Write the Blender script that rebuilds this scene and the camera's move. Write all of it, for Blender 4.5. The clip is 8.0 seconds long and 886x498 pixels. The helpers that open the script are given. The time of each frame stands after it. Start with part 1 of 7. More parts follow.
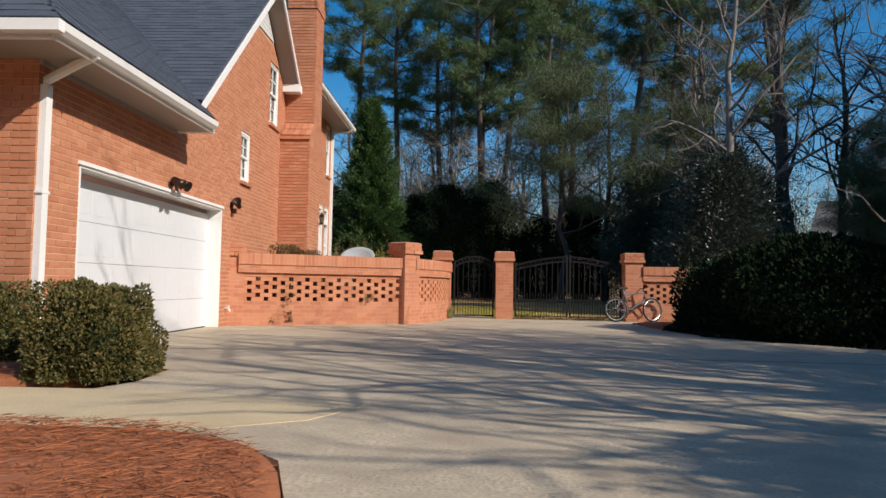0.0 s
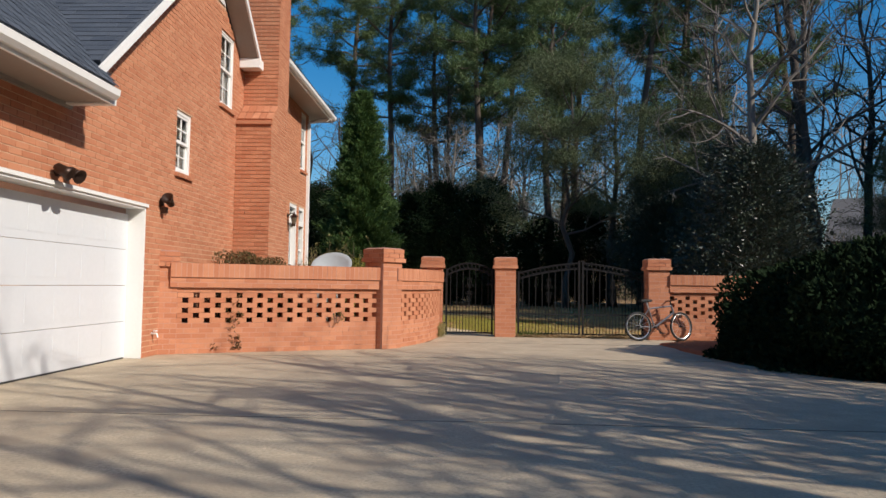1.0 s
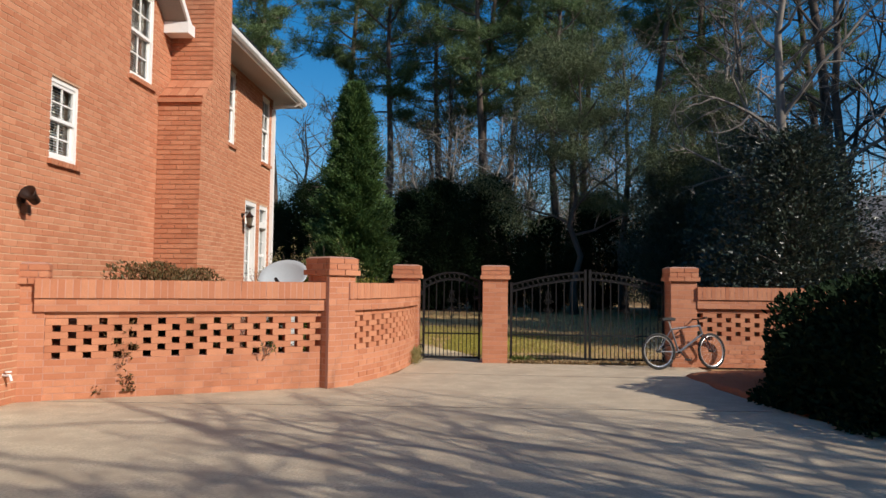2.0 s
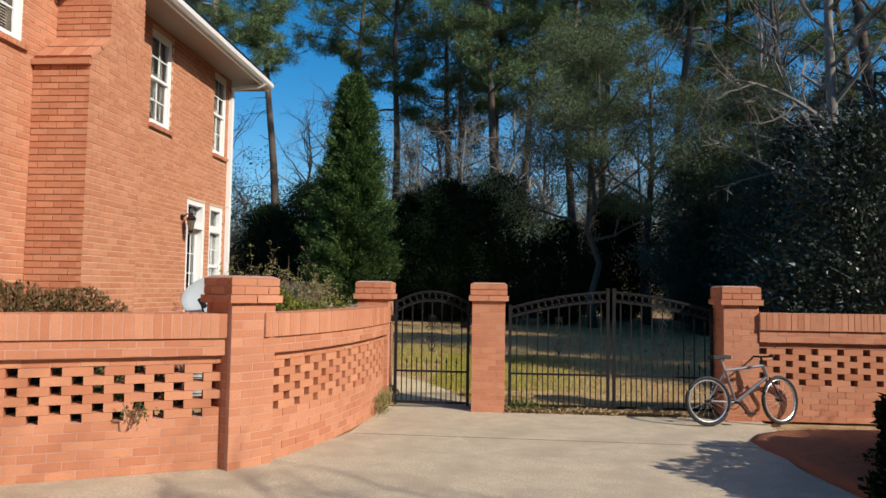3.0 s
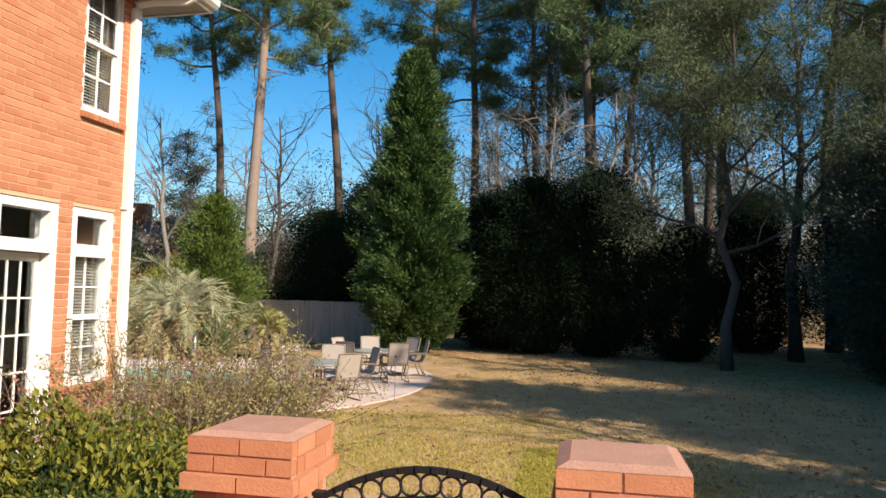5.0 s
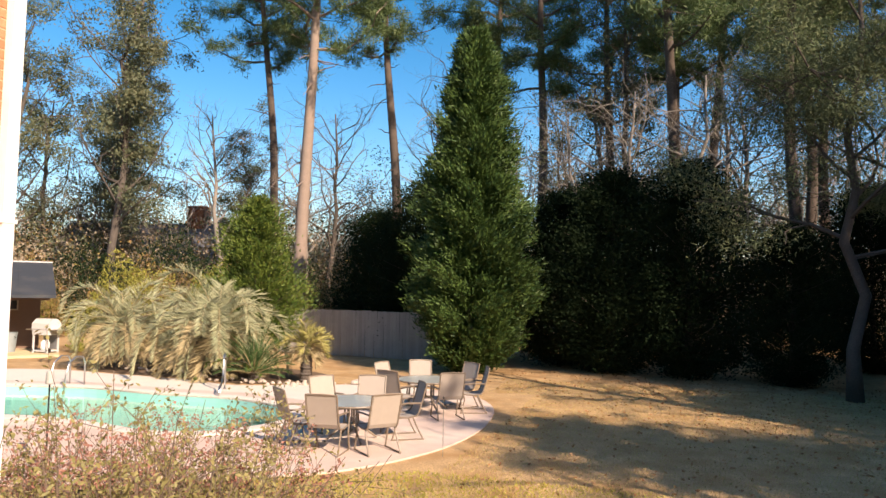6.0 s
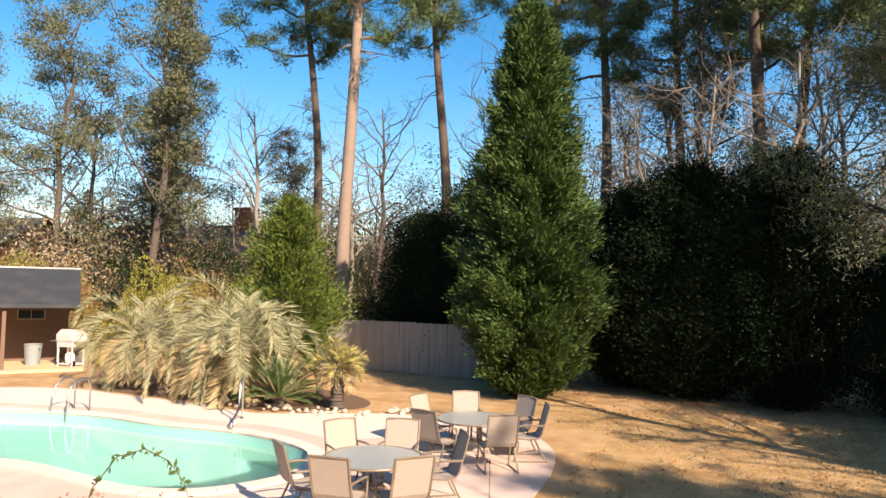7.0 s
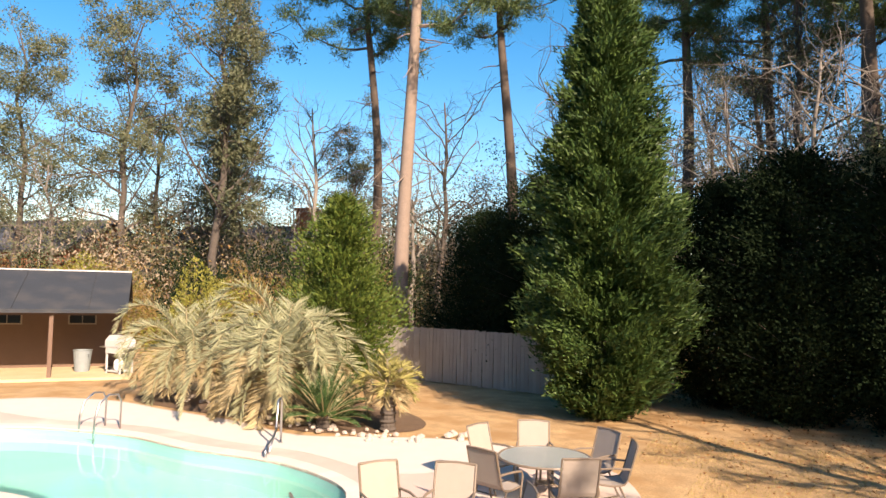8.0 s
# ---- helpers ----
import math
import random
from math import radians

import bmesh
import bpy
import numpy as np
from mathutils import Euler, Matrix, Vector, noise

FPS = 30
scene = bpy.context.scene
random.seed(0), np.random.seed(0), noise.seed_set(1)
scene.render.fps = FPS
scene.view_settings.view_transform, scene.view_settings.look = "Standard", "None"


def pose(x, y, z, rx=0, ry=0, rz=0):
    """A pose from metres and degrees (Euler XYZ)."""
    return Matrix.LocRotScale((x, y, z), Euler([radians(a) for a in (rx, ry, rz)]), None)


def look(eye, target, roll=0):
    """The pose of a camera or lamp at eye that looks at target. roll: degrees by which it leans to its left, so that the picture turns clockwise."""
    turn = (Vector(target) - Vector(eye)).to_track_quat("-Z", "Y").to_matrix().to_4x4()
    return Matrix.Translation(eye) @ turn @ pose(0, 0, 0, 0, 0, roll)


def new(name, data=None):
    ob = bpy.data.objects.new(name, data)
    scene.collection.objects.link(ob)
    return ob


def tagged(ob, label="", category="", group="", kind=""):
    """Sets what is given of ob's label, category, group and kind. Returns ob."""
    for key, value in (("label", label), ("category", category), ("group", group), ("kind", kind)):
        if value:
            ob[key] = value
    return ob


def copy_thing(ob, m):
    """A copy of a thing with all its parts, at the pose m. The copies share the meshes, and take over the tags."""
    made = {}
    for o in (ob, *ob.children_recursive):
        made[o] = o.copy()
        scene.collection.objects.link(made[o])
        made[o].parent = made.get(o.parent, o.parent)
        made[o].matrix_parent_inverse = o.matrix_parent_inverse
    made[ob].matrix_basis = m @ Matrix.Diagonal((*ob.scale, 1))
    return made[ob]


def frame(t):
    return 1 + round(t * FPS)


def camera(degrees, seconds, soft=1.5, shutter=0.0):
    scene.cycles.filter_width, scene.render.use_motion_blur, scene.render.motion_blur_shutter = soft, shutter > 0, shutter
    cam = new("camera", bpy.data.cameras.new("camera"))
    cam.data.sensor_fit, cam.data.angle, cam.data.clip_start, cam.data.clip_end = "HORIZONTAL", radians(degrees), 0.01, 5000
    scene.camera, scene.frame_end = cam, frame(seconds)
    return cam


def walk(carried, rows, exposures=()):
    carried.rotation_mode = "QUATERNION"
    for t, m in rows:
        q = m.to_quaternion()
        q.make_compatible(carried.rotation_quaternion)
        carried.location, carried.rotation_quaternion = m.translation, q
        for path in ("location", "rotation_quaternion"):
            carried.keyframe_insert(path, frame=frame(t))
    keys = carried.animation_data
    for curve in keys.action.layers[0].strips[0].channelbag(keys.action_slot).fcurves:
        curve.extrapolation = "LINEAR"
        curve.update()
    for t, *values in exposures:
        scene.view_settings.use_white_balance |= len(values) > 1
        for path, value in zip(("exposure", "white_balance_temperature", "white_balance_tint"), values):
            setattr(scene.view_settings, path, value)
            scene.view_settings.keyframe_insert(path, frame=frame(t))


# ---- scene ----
cam = camera(65.0, 8.0)
PATH = [
    (0, (-0.261, 0.245, 0.818), (-0.334, 2.241, 0.922), 1.0),
    (0.5, (-0.239, 1.584, 0.954), (-0.311, 3.58, 1.057), 0.9),
    (1, (-0.149, 2.932, 1.081), (-0.221, 4.928, 1.185), 0.8),
    (1.5, (0.056, 4.292, 1.178), (-0.02, 6.288, 1.284), 0.7),
    (2, (0.354, 5.615, 1.353), (0.253, 7.61, 1.455), 0.7),
    (2.2, (0.472, 6.202, 1.407), (0.358, 8.196, 1.511), 0.7),
    (3.3, (0.817, 9.473, 1.714), (0.645, 11.462, 1.828), 0.9),
    (3.5, (0.857, 10.122, 1.792), (0.666, 12.11, 1.905), 0.9),
    (4, (0.863, 11.777, 1.988), (0.629, 13.76, 2.102), 1.0),
    (4.5, (0.724, 13.459, 2.174), (0.413, 15.432, 2.29), 1.2),
    (4.7, (0.646, 14.152, 2.223), (0.295, 16.117, 2.346), 1.2),
    (5.8, (0.146, 17.604, 2.661), (-0.413, 19.52, 2.778), 1.1),
    (6, (0.017, 18.22, 2.757), (-0.581, 20.125, 2.874), 1.1),
    (6.5, (-0.31, 19.679, 2.986), (-0.989, 21.557, 3.097), 1.1),
    (7, (-0.696, 20.951, 3.143), (-1.446, 22.801, 3.254), 1.2),
    (7.5, (-1.098, 22.03, 3.257), (-1.929, 23.845, 3.367), 1.2),
    (8, (-1.437, 22.973, 3.32), (-2.362, 24.743, 3.426), 1.3),
]
EXPOSURES = [(0.0, -0.02, 6500, 12), (1.0, -0.08, 6500, 12), (2.0, -0.03, 6500, 12), (3.5, 0.20, 6400, 8), (4.7, 0.48, 6800, 10), (5.8, 0.78, 7950, 21), (8.0, 1.02, 8250, 22)]
walk(cam, [(t, look(eye, target, roll)) for t, eye, target, roll in PATH], EXPOSURES)

# ---- daylight ----
SUN_HIGH = radians(32)
SUN_FROM = Vector((0.83, -0.56, 0.0)).normalized() * math.cos(SUN_HIGH) + Vector((0, 0, math.sin(SUN_HIGH)))
world = bpy.data.worlds.new("sky")
scene.world = world
world.use_nodes = True
wn = world.node_tree.nodes
sky = wn.new("ShaderNodeTexSky")
sky.sky_type = "NISHITA"
sky.sun_disc = False
sky.sun_elevation = SUN_HIGH
sky.sun_rotation = math.atan2(SUN_FROM.x, SUN_FROM.y)
sky.air_density, sky.dust_density, sky.ozone_density = 1.0, 1.0, 2.5
deep = wn.new("ShaderNodeHueSaturation")
deep.inputs["Saturation"].default_value = 1.48
deep.inputs["Hue"].default_value = 0.497
world.node_tree.links.new(sky.outputs[0], deep.inputs["Color"])
world.node_tree.links.new(deep.outputs[0], wn["Background"].inputs[0])
wn["Background"].inputs[1].default_value = 0.127
sun = new("sun", bpy.data.lights.new("sun", "SUN"))
sun.data.energy, sun.data.angle, sun.data.color = 5.0, radians(0.4), (1.0, 0.93, 0.82)
sun.matrix_world = look(SUN_FROM * 60, (0, 0, 0))

# ---- materials ----
def mat(name, base, rough=0.8, vary=0.12, scale=8.0, fine=60.0, bump=0.15, metal=0.0, pick="", spread=0.0, tint=None, coat=0.0, spec=0.5, stain=None, stain_scale=0.6):
    """A surface with two scales of variation. pick: 'object' or 'island' varies each piece by spread, towards tint."""
    m = bpy.data.materials.new(name)
    m.use_nodes = True
    nt = m.node_tree
    n, l = nt.nodes, nt.links
    p = n["Principled BSDF"]
    p.inputs["Roughness"].default_value = rough
    p.inputs["Metallic"].default_value = metal
    p.inputs["Coat Weight"].default_value = coat
    p.inputs["Specular IOR Level"].default_value = spec
    geo = n.new("ShaderNodeTexCoord")
    big = n.new("ShaderNodeTexNoise")
    big.inputs["Scale"].default_value = scale
    big.inputs["Detail"].default_value = 4
    small = n.new("ShaderNodeTexNoise")
    small.inputs["Scale"].default_value = fine
    small.inputs["Detail"].default_value = 3
    where = geo.outputs["Object"]
    if pick == "object":
        pos = n.new("ShaderNodeNewGeometry")
        where = pos.outputs["Position"]
    for t in (big, small):
        l.new(where, t.inputs["Vector"])
    def mixed(fac, a, b, kind="MIX"):
        mx = n.new("ShaderNodeMix")
        mx.data_type, mx.blend_type = "RGBA", kind
        for key, v in (("Factor", fac), ("A", a), ("B", b)):
            sock = [s for s in mx.inputs if s.name == key and (s.type == "RGBA" or key == "Factor" and s.type == "VALUE")][0]
            if isinstance(v, (int, float)):
                sock.default_value = v
            elif isinstance(v, tuple):
                sock.default_value = (*v, 1)
            else:
                l.new(v, sock)
        return [s for s in mx.outputs if s.type == "RGBA"][0]
    lo = tuple(max(0, c * (1 - vary * 1.6)) for c in base)
    hi = tuple(min(1, c * (1 + vary * 1.6)) for c in base)
    col = mixed(big.outputs["Fac"], lo, hi)
    ramp = n.new("ShaderNodeMapRange")
    ramp.inputs[1].default_value, ramp.inputs[2].default_value = 0.35, 0.7
    l.new(small.outputs["Fac"], ramp.inputs[0])
    col = mixed(ramp.outputs[0], col, tuple(c * (1 - vary) for c in base))
    if stain:
        st = n.new("ShaderNodeTexNoise")
        st.inputs["Scale"].default_value = stain_scale
        st.inputs["Detail"].default_value = 5
        l.new(where, st.inputs["Vector"])
        rr = n.new("ShaderNodeMapRange")
        rr.inputs[1].default_value, rr.inputs[2].default_value = 0.46, 0.68
        l.new(st.outputs["Fac"], rr.inputs[0])
        col = mixed(rr.outputs[0], col, stain)
    if pick:
        if pick == "object":
            rnd = n.new("ShaderNodeObjectInfo").outputs["Random"]
        else:
            rnd = n.new("ShaderNodeNewGeometry").outputs["Random Per Island"]
        sc = n.new("ShaderNodeMapRange")
        sc.inputs[3].default_value, sc.inputs[4].default_value = 0.0, spread
        l.new(rnd, sc.inputs[0])
        col = mixed(sc.outputs[0], col, tint or tuple(c * 0.4 for c in base))
    l.new(col, p.inputs["Base Color"])
    if bump:
        b = n.new("ShaderNodeBump")
        b.inputs["Strength"].default_value = bump
        b.inputs["Distance"].default_value = 0.01
        l.new(small.outputs["Fac"], b.inputs["Height"])
        l.new(b.outputs[0], p.inputs["Normal"])
    return m


def leaf_mat(name, base, tint, spread=0.8, rough=0.55, glow=0.25, spec=0.3):
    """Leaves: colour varied leaf by leaf, a little light coming through."""
    m = mat(name, base, rough, 0.1, 3.0, 30.0, 0.0, pick="island", spread=spread, tint=tint, spec=spec)
    p = m.node_tree.nodes["Principled BSDF"]
    t = m.node_tree.nodes.new("ShaderNodeBsdfTranslucent")
    mx = m.node_tree.nodes.new("ShaderNodeMixShader")
    mx.inputs[0].default_value = glow
    src = p.inputs["Base Color"].links[0].from_socket
    m.node_tree.links.new(src, t.inputs["Color"])
    m.node_tree.links.new(p.outputs[0], mx.inputs[1])
    m.node_tree.links.new(t.outputs[0], mx.inputs[2])
    m.node_tree.links.new(mx.outputs[0], m.node_tree.nodes["Material Output"].inputs[0])
    return m


HOUSE_BRICK = (0.57, 0.245, 0.130)
GARDEN_BRICK = (0.53, 0.21, 0.14)
brick_m = mat("house_brick", HOUSE_BRICK, 0.85, 0.16, 5, 90, 0.3, pick="object", spread=0.6, tint=(0.37, 0.115, 0.05))
brick_j = mat("house_brick_field", HOUSE_BRICK, 0.85, 0.16, 5, 90, 0.3, pick="island", spread=0.6, tint=(0.37, 0.115, 0.05))
gbrick_m = mat("garden_brick", GARDEN_BRICK, 0.85, 0.18, 6, 80, 0.35, pick="object", spread=1.0, tint=(0.37, 0.205, 0.135), stain=(0.43, 0.135, 0.09), stain_scale=1.6)
gbrick_j = mat("garden_brick_field", GARDEN_BRICK, 0.85, 0.18, 6, 80, 0.35, pick="island", spread=1.0, tint=(0.37, 0.205, 0.135), stain=(0.43, 0.135, 0.09), stain_scale=1.6)
mortar_m = mat("mortar", (0.66, 0.43, 0.28), 0.95, 0.15, 4, 120, 0.3)
gmortar_m = mat("garden_mortar", (0.54, 0.29, 0.21), 0.95, 0.15, 4, 120, 0.3)
white_m = mat("white_paint", (0.80, 0.79, 0.76), 0.45, 0.04, 2, 25, 0.04)
# Whitish tan paint taken darker: shade under the eaves is in the colour.
soffit_m = mat("shade_toned_paint", (0.32, 0.285, 0.245), 0.6, 0.05, 2, 25, 0.04)
door_m = mat("garage_door_paint", (0.66, 0.68, 0.70), 0.4, 0.03, 1.5, 20, 0.03)
shingle_m = mat("shingle", (0.055, 0.070, 0.095), 0.9, 0.25, 4, 150, 0.5, pick="object", spread=0.7, tint=(0.085, 0.10, 0.125))
shingle_j = mat("shingle_field", (0.055, 0.070, 0.095), 0.9, 0.25, 4, 150, 0.5, pick="island", spread=0.7, tint=(0.085, 0.10, 0.125))
iron_m = mat("black_iron", (0.014, 0.013, 0.014), 0.55, 0.2, 10, 80, 0.1, spec=0.25)
bronze_m = mat("bronze", (0.05, 0.028, 0.02), 0.4, 0.2, 12, 80, 0.1, metal=0.6)
concrete_m = mat("concrete", (0.56, 0.455, 0.315), 0.9, 0.26, 5.0, 40, 0.6, stain=(0.41, 0.325, 0.225), stain_scale=1.7)
walk_m = mat("walk_concrete", (0.64, 0.50, 0.30), 0.9, 0.14, 2.6, 60, 0.3, stain=(0.53, 0.405, 0.235), stain_scale=0.9)
bark_m = mat("bark", (0.10, 0.082, 0.068), 0.95, 0.3, 3, 30, 0.6)
palebark_m = mat("pale_bark", (0.24, 0.21, 0.18), 0.95, 0.25, 2, 22, 0.5)
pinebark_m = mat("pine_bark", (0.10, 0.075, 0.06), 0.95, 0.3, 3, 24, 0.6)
# Paler copy of the pine bark, with sunlight put into its colour.
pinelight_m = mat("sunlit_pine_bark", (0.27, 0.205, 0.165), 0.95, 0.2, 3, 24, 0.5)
glass_m = mat("window_glass", (0.86, 0.90, 0.89), 0.02, 0.0, 1, 1, 0.0)
dark_glass_m = mat("dark_glass", (0.02, 0.025, 0.03), 0.03, 0.0, 1, 1, 0.0, spec=0.8)
blind_m = mat("blind", (0.70, 0.66, 0.58), 0.6, 0.05, 4, 30, 0.0)


# ---- geometry ----
class Geo:
    """Collects vertices and faces of one mesh."""
    def __init__(self):
        self.v, self.f = [], []

    def add(self, verts, faces):
        k = len(self.v)
        self.v.extend(tuple(p) for p in verts)
        self.f.extend(tuple(i + k for i in q) for q in faces)
        return self

    def box(self, c, s, rz=0.0, m=None):
        """A box by centre and size, turned by rz degrees or by the matrix m."""
        r = m if m is not None else Matrix.Rotation(radians(rz), 4, "Z")
        c = Vector(c)
        vs = [c + r @ Vector((x * s[0] / 2, y * s[1] / 2, z * s[2] / 2)) for z in (-1, 1) for y in (-1, 1) for x in (-1, 1)]
        return self.add(vs, [(0, 2, 3, 1), (4, 5, 7, 6), (0, 1, 5, 4), (2, 6, 7, 3), (0, 4, 6, 2), (1, 3, 7, 5)])

    def slab(self, a, b):
        return self.box([(p + q) / 2 for p, q in zip(a, b)], [abs(q - p) for p, q in zip(a, b)])

    def prism(self, poly, lift):
        """A flat polygon of 3D points, pushed along lift."""
        n = len(poly)
        lift = Vector(lift)
        vs = [Vector(p) for p in poly] + [Vector(p) + lift for p in poly]
        fs = [tuple(range(n))[::-1], tuple(range(n, 2 * n))] + [(i, (i + 1) % n, n + (i + 1) % n, n + i) for i in range(n)]
        return self.add(vs, fs)

    def tube(self, pts, r, sides=6, closed=False):
        """A tube along points; r a number or one radius a point."""
        pts = [Vector(p) for p in pts]
        n = len(pts)
        rs = [r] * n if isinstance(r, (int, float)) else r
        vs, fs = [], []
        ref = Vector((0.31, 0.17, 0.93))
        for i, p in enumerate(pts):
            a, b = pts[(i - 1) % n if closed else max(0, i - 1)], pts[(i + 1) % n if closed else min(n - 1, i + 1)]
            d = (b - a).normalized() if (b - a).length > 1e-9 else Vector((0, 0, 1))
            u = d.cross(ref)
            if u.length < 0.05:
                u = d.cross(Vector((1, 0, 0)))
            u.normalize()
            w = d.cross(u)
            for k in range(sides):
                t = 2 * math.pi * k / sides
                vs.append(p + (u * math.cos(t) + w * math.sin(t)) * rs[i])
        for i in range(n if closed else n - 1):
            j = (i + 1) % n
            for k in range(sides):
                fs.append((i * sides + k, i * sides + (k + 1) % sides, j * sides + (k + 1) % sides, j * sides + k))
        if not closed:
            fs += [tuple(range(sides))[::-1], tuple((n - 1) * sides + k for k in range(sides))]
        return self.add(vs, fs)

    def lathe(self, profile, c=(0, 0, 0), sides=20, m=None):
        """A turned form: (radius, height) pairs round the z axis through c."""
        m = m if m is not None else Matrix.Identity(4)
        vs, fs = [], []
        for r, z in profile:
            for k in range(sides):
                t = 2 * math.pi * k / sides
                vs.append(Vector(c) + m @ Vector((r * math.cos(t), r * math.sin(t), z)))
        for i in range(len(profile) - 1):
            for k in range(sides):
                fs.append((i * sides + k, i * sides + (k + 1) % sides, (i + 1) * sides + (k + 1) % sides, (i + 1) * sides + k))
        fs += [tuple(range(sides))[::-1], tuple((len(profile) - 1) * sides + k for k in range(sides))]
        return self.add(vs, fs)

    def mesh(self, name, smooth=False):
        me = bpy.data.meshes.new(name)
        me.from_pydata([tuple(p) for p in self.v], [], self.f)
        me.validate()
        if smooth:
            me.shade_smooth()
        return me


def quads_mesh(name, verts, size=4):
    """A mesh of loose faces from an array (count, size, 3); fours are folded into two leaves' halves."""
    n = len(verts)
    me = bpy.data.meshes.new(name)
    idx = np.arange(n)[:, None] * size
    tri = np.concatenate([idx + [0, 1, 2], idx + [0, 2, 3]], axis=0) if size == 4 else idx + [0, 1, 2]
    me.vertices.add(n * size)
    me.vertices.foreach_set("co", verts.reshape(-1).astype(np.float32))
    me.loops.add(tri.size)
    me.loops.foreach_set("vertex_index", tri.reshape(-1).astype(np.int32))
    me.polygons.add(len(tri))
    me.polygons.foreach_set("loop_start", np.arange(0, tri.size, 3, dtype=np.int32))
    me.update(calc_edges=True)
    return me


def thing(name, at, label, category, group="", kind=""):
    ob = new(name)
    ob.location = at
    ob.empty_display_size = 0.1
    return tagged(ob, label, category, group, kind)


def part(name, geo, material, parent=None, label="", smooth=False):
    """Links a Geo or a mesh, built in world places, as ONE object under parent."""
    me = geo.mesh(name, smooth) if isinstance(geo, Geo) else geo
    me.materials.append(material)
    ob = new(name, me)
    if parent:
        ob.parent = parent
        ob.matrix_parent_inverse = Matrix.Translation(-parent.location)
    return tagged(ob, label)


def whole(name, geo, material, label, category, group="", kind="", smooth=False):
    me = geo.mesh(name, smooth) if isinstance(geo, Geo) else geo
    me.materials.append(material)
    return tagged(new(name, me), label, category, group, kind)


UNIT = {}


def pieces(host, name, items, single_m, field_m, near, limit=300):
    """items: (matrix, (sx, sy, sz)). The ones nearest to near become objects, the rest one joined mesh."""
    near = Vector(near)
    items = sorted(items, key=lambda it: (it[0].translation - near).length)
    if name not in UNIT:
        UNIT[name] = Geo().box((0, 0, 0), (1, 1, 1)).mesh(name)
        UNIT[name].materials.append(single_m)
    inv = Matrix.Translation(-host.location)
    for m, s in items[:limit]:
        ob = new(name, UNIT[name])
        ob.parent = host
        ob.matrix_parent_inverse = inv
        ob.matrix_basis = m @ Matrix.Diagonal((*s, 1))
    rest = items[limit:]
    if rest:
        g = Geo()
        for m, s in rest:
            g.box(m.translation, s, m=m.to_3x3().to_4x4())
        tagged(part(name + "_field", g, field_m, host), kind="stuff")


def filled(outer, holes, z0, z1):
    """A level slab with holes: outlines as lists of (x, y)."""
    bm = bmesh.new()
    edges = []
    for loop in (outer, *holes):
        vs = [bm.verts.new((x, y, z1)) for x, y in loop]
        edges += [bm.edges.new((vs[i], vs[(i + 1) % len(vs)])) for i in range(len(vs))]
    bmesh.ops.triangle_fill(bm, use_beauty=True, use_dissolve=False, edges=edges)
    for f in bm.faces:
        if f.normal.z < 0:
            f.normal_flip()
    g = Geo()
    bm.verts.index_update()
    g.add([v.co.copy() for v in bm.verts], [tuple(v.index for v in f.verts) for f in bm.faces])
    bm.free()
    if z0 is not None:
        for loop in (outer, *holes):
            n = len(loop)
            g.add([(x, y, z1) for x, y in loop] + [(x, y, z0) for x, y in loop], [(i, (i + 1) % n, n + (i + 1) % n, n + i) for i in range(n)])
    return g


def smooth_loop(pts, steps=6):
    """A closed Catmull-Rom line through the points."""
    out, n = [], len(pts)
    for i in range(n):
        p = [Vector((*pts[(i + k) % n], 0)) for k in (-1, 0, 1, 2)]
        for s in range(steps):
            t = s / steps
            q = 0.5 * (2 * p[1] + (p[2] - p[0]) * t + (2 * p[0] - 5 * p[1] + 4 * p[2] - p[3]) * t * t + (3 * p[1] - p[0] - 3 * p[2] + p[3]) * t ** 3)
            out.append((q.x, q.y))
    return out

# ---- ground ----
POOL = smooth_loop([(-7.45, 31.2), (-8.1, 32.4), (-10.0, 33.1), (-12.3, 33.0), (-14.5, 33.1), (-17.0, 32.3), (-18.3, 30.5), (-17.0, 28.6), (-14.5, 28.9), (-12.2, 29.5), (-10.5, 29.4), (-9.2, 29.2), (-8.2, 29.5), (-7.6, 30.3)])
lawn_m = mat("winter_lawn", (0.55, 0.355, 0.175), 0.95, 0.42, 2.4, 30, 1.0, stain=(0.36, 0.205, 0.085), stain_scale=1.1)
far = 600
ground = whole("ground", filled([(-far, -far), (far, -far), (far, far), (-far, far)], [POOL], None, -0.03), lawn_m, "dormant winter lawn, tan and olive green", "ground", kind="structure")
DRIVE = [(-4.95, 6.9), (-4.95, 13.4), (-1.7, 14.9), (-1.2, 15.3), (-0.85, 16.3), (-0.75, 17.9), (-0.7, 18.3), (0.45, 18.3), (0.95, 18.05), (2.3, 18.02), (4.1, 17.95), (4.1, 17.2), (3.7, 16.6), (3.55, 15.2), (3.8, 13.2), (4.3, 11.9), (5.2, 11.0), (6.1, 9.8), (6.4, 8.0), (6.4, -14), (-0.6, -14), (-0.85, 2.6), (-1.12, 3.46), (-1.62, 3.97), (-2.35, 4.05), (-9, 4.0), (-9, 5.35), (-3.05, 5.4), (-2.92, 5.8), (-3.0, 6.6), (-3.5, 6.95)]
drive = whole("road", filled(DRIVE, [], -0.12, 0.0), concrete_m, "sun-bleached concrete driveway with expansion joints", "driveway", kind="structure")
whole("pavement_walk", filled([(-9, 4.02), (-1.75, 4.06), (-1.2, 4.4), (-0.9, 5.0), (-2.4, 5.37), (-9, 5.33)], [], -0.05, 0.004), walk_m, "warm tan concrete front walk", "walkway", kind="structure")
joint_m = mat("joint", (0.24, 0.20, 0.15), 0.95, 0.2, 6, 60, 0.2)
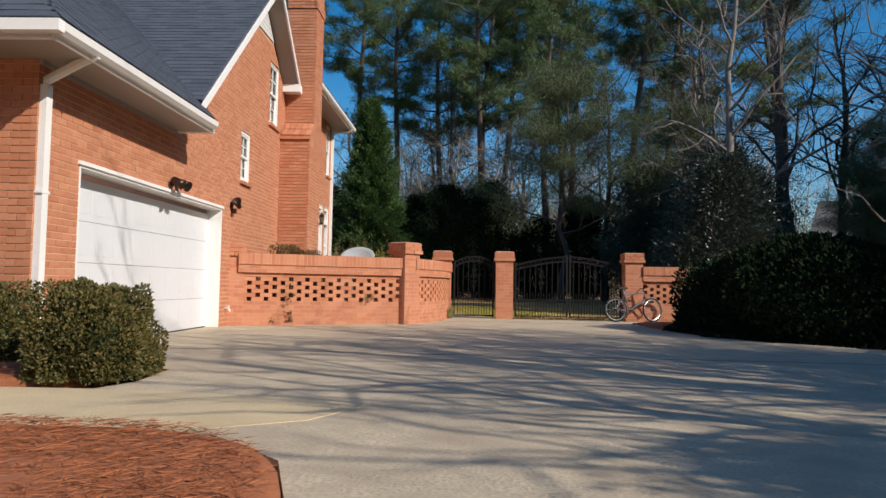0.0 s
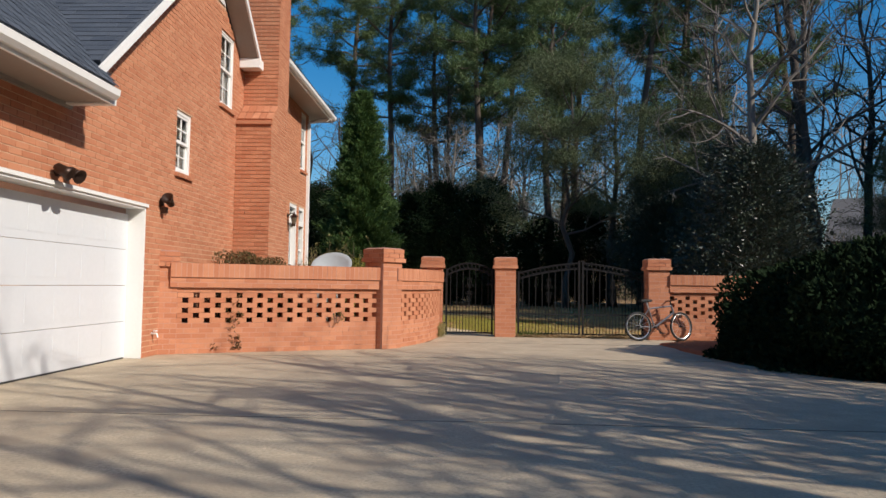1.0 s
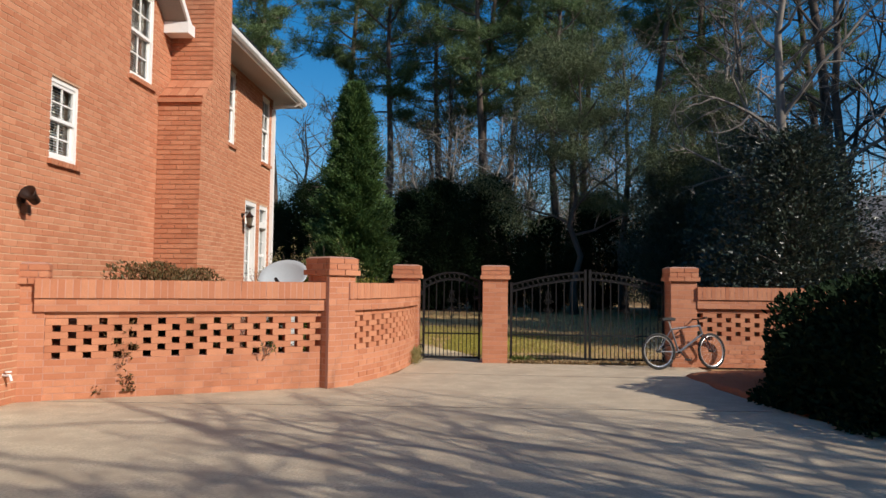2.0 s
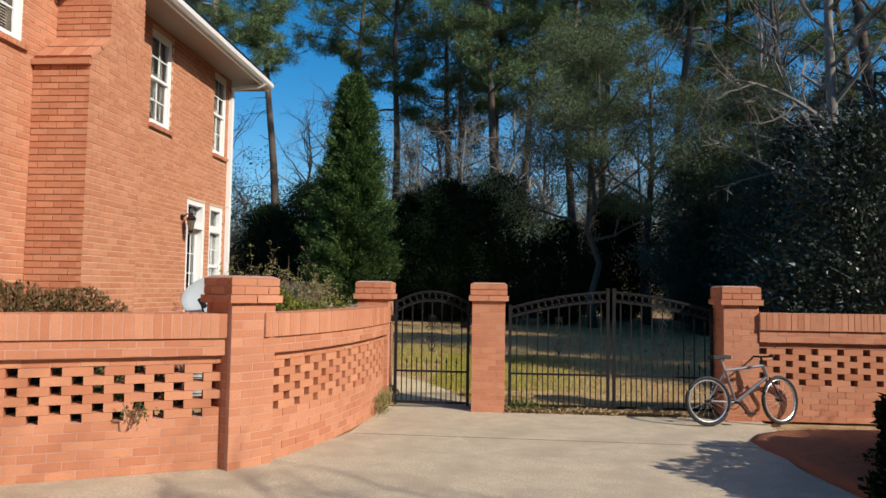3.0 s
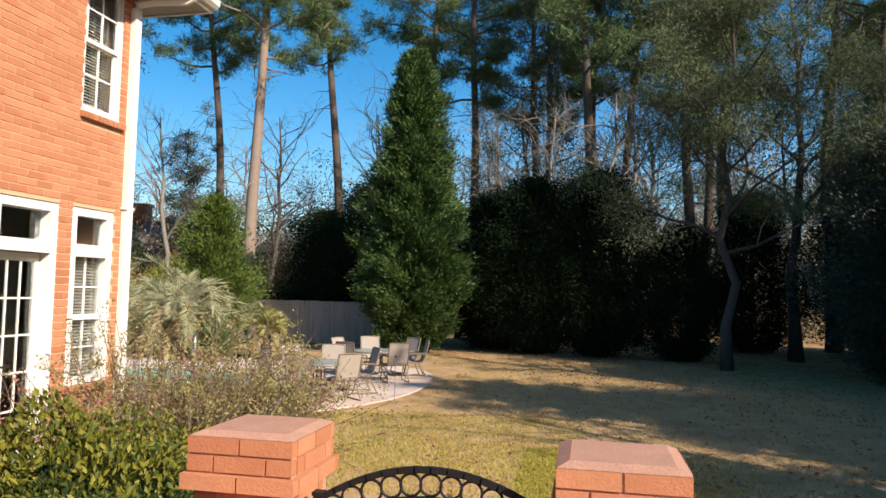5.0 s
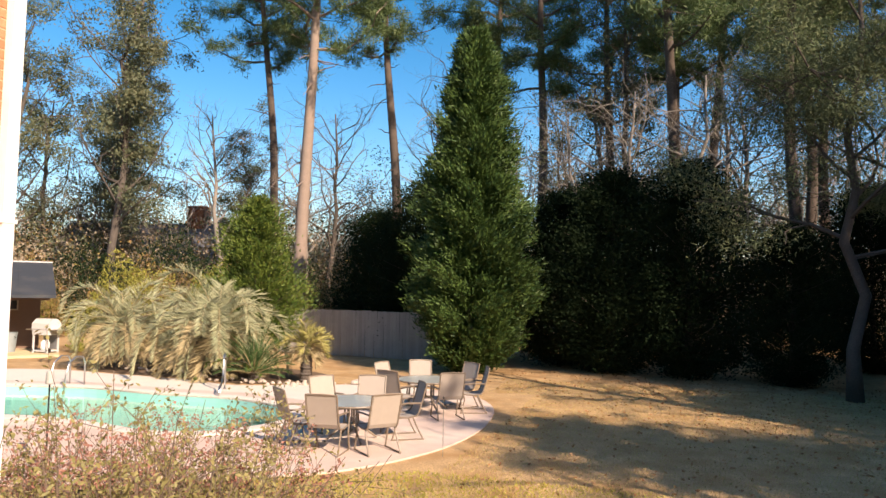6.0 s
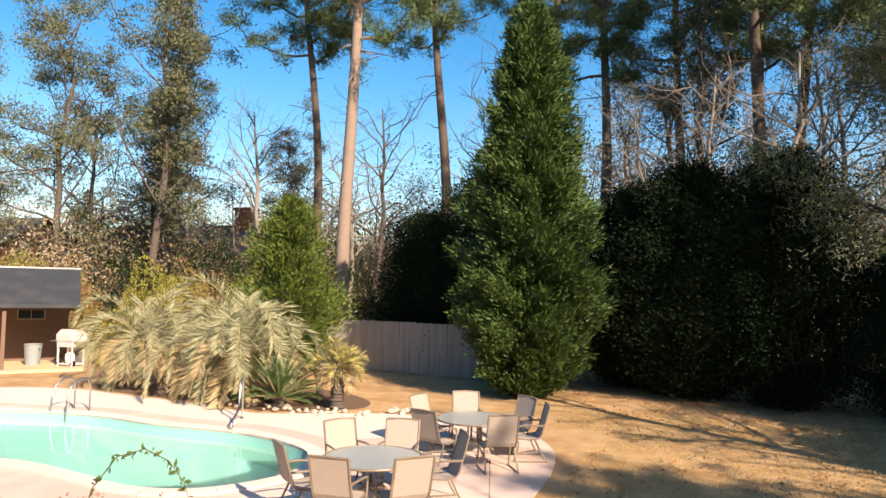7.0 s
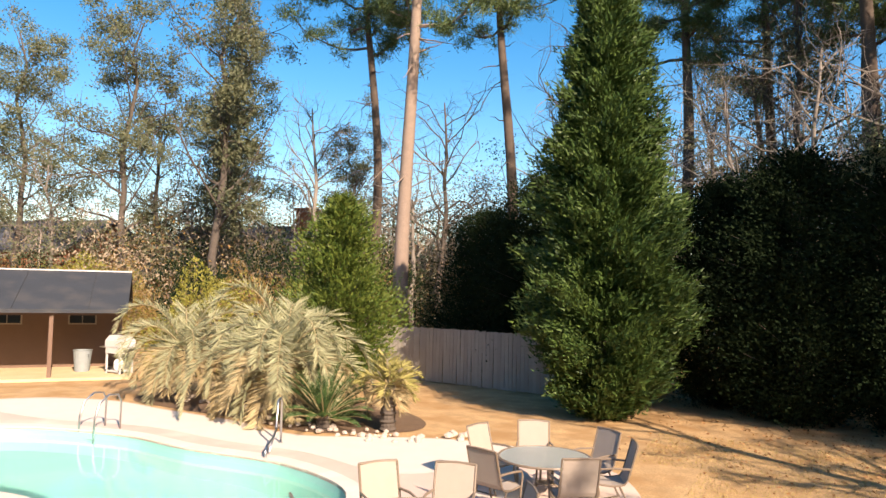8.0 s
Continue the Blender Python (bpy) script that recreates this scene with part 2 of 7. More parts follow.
g = Geo()
for a, b in (((-4.9, 8.6), (6.3, 8.4)), ((-4.6, 13.2), (3.6, 13.5)), ((-0.8, 16.25), (3.5, 16.15))):
    d = Vector((b[0] - a[0], b[1] - a[1], 0))
    g.box(((a[0] + b[0]) / 2, (a[1] + b[1]) / 2, 0.001), (d.length, 0.012, 0.005), math.degrees(math.atan2(d.y, d.x)))
tagged(part("joint", g, joint_m, drive), kind="stuff")

# ---- house ----
WX = -4.70                      # outer face of the long brick wall
Y0, Y1 = 7.14, 22.25            # its two ends
COURSE, BR_L, BR_H = 0.0775, 0.203, 0.0635
PEAK_Y, PEAK_Z, PITCH = 14.6, 6.95, 0.90
EAVE_L, EAVE_H = 3.07, 5.80     # soffit heights of garage and of main block
GARAGE = (7.95, 12.55, 0.0, 2.12)
OPEN = {
    "garage": GARAGE,
    "small": (13.48, 14.08, 2.79, 3.78),
    "gable": (15.28, 16.02, 4.35, 5.75),
    "upper_a": (18.95, 19.68, 4.16, 5.68),
    "upper_b": (21.42, 22.05, 4.16, 5.74),
    "door": (20.40, 21.20, 0.55, 3.14),
    "side": (21.37, 22.03, 1.28, 3.14),
}
house = thing("house", (-9, 15, 0), "two-storey orange brick house with white trim and dark shingle roof", "house")


def rake(y):
    """Height of the wall's top at y."""
    left = PEAK_Z - PITCH * abs(y - PEAK_Y)
    if y < 11.0:
        return EAVE_L + 0.1
    if y > 16.3:
        return EAVE_H + 0.1
    return max(left, EAVE_L + 0.1 if y < PEAK_Y else EAVE_H + 0.1)


def walled(y0, y1, z0, z1, holes):
    """Rectangles left of a wall when holes are taken out."""
    ys = sorted({y0, y1, *[v for h in holes for v in h[:2] if y0 < v < y1]})
    zs = sorted({z0, z1, *[v for h in holes for v in h[2:] if z0 < v < z1]})
    out = []
    for a, b in zip(ys, ys[1:]):
        run = None
        for c, d in zip(zs, zs[1:]):
            my, mz = (a + b) / 2, (c + d) / 2
            if any(h[0] < my < h[1] and h[2] < mz < h[3] for h in holes):
                if run:
                    out.append((a, b, *run))
                run = None
            else:
                run = (run[0], d) if run else (c, d)
        if run:
            out.append((a, b, *run))
    return out


MX = WX - 0.006                 # mortar face
sections = []
for a, b, c, d in walled(Y0 + 0.008, Y1 - 0.004, 0, 3.14, list(OPEN.values())):
    sections.append(Geo().slab((MX - 0.24, a, c), (MX, b, d)))
for a, b, c, d in walled(14.08, Y1 - 0.004, 3.14, 5.9, list(OPEN.values())):
    sections.append(Geo().slab((MX - 0.24, a, c), (MX, b, d)))
# the gable's slope, round the small window
small = OPEN["small"]
for ya, yb in ((10.7, 12.0), (12.0, small[0]), (small[0], small[1])):
    low = small[3] if ya == small[0] else 3.14
    sections.append(Geo().prism([(MX - 0.24, ya, low), (MX - 0.24, yb, low), (MX - 0.24, yb, rake(yb)), (MX - 0.24, ya, max(low + 0.01, rake(ya)))], (0.24, 0, 0)))
sections.append(Geo().prism([(MX - 0.24, 14.08, 5.9), (MX - 0.24, 15.75, 5.9), (MX - 0.24, PEAK_Y, PEAK_Z), (MX - 0.24, 14.08, rake(14.08))], (0.24, 0, 0)))
# the other outer walls
sections.append(Geo().slab((-14.0, Y0 + 0.006, 0), (MX - 0.25, Y0 + 0.25, 3.14)))
sections.append(Geo().slab((-14.0, Y1 - 0.25, 0), (MX - 0.25, Y1 - 0.006, 5.9)))
wall = part("wall", Geo().slab((-14.2, Y0, 0), (-14.0, Y1, 5.9)), mortar_m, house, "orange running-bond brick with tan mortar")
for g in sections:
    part("section", g, mortar_m, wall)


def bricks_on_wall():
    """Running bond on the long wall, clipped at openings and at the roofline."""
    out = []
    holes = list(OPEN.values())
    for k in range(int(6.95 / COURSE)):
        z = (k + 0.5) * COURSE
        off = 0.0 if k % 2 else (BR_L + 0.01) / 2
        y = Y0 - off
        while y < Y1:
            a, b = max(y, Y0), min(y + BR_L, Y1)
            y += BR_L + 0.010
            spans = [(a, b)]
            for h in holes:
                sill = 0.07 if h is not GARAGE else 0.0
                if h[2] - sill - 0.03 < z < h[3] + 0.02:
                    nxt = []
                    for p, q in spans:
                        if q <= h[0] or p >= h[1]:
                            nxt.append((p, q))
                        else:
                            if p < h[0] - 0.02:
                                nxt.append((p, h[0] + 0.003))
                            if q > h[1] + 0.02:
                                nxt.append((h[1] - 0.003, q))
                    spans = nxt
            if (16.36 if z < 4.2 else 16.76) < (a + b) / 2 < 17.28:
                continue
            for p, q in spans:
                if q - p > 0.02 and z + COURSE / 2 < rake((p + q) / 2) + 0.05 and not (z > 6.16):
                    out.append((pose(WX - 0.03 + random.uniform(-0.0015, 0.0015), (p + q) / 2, z), (0.06, q - p, BR_H)))
    return out


pieces(wall, "brick", bricks_on_wall(), brick_m, brick_j, (WX, 13.2, 2.0))
# bricks of the wall that faces the front walk, by the near corner
front = []
for k in range(int(3.1 / COURSE)):
    x = WX - 0.062 + (0.0 if k % 2 else 0.106)
    while x > -10:
        p, q = x - BR_L, min(x, WX - 0.062)
        front.append((pose((p + q) / 2, Y0 + 0.028, (k + 0.5) * COURSE), (q - p, 0.06, BR_H)))
        x -= BR_L + 0.01
g = Geo()
for m, s in front:
    g.box(m.translation, s)
tagged(part("corner_brickwork", g, brick_j, wall), kind="stuff")

# lap siding in the top of the gable
g = Geo()
z = 6.17
while z < PEAK_Z - 0.12:
    half = (PEAK_Z - z - 0.05) / PITCH
    g.prism([(WX + 0.0, PEAK_Y - half, z), (WX + 0.0, PEAK_Y + half, z), (WX + 0.0, PEAK_Y + max(0.02, half - 0.1), z + 0.09), (WX + 0.0, PEAK_Y - max(0.02, half - 0.1), z + 0.09)], (0.022, 0, -0.004))
    z += 0.1
part("gable_siding", g, mat("siding", (0.62, 0.62, 0.60), 0.6, 0.06, 3, 30, 0.05), house, "pale grey lap siding")

# soldier bricks over and under the openings
g = Geo()
for key in ("small", "gable", "upper_a", "upper_b", "side"):
    a, b, c, d = OPEN[key]
    n = int((b - a + 0.06) / 0.072)
    for i in range(n):
        y = a - 0.03 + (i + 0.5) * (b - a + 0.06) / n
        g.box((WX - 0.01, y, c - 0.035), (0.13, 0.062, 0.062), m=Matrix.Rotation(radians(8), 4, "Y"))
tagged(part("sill_bricks", g, brick_j, house, "rowlock brick window sills"), kind="stuff")

# ---- windows and doors in the long wall ----
def window(key, cols, rows, blinds=True, sashes=2):
    a, b, c, d = OPEN[key]
    xg = WX - 0.10
    w = part("window", Geo().slab((xg - 0.012, a + 0.05, c + 0.05), (xg - 0.006, b - 0.05, d - 0.05)), glass_m, house, "white double-hung sash window with muntins")
    f = Geo()
    f.slab((xg - 0.03, a, c), (WX - 0.03, a + 0.05, d)).slab((xg - 0.03, b - 0.05, c), (WX - 0.03, b, d))
    f.slab((xg - 0.03, a + 0.05, d - 0.06), (WX - 0.03, b - 0.05, d)).slab((xg - 0.03, a + 0.05, c), (WX - 0.02, b - 0.05, c + 0.05))
    part("window_frame", f, white_m, w)
    mid = (c + d) / 2
    for s in range(2):
        lo, hi = (c + 0.05, mid + 0.02) if s == 0 else (mid - 0.02, d - 0.06)
        x = xg + (0.0 if s == 0 else 0.03)
        q = Geo()
        ya, yb = a + 0.05, b - 0.05
        q.slab((x, ya, lo), (x + 0.028, ya + 0.035, hi)).slab((x, yb - 0.035, lo), (x + 0.028, yb, hi))
        q.slab((x, ya + 0.04, lo), (x + 0.028, yb - 0.04, lo + 0.045)).slab((x, ya + 0.04, hi - 0.04), (x + 0.028, yb - 0.04, hi))
        for i in range(1, cols):
            y = ya + (yb - ya) * i / cols
            q.slab((x + 0.002, y - 0.009, lo + 0.045), (x + 0.02, y + 0.009, hi - 0.04))
        for j in range(1, rows):
            zz = lo + (hi - lo) * j / rows
            q.slab((x + 0.001, ya + 0.04, zz - 0.009), (x + 0.019, yb - 0.04, zz + 0.009))
        part("sash", q, white_m, w)
    if blinds:
        q = Geo()
        zz = c + 0.1
        while zz < d - 0.1:
            q.box((xg - 0.05, (a + b) / 2, zz), (0.022, b - a - 0.2, 0.003), m=Matrix.Rotation(radians(58), 4, "Y"))
            zz += 0.034
        part("blind", q, blind_m, w, "half-open slatted blind")
    # Dark sheet added behind the glass in place of an unlit room.
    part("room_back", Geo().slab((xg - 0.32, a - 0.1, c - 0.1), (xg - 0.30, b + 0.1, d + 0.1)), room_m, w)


# Near-black tone: the gloom indoors is put into this colour.
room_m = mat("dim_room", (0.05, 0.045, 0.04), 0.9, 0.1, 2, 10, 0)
glass_m.node_tree.nodes["Principled BSDF"].inputs["Transmission Weight"].default_value = 1.0
glass_m.node_tree.nodes["Principled BSDF"].inputs["IOR"].default_value = 1.45
window("small", 2, 2)
window("gable", 2, 2)
window("upper_a", 2, 2)
window("upper_b", 2, 2)

# patio door with transom
a, b, c, d = OPEN["door"]
door = part("door", Geo().slab((WX - 0.16, a + 0.11, c + 0.03), (WX - 0.12, a + 0.16, 2.62)).slab((WX - 0.16, b - 0.16, c + 0.03), (WX - 0.12, b - 0.11, 2.62)).slab((WX - 0.16, a + 0.16, c + 0.03), (WX - 0.12, b - 0.16, c + 0.2)).slab((WX - 0.16, a + 0.16, 2.54), (WX - 0.12, b - 0.16, 2.62)), white_m, house, "white patio door with fifteen glass panes")
f = Geo()
f.slab((WX - 0.2, a, c), (WX - 0.02, a + 0.10, d)).slab((WX - 0.2, b - 0.10, c), (WX - 0.02, b, d))
f.slab((WX - 0.2, a + 0.10, d - 0.09), (WX - 0.02, b - 0.10, d)).slab((WX - 0.2, a + 0.10, 2.63), (WX - 0.0, b - 0.10, 2.75))
part("door_frame", f, white_m, door)
q = Geo()
for i in range(1, 3):
    y = a + 0.16 + (b - a - 0.32) * i / 3
    q.slab((WX - 0.148, y - 0.009, c + 0.2), (WX - 0.128, y + 0.009, 2.54))
for j in range(1, 5):
    zz = c + 0.2 + (2.34 - c) * j / 5
    q.slab((WX - 0.147, a + 0.16, zz - 0.009), (WX - 0.129, b - 0.16, zz + 0.009))
part("muntin", q, white_m, door)
part("glass", Geo().slab((WX - 0.144, a + 0.15, c + 0.19), (WX - 0.138, b - 0.15, 2.55)).slab((WX - 0.144, a + 0.09, 2.74), (WX - 0.138, b - 0.09, d - 0.08)), glass_m, door)
# Same added dark sheet, for the dim interior behind the door.
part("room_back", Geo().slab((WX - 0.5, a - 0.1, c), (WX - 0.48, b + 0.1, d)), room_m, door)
part("step", Geo().slab((WX - 0.02, a - 0.15, 0), (WX + 0.9, b + 0.15, 0.36)).slab((WX - 0.01, a - 0.1, 0.36), (WX + 0.45, b + 0.1, 0.53)), gbrick_j, door, "brick door steps")
part("door_handle", Geo().box((WX - 0.09, a + 0.2, 1.5), (0.03, 0.05, 0.18)).tube([(WX - 0.07, a + 0.2, 1.55), (WX - 0.02, a + 0.2, 1.55), (WX - 0.02, a + 0.3, 1.55)], 0.012), bronze_m, door)
# side window with transom beside the door
a, b, c, d = OPEN["side"]
w = part("window", Geo().slab((WX - 0.11, a + 0.05, c + 0.05), (WX - 0.105, b - 0.05, d - 0.05)), glass_m, house, "white sash window with transom and blinds")
f = Geo()
f.slab((WX - 0.14, a, c), (WX - 0.02, a + 0.10, d)).slab((WX - 0.14, b - 0.10, c), (WX - 0.02, b, d))
f.slab((WX - 0.14, a + 0.10, d - 0.09), (WX - 0.02, b - 0.10, d)).slab((WX - 0.14, a + 0.10, 2.62), (WX + 0.0, b - 0.10, 2.75)).slab((WX - 0.14, a + 0.10, c), (WX, b - 0.10, c + 0.07))
part("window_frame", f, white_m, w)
q = Geo()
ya, yb = a + 0.10, b - 0.10
for zz in (1.98,):
    q.slab((WX - 0.10, ya, zz - 0.03), (WX - 0.06, yb, zz + 0.03))
q.slab((WX - 0.098, (ya + yb) / 2 - 0.009, c + 0.07), (WX - 0.078, (ya + yb) / 2 + 0.009, 2.62))
for zz in (1.66, 2.3):
    q.slab((WX - 0.097, ya, zz - 0.009), (WX - 0.079, yb, zz + 0.009))
part("sash", q, white_m, w)
q = Geo()
zz = c + 0.1
while zz < 2.6:
    q.box((WX - 0.15, (a + b) / 2, zz), (0.024, b - a - 0.2, 0.003), m=Matrix.Rotation(radians(58), 4, "Y"))
    zz += 0.034
part("blind", q, blind_m, w, "half-open slatted blind")
# Added dark sheet again; its colour is the room's lack of light.
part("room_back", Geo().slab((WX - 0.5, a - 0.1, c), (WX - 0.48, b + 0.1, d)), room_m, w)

# garage door in its deep white reveal
a, b, c, d = GARAGE
gd = thing("garage_door", (WX - 0.3, (a + b) / 2, 0), "closed white sectional double garage door", "garage door")
for i in range(4):
    lo, hi = 0.02 + i * 0.5, 0.02 + (i + 1) * 0.5 - 0.006
    s = Geo().slab((WX - 0.27, a + 0.02, lo), (WX - 0.232, b - 0.02, hi))
    for j in range(8):
        y = a + 0.14 + j * (b - a - 0.28) / 8
        s.slab((WX - 0.233, y + 0.05, lo + 0.09), (WX - 0.229, y + (b - a - 0.28) / 8 - 0.05, hi - 0.09))
    part("door_section", s, door_m, gd)
part("rubber_seal", Geo().slab((WX - 0.262, a + 0.02, 0.0), (WX - 0.228, b - 0.02, 0.02)), mat("rubber", (0.03, 0.03, 0.03), 0.8), gd)
f = Geo()
f.slab((WX - 0.27, b - 0.03, 0.003), (WX + 0.004, b, d)).slab((WX - 0.27, a, 0.003), (WX + 0.004, a + 0.03, d))
f.slab((WX - 0.27, a + 0.03, d - 0.03), (WX + 0.004, b - 0.03, d)).slab((WX - 0.005, a - 0.03, d), (WX + 0.03, b + 0.03, d + 0.045))
part("jamb", f, white_m, house, "white painted garage door casing")

# ---- roofs ----
def slope(host, p0, p1, p2, p3, thick=0.03, exposure=0.14, width=0.30, limit=0, near=(0, 0, 0)):
    """A roof plane p0-p1 (eave), p2-p3 (top) with staggered shingles."""
    p0, p1, p2, p3 = (Vector(p) for p in (p0, p1, p2, p3))
    up = ((p3 - p0).length + (p2 - p1).length) / 2
    nrm = (p1 - p0).cross(p3 - p0).normalized()
    if nrm.z < 0:
        nrm = -nrm
    base = Geo().prism([p0, p1, p2, p3], -nrm * 0.06)
    part("roof_deck", base, shingle_j, host)
    e = (p1 - p0).normalized()
    rise = nrm.cross(e)
    if rise.z < 0:
        rise = -rise
    height = max((p3 - p0).dot(rise), (p2 - p0).dot(rise))
    items = []
    rows = int(height / exposure)
    for k in range(rows):
        h = (k + 0.5) * exposure
        def edge(lo, hi):
            t = h / max(1e-6, (hi - lo).dot(rise))
            return (lo + (hi - lo) * t - p0).dot(e)
        x0, x1 = edge(p0, p3), edge(p1, p2)
        x = x0 - (0.15 if k % 2 else 0)
        while x < x1:
            a, b = max(x, x0), min(x + width - 0.006, x1)
            x += width
            if b - a < 0.03:
                continue
            c = p0 + e * ((a + b) / 2) + rise * h + nrm * (0.006 + random.uniform(0, 0.004))
            tilt = Matrix((e, rise - nrm * 0.05, nrm)).transposed().to_4x4()
            items.append((Matrix.Translation(c) @ tilt, (b - a, exposure * 1.25, 0.008)))
    pieces(host, "shingle", items, shingle_m, shingle_j, near, limit)


roof = part("roof", Geo().slab((-9.5, 13.8, 6.9), (-9.3, 15.4, 7.0)), shingle_j, house, "dark slate-grey asphalt shingle roof")
EX = WX + 0.56                  # edge of the long eave
EY = Y0 - 0.66                  # edge of the near eave
# garage roof: slope above the long eave, slope above the near eave
slope(roof, (EX + 0.03, EY, 3.26), (EX + 0.03, 10.46, 3.26), (EX - 2.6, 13.1, 5.75), (EX - 3.2, 9.6, 6.3), limit=300, near=(-4.2, 9.5, 3.4))
slope(roof, (-14.0, EY, 3.26), (EX + 0.03, EY, 3.26), (EX - 3.2, 9.6, 6.3), (-12.0, 9.6, 6.3))
# gable roof
top = PEAK_Z + 0.27
RX = WX + 0.36                  # edge of the rake overhang
slope(roof, (-9.5, 10.55, 3.57), (RX, 10.55, 3.57), (RX, PEAK_Y, top), (-9.5, PEAK_Y, top))
slope(roof, (RX, 16.5, 5.51), (-9.5, 16.5, 5.51), (-9.5, PEAK_Y, top), (RX, PEAK_Y, top))
# main block roof
slope(roof, (EX + 0.03, 17.3, 6.02), (EX + 0.03, 22.95, 6.02), (EX - 4.2, 19.5, 9.2), (EX - 4.2, 17.3, 9.2))
slope(roof, (EX + 0.03, 22.95, 6.02), (-14, 22.95, 6.02), (-12, 19.5, 9.2), (EX - 4.2, 19.5, 9.2))

# eaves: soffit, fascia, gutter
def eave(x_in, x_out, ya, yb, z):
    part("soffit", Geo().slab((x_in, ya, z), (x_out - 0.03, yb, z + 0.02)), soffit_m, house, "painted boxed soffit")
    part("fascia", Geo().slab((x_out - 0.03, ya, z - 0.02), (x_out, yb, z + 0.15)), white_m, house)
    g = Geo()
    prof = [(0, 0.02), (0.05, 0.02), (0.09, 0.06), (0.10, 0.13), (0.085, 0.135), (0.075, 0.07), (0.045, 0.035), (0.012, 0.035), (0, 0.14)]
    g.prism([(x_out + px, ya, z + pz) for px, pz in prof], (0, yb - ya, 0))
    part("gutter", g, white_m, house, "white metal gutter")


eave(WX, EX, EY, 10.46, EAVE_L)
eave(WX, EX, 17.42, 22.95, EAVE_H)
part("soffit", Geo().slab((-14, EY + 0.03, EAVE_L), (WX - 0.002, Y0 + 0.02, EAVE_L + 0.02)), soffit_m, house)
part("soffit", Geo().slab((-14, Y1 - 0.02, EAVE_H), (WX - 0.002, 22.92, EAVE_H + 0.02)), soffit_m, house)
part("fascia", Geo().slab((-14, EY, EAVE_L - 0.02), (EX - 0.002, EY + 0.03, EAVE_L + 0.15)), white_m, house)
part("gutter", Geo().slab((-14, EY - 0.1, EAVE_L + 0.03), (EX + 0.09, EY - 0.002, EAVE_L + 0.14)), white_m, house)
part("fascia", Geo().slab((-14, 22.92, EAVE_H - 0.02), (EX - 0.002, 22.95, EAVE_H + 0.15)), white_m, house)
part("frieze", Geo().slab((WX - 0.0, EY + 0.66, EAVE_L - 0.05), (WX + 0.035, 10.6, EAVE_L)), soffit_m, house)
# cornice return at the end of the low eave
part("cornice_return", Geo().slab((WX + 0.002, 10.46, EAVE_L - 0.02), (EX, 10.56, EAVE_L + 0.16)), white_m, house)
# rake boards and their soffit
for sgn, ylow in ((-1, 10.5), (1, 16.45)):
    zl = top - PITCH * abs(ylow - PEAK_Y) - 0.05
    zt = top - 0.05
    part("rake_board", Geo().prism([(RX, ylow, zl), (RX, PEAK_Y, zt), (RX, PEAK_Y, zt - 0.135), (RX, ylow, zl - 0.135)], (0.035, 0, 0)), white_m, house)
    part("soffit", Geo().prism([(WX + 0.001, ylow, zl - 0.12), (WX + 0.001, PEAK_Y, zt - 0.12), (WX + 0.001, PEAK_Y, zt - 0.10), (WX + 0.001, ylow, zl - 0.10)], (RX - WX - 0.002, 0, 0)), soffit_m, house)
part("cornice_return", Geo().slab((WX + 0.002, 16.3, 5.32), (RX + 0.04, 16.56, 5.5)), white_m, house)

# ---- chimney ----
CX = -4.0
ch = part("chimney", Geo().slab((-4.72, 16.212, 0), (CX - 0.006, 17.388, 4.22)).slab((-4.72, 16.612, 4.22), (CX - 0.006, 17.388, 9.6)).prism([(-4.72, 16.212, 4.22), (-4.72, 16.62, 4.22), (-4.72, 16.62, 4.58)], (-4.72 * -1 + CX - 0.006, 0, 0)), mortar_m, house, "tall brick chimney with a sloped shoulder")
items = []
for k in range(int(9.6 / COURSE)):
    z = (k + 0.5) * COURSE
    ya = 16.2 + 0.4 * min(1, max(0, (z - 4.24) / 0.34))
    grow = 0.03 if 7.45 < z < 7.7 or z > 9.2 else 0.0
    y = ya - (0.106 if k % 2 else 0)
    while y < 17.4:
        p, q = max(y, ya) - grow * (y <= ya), min(y + BR_L, 17.4)
        if q - p > 0.02:
            items.append((pose(CX - 0.03 + grow, (p + q) / 2, z), (0.06, q - p, BR_H)))
        y += BR_L + 0.01
    x = CX - 0.061 + (0.0 if k % 2 else 0.106)
    while x > -4.7:
        p, q = max(x - BR_L, -4.7), min(x, CX - 0.061)
        if q - p > 0.02:
            items.append((pose((p + q) / 2, ya + 0.03 - grow, z), (q - p, 0.06, BR_H)))
        x -= BR_L + 0.01
pieces(ch, "brick", items, brick_m, brick_j, (-3.9, 16.4, 3.0))
g = Geo()
for i in range(5):
    for j in range(2):
        t = (j + 0.5) / 2
        g.box((-4.66 + i * 0.14 + 0.05, 16.19 + 0.42 * t, 4.245 + 0.37 * t), (0.13, 0.26, 0.05), m=Matrix.Rotation(radians(41), 4, "X"))
tagged(part("shoulder_bricks", g, brick_j, ch), kind="stuff")
part("drip_course", Geo().slab((-4.7, 16.15, 4.16), (CX + 0.02, 16.205, 4.22)), brick_j, ch)

# ---- downspouts ----
def downspout(x, y, z, elbow):
    d = part("downspout", Geo().slab((x, y - 0.05, 0.1), (x + 0.075, y + 0.05, z - 0.25)), white_m, house, "white square downspout")
    part("elbow", Geo().tube([(x + 0.037, y, z - 0.28), (x + 0.037, y, z - 0.2), *elbow], 0.05, 8), white_m, d)
    for zz in (0.6, z * 0.55):
        part("strap", Geo().slab((x - 0.002, y - 0.07, zz), (x + 0.08, y + 0.07, zz + 0.03)), white_m, d)


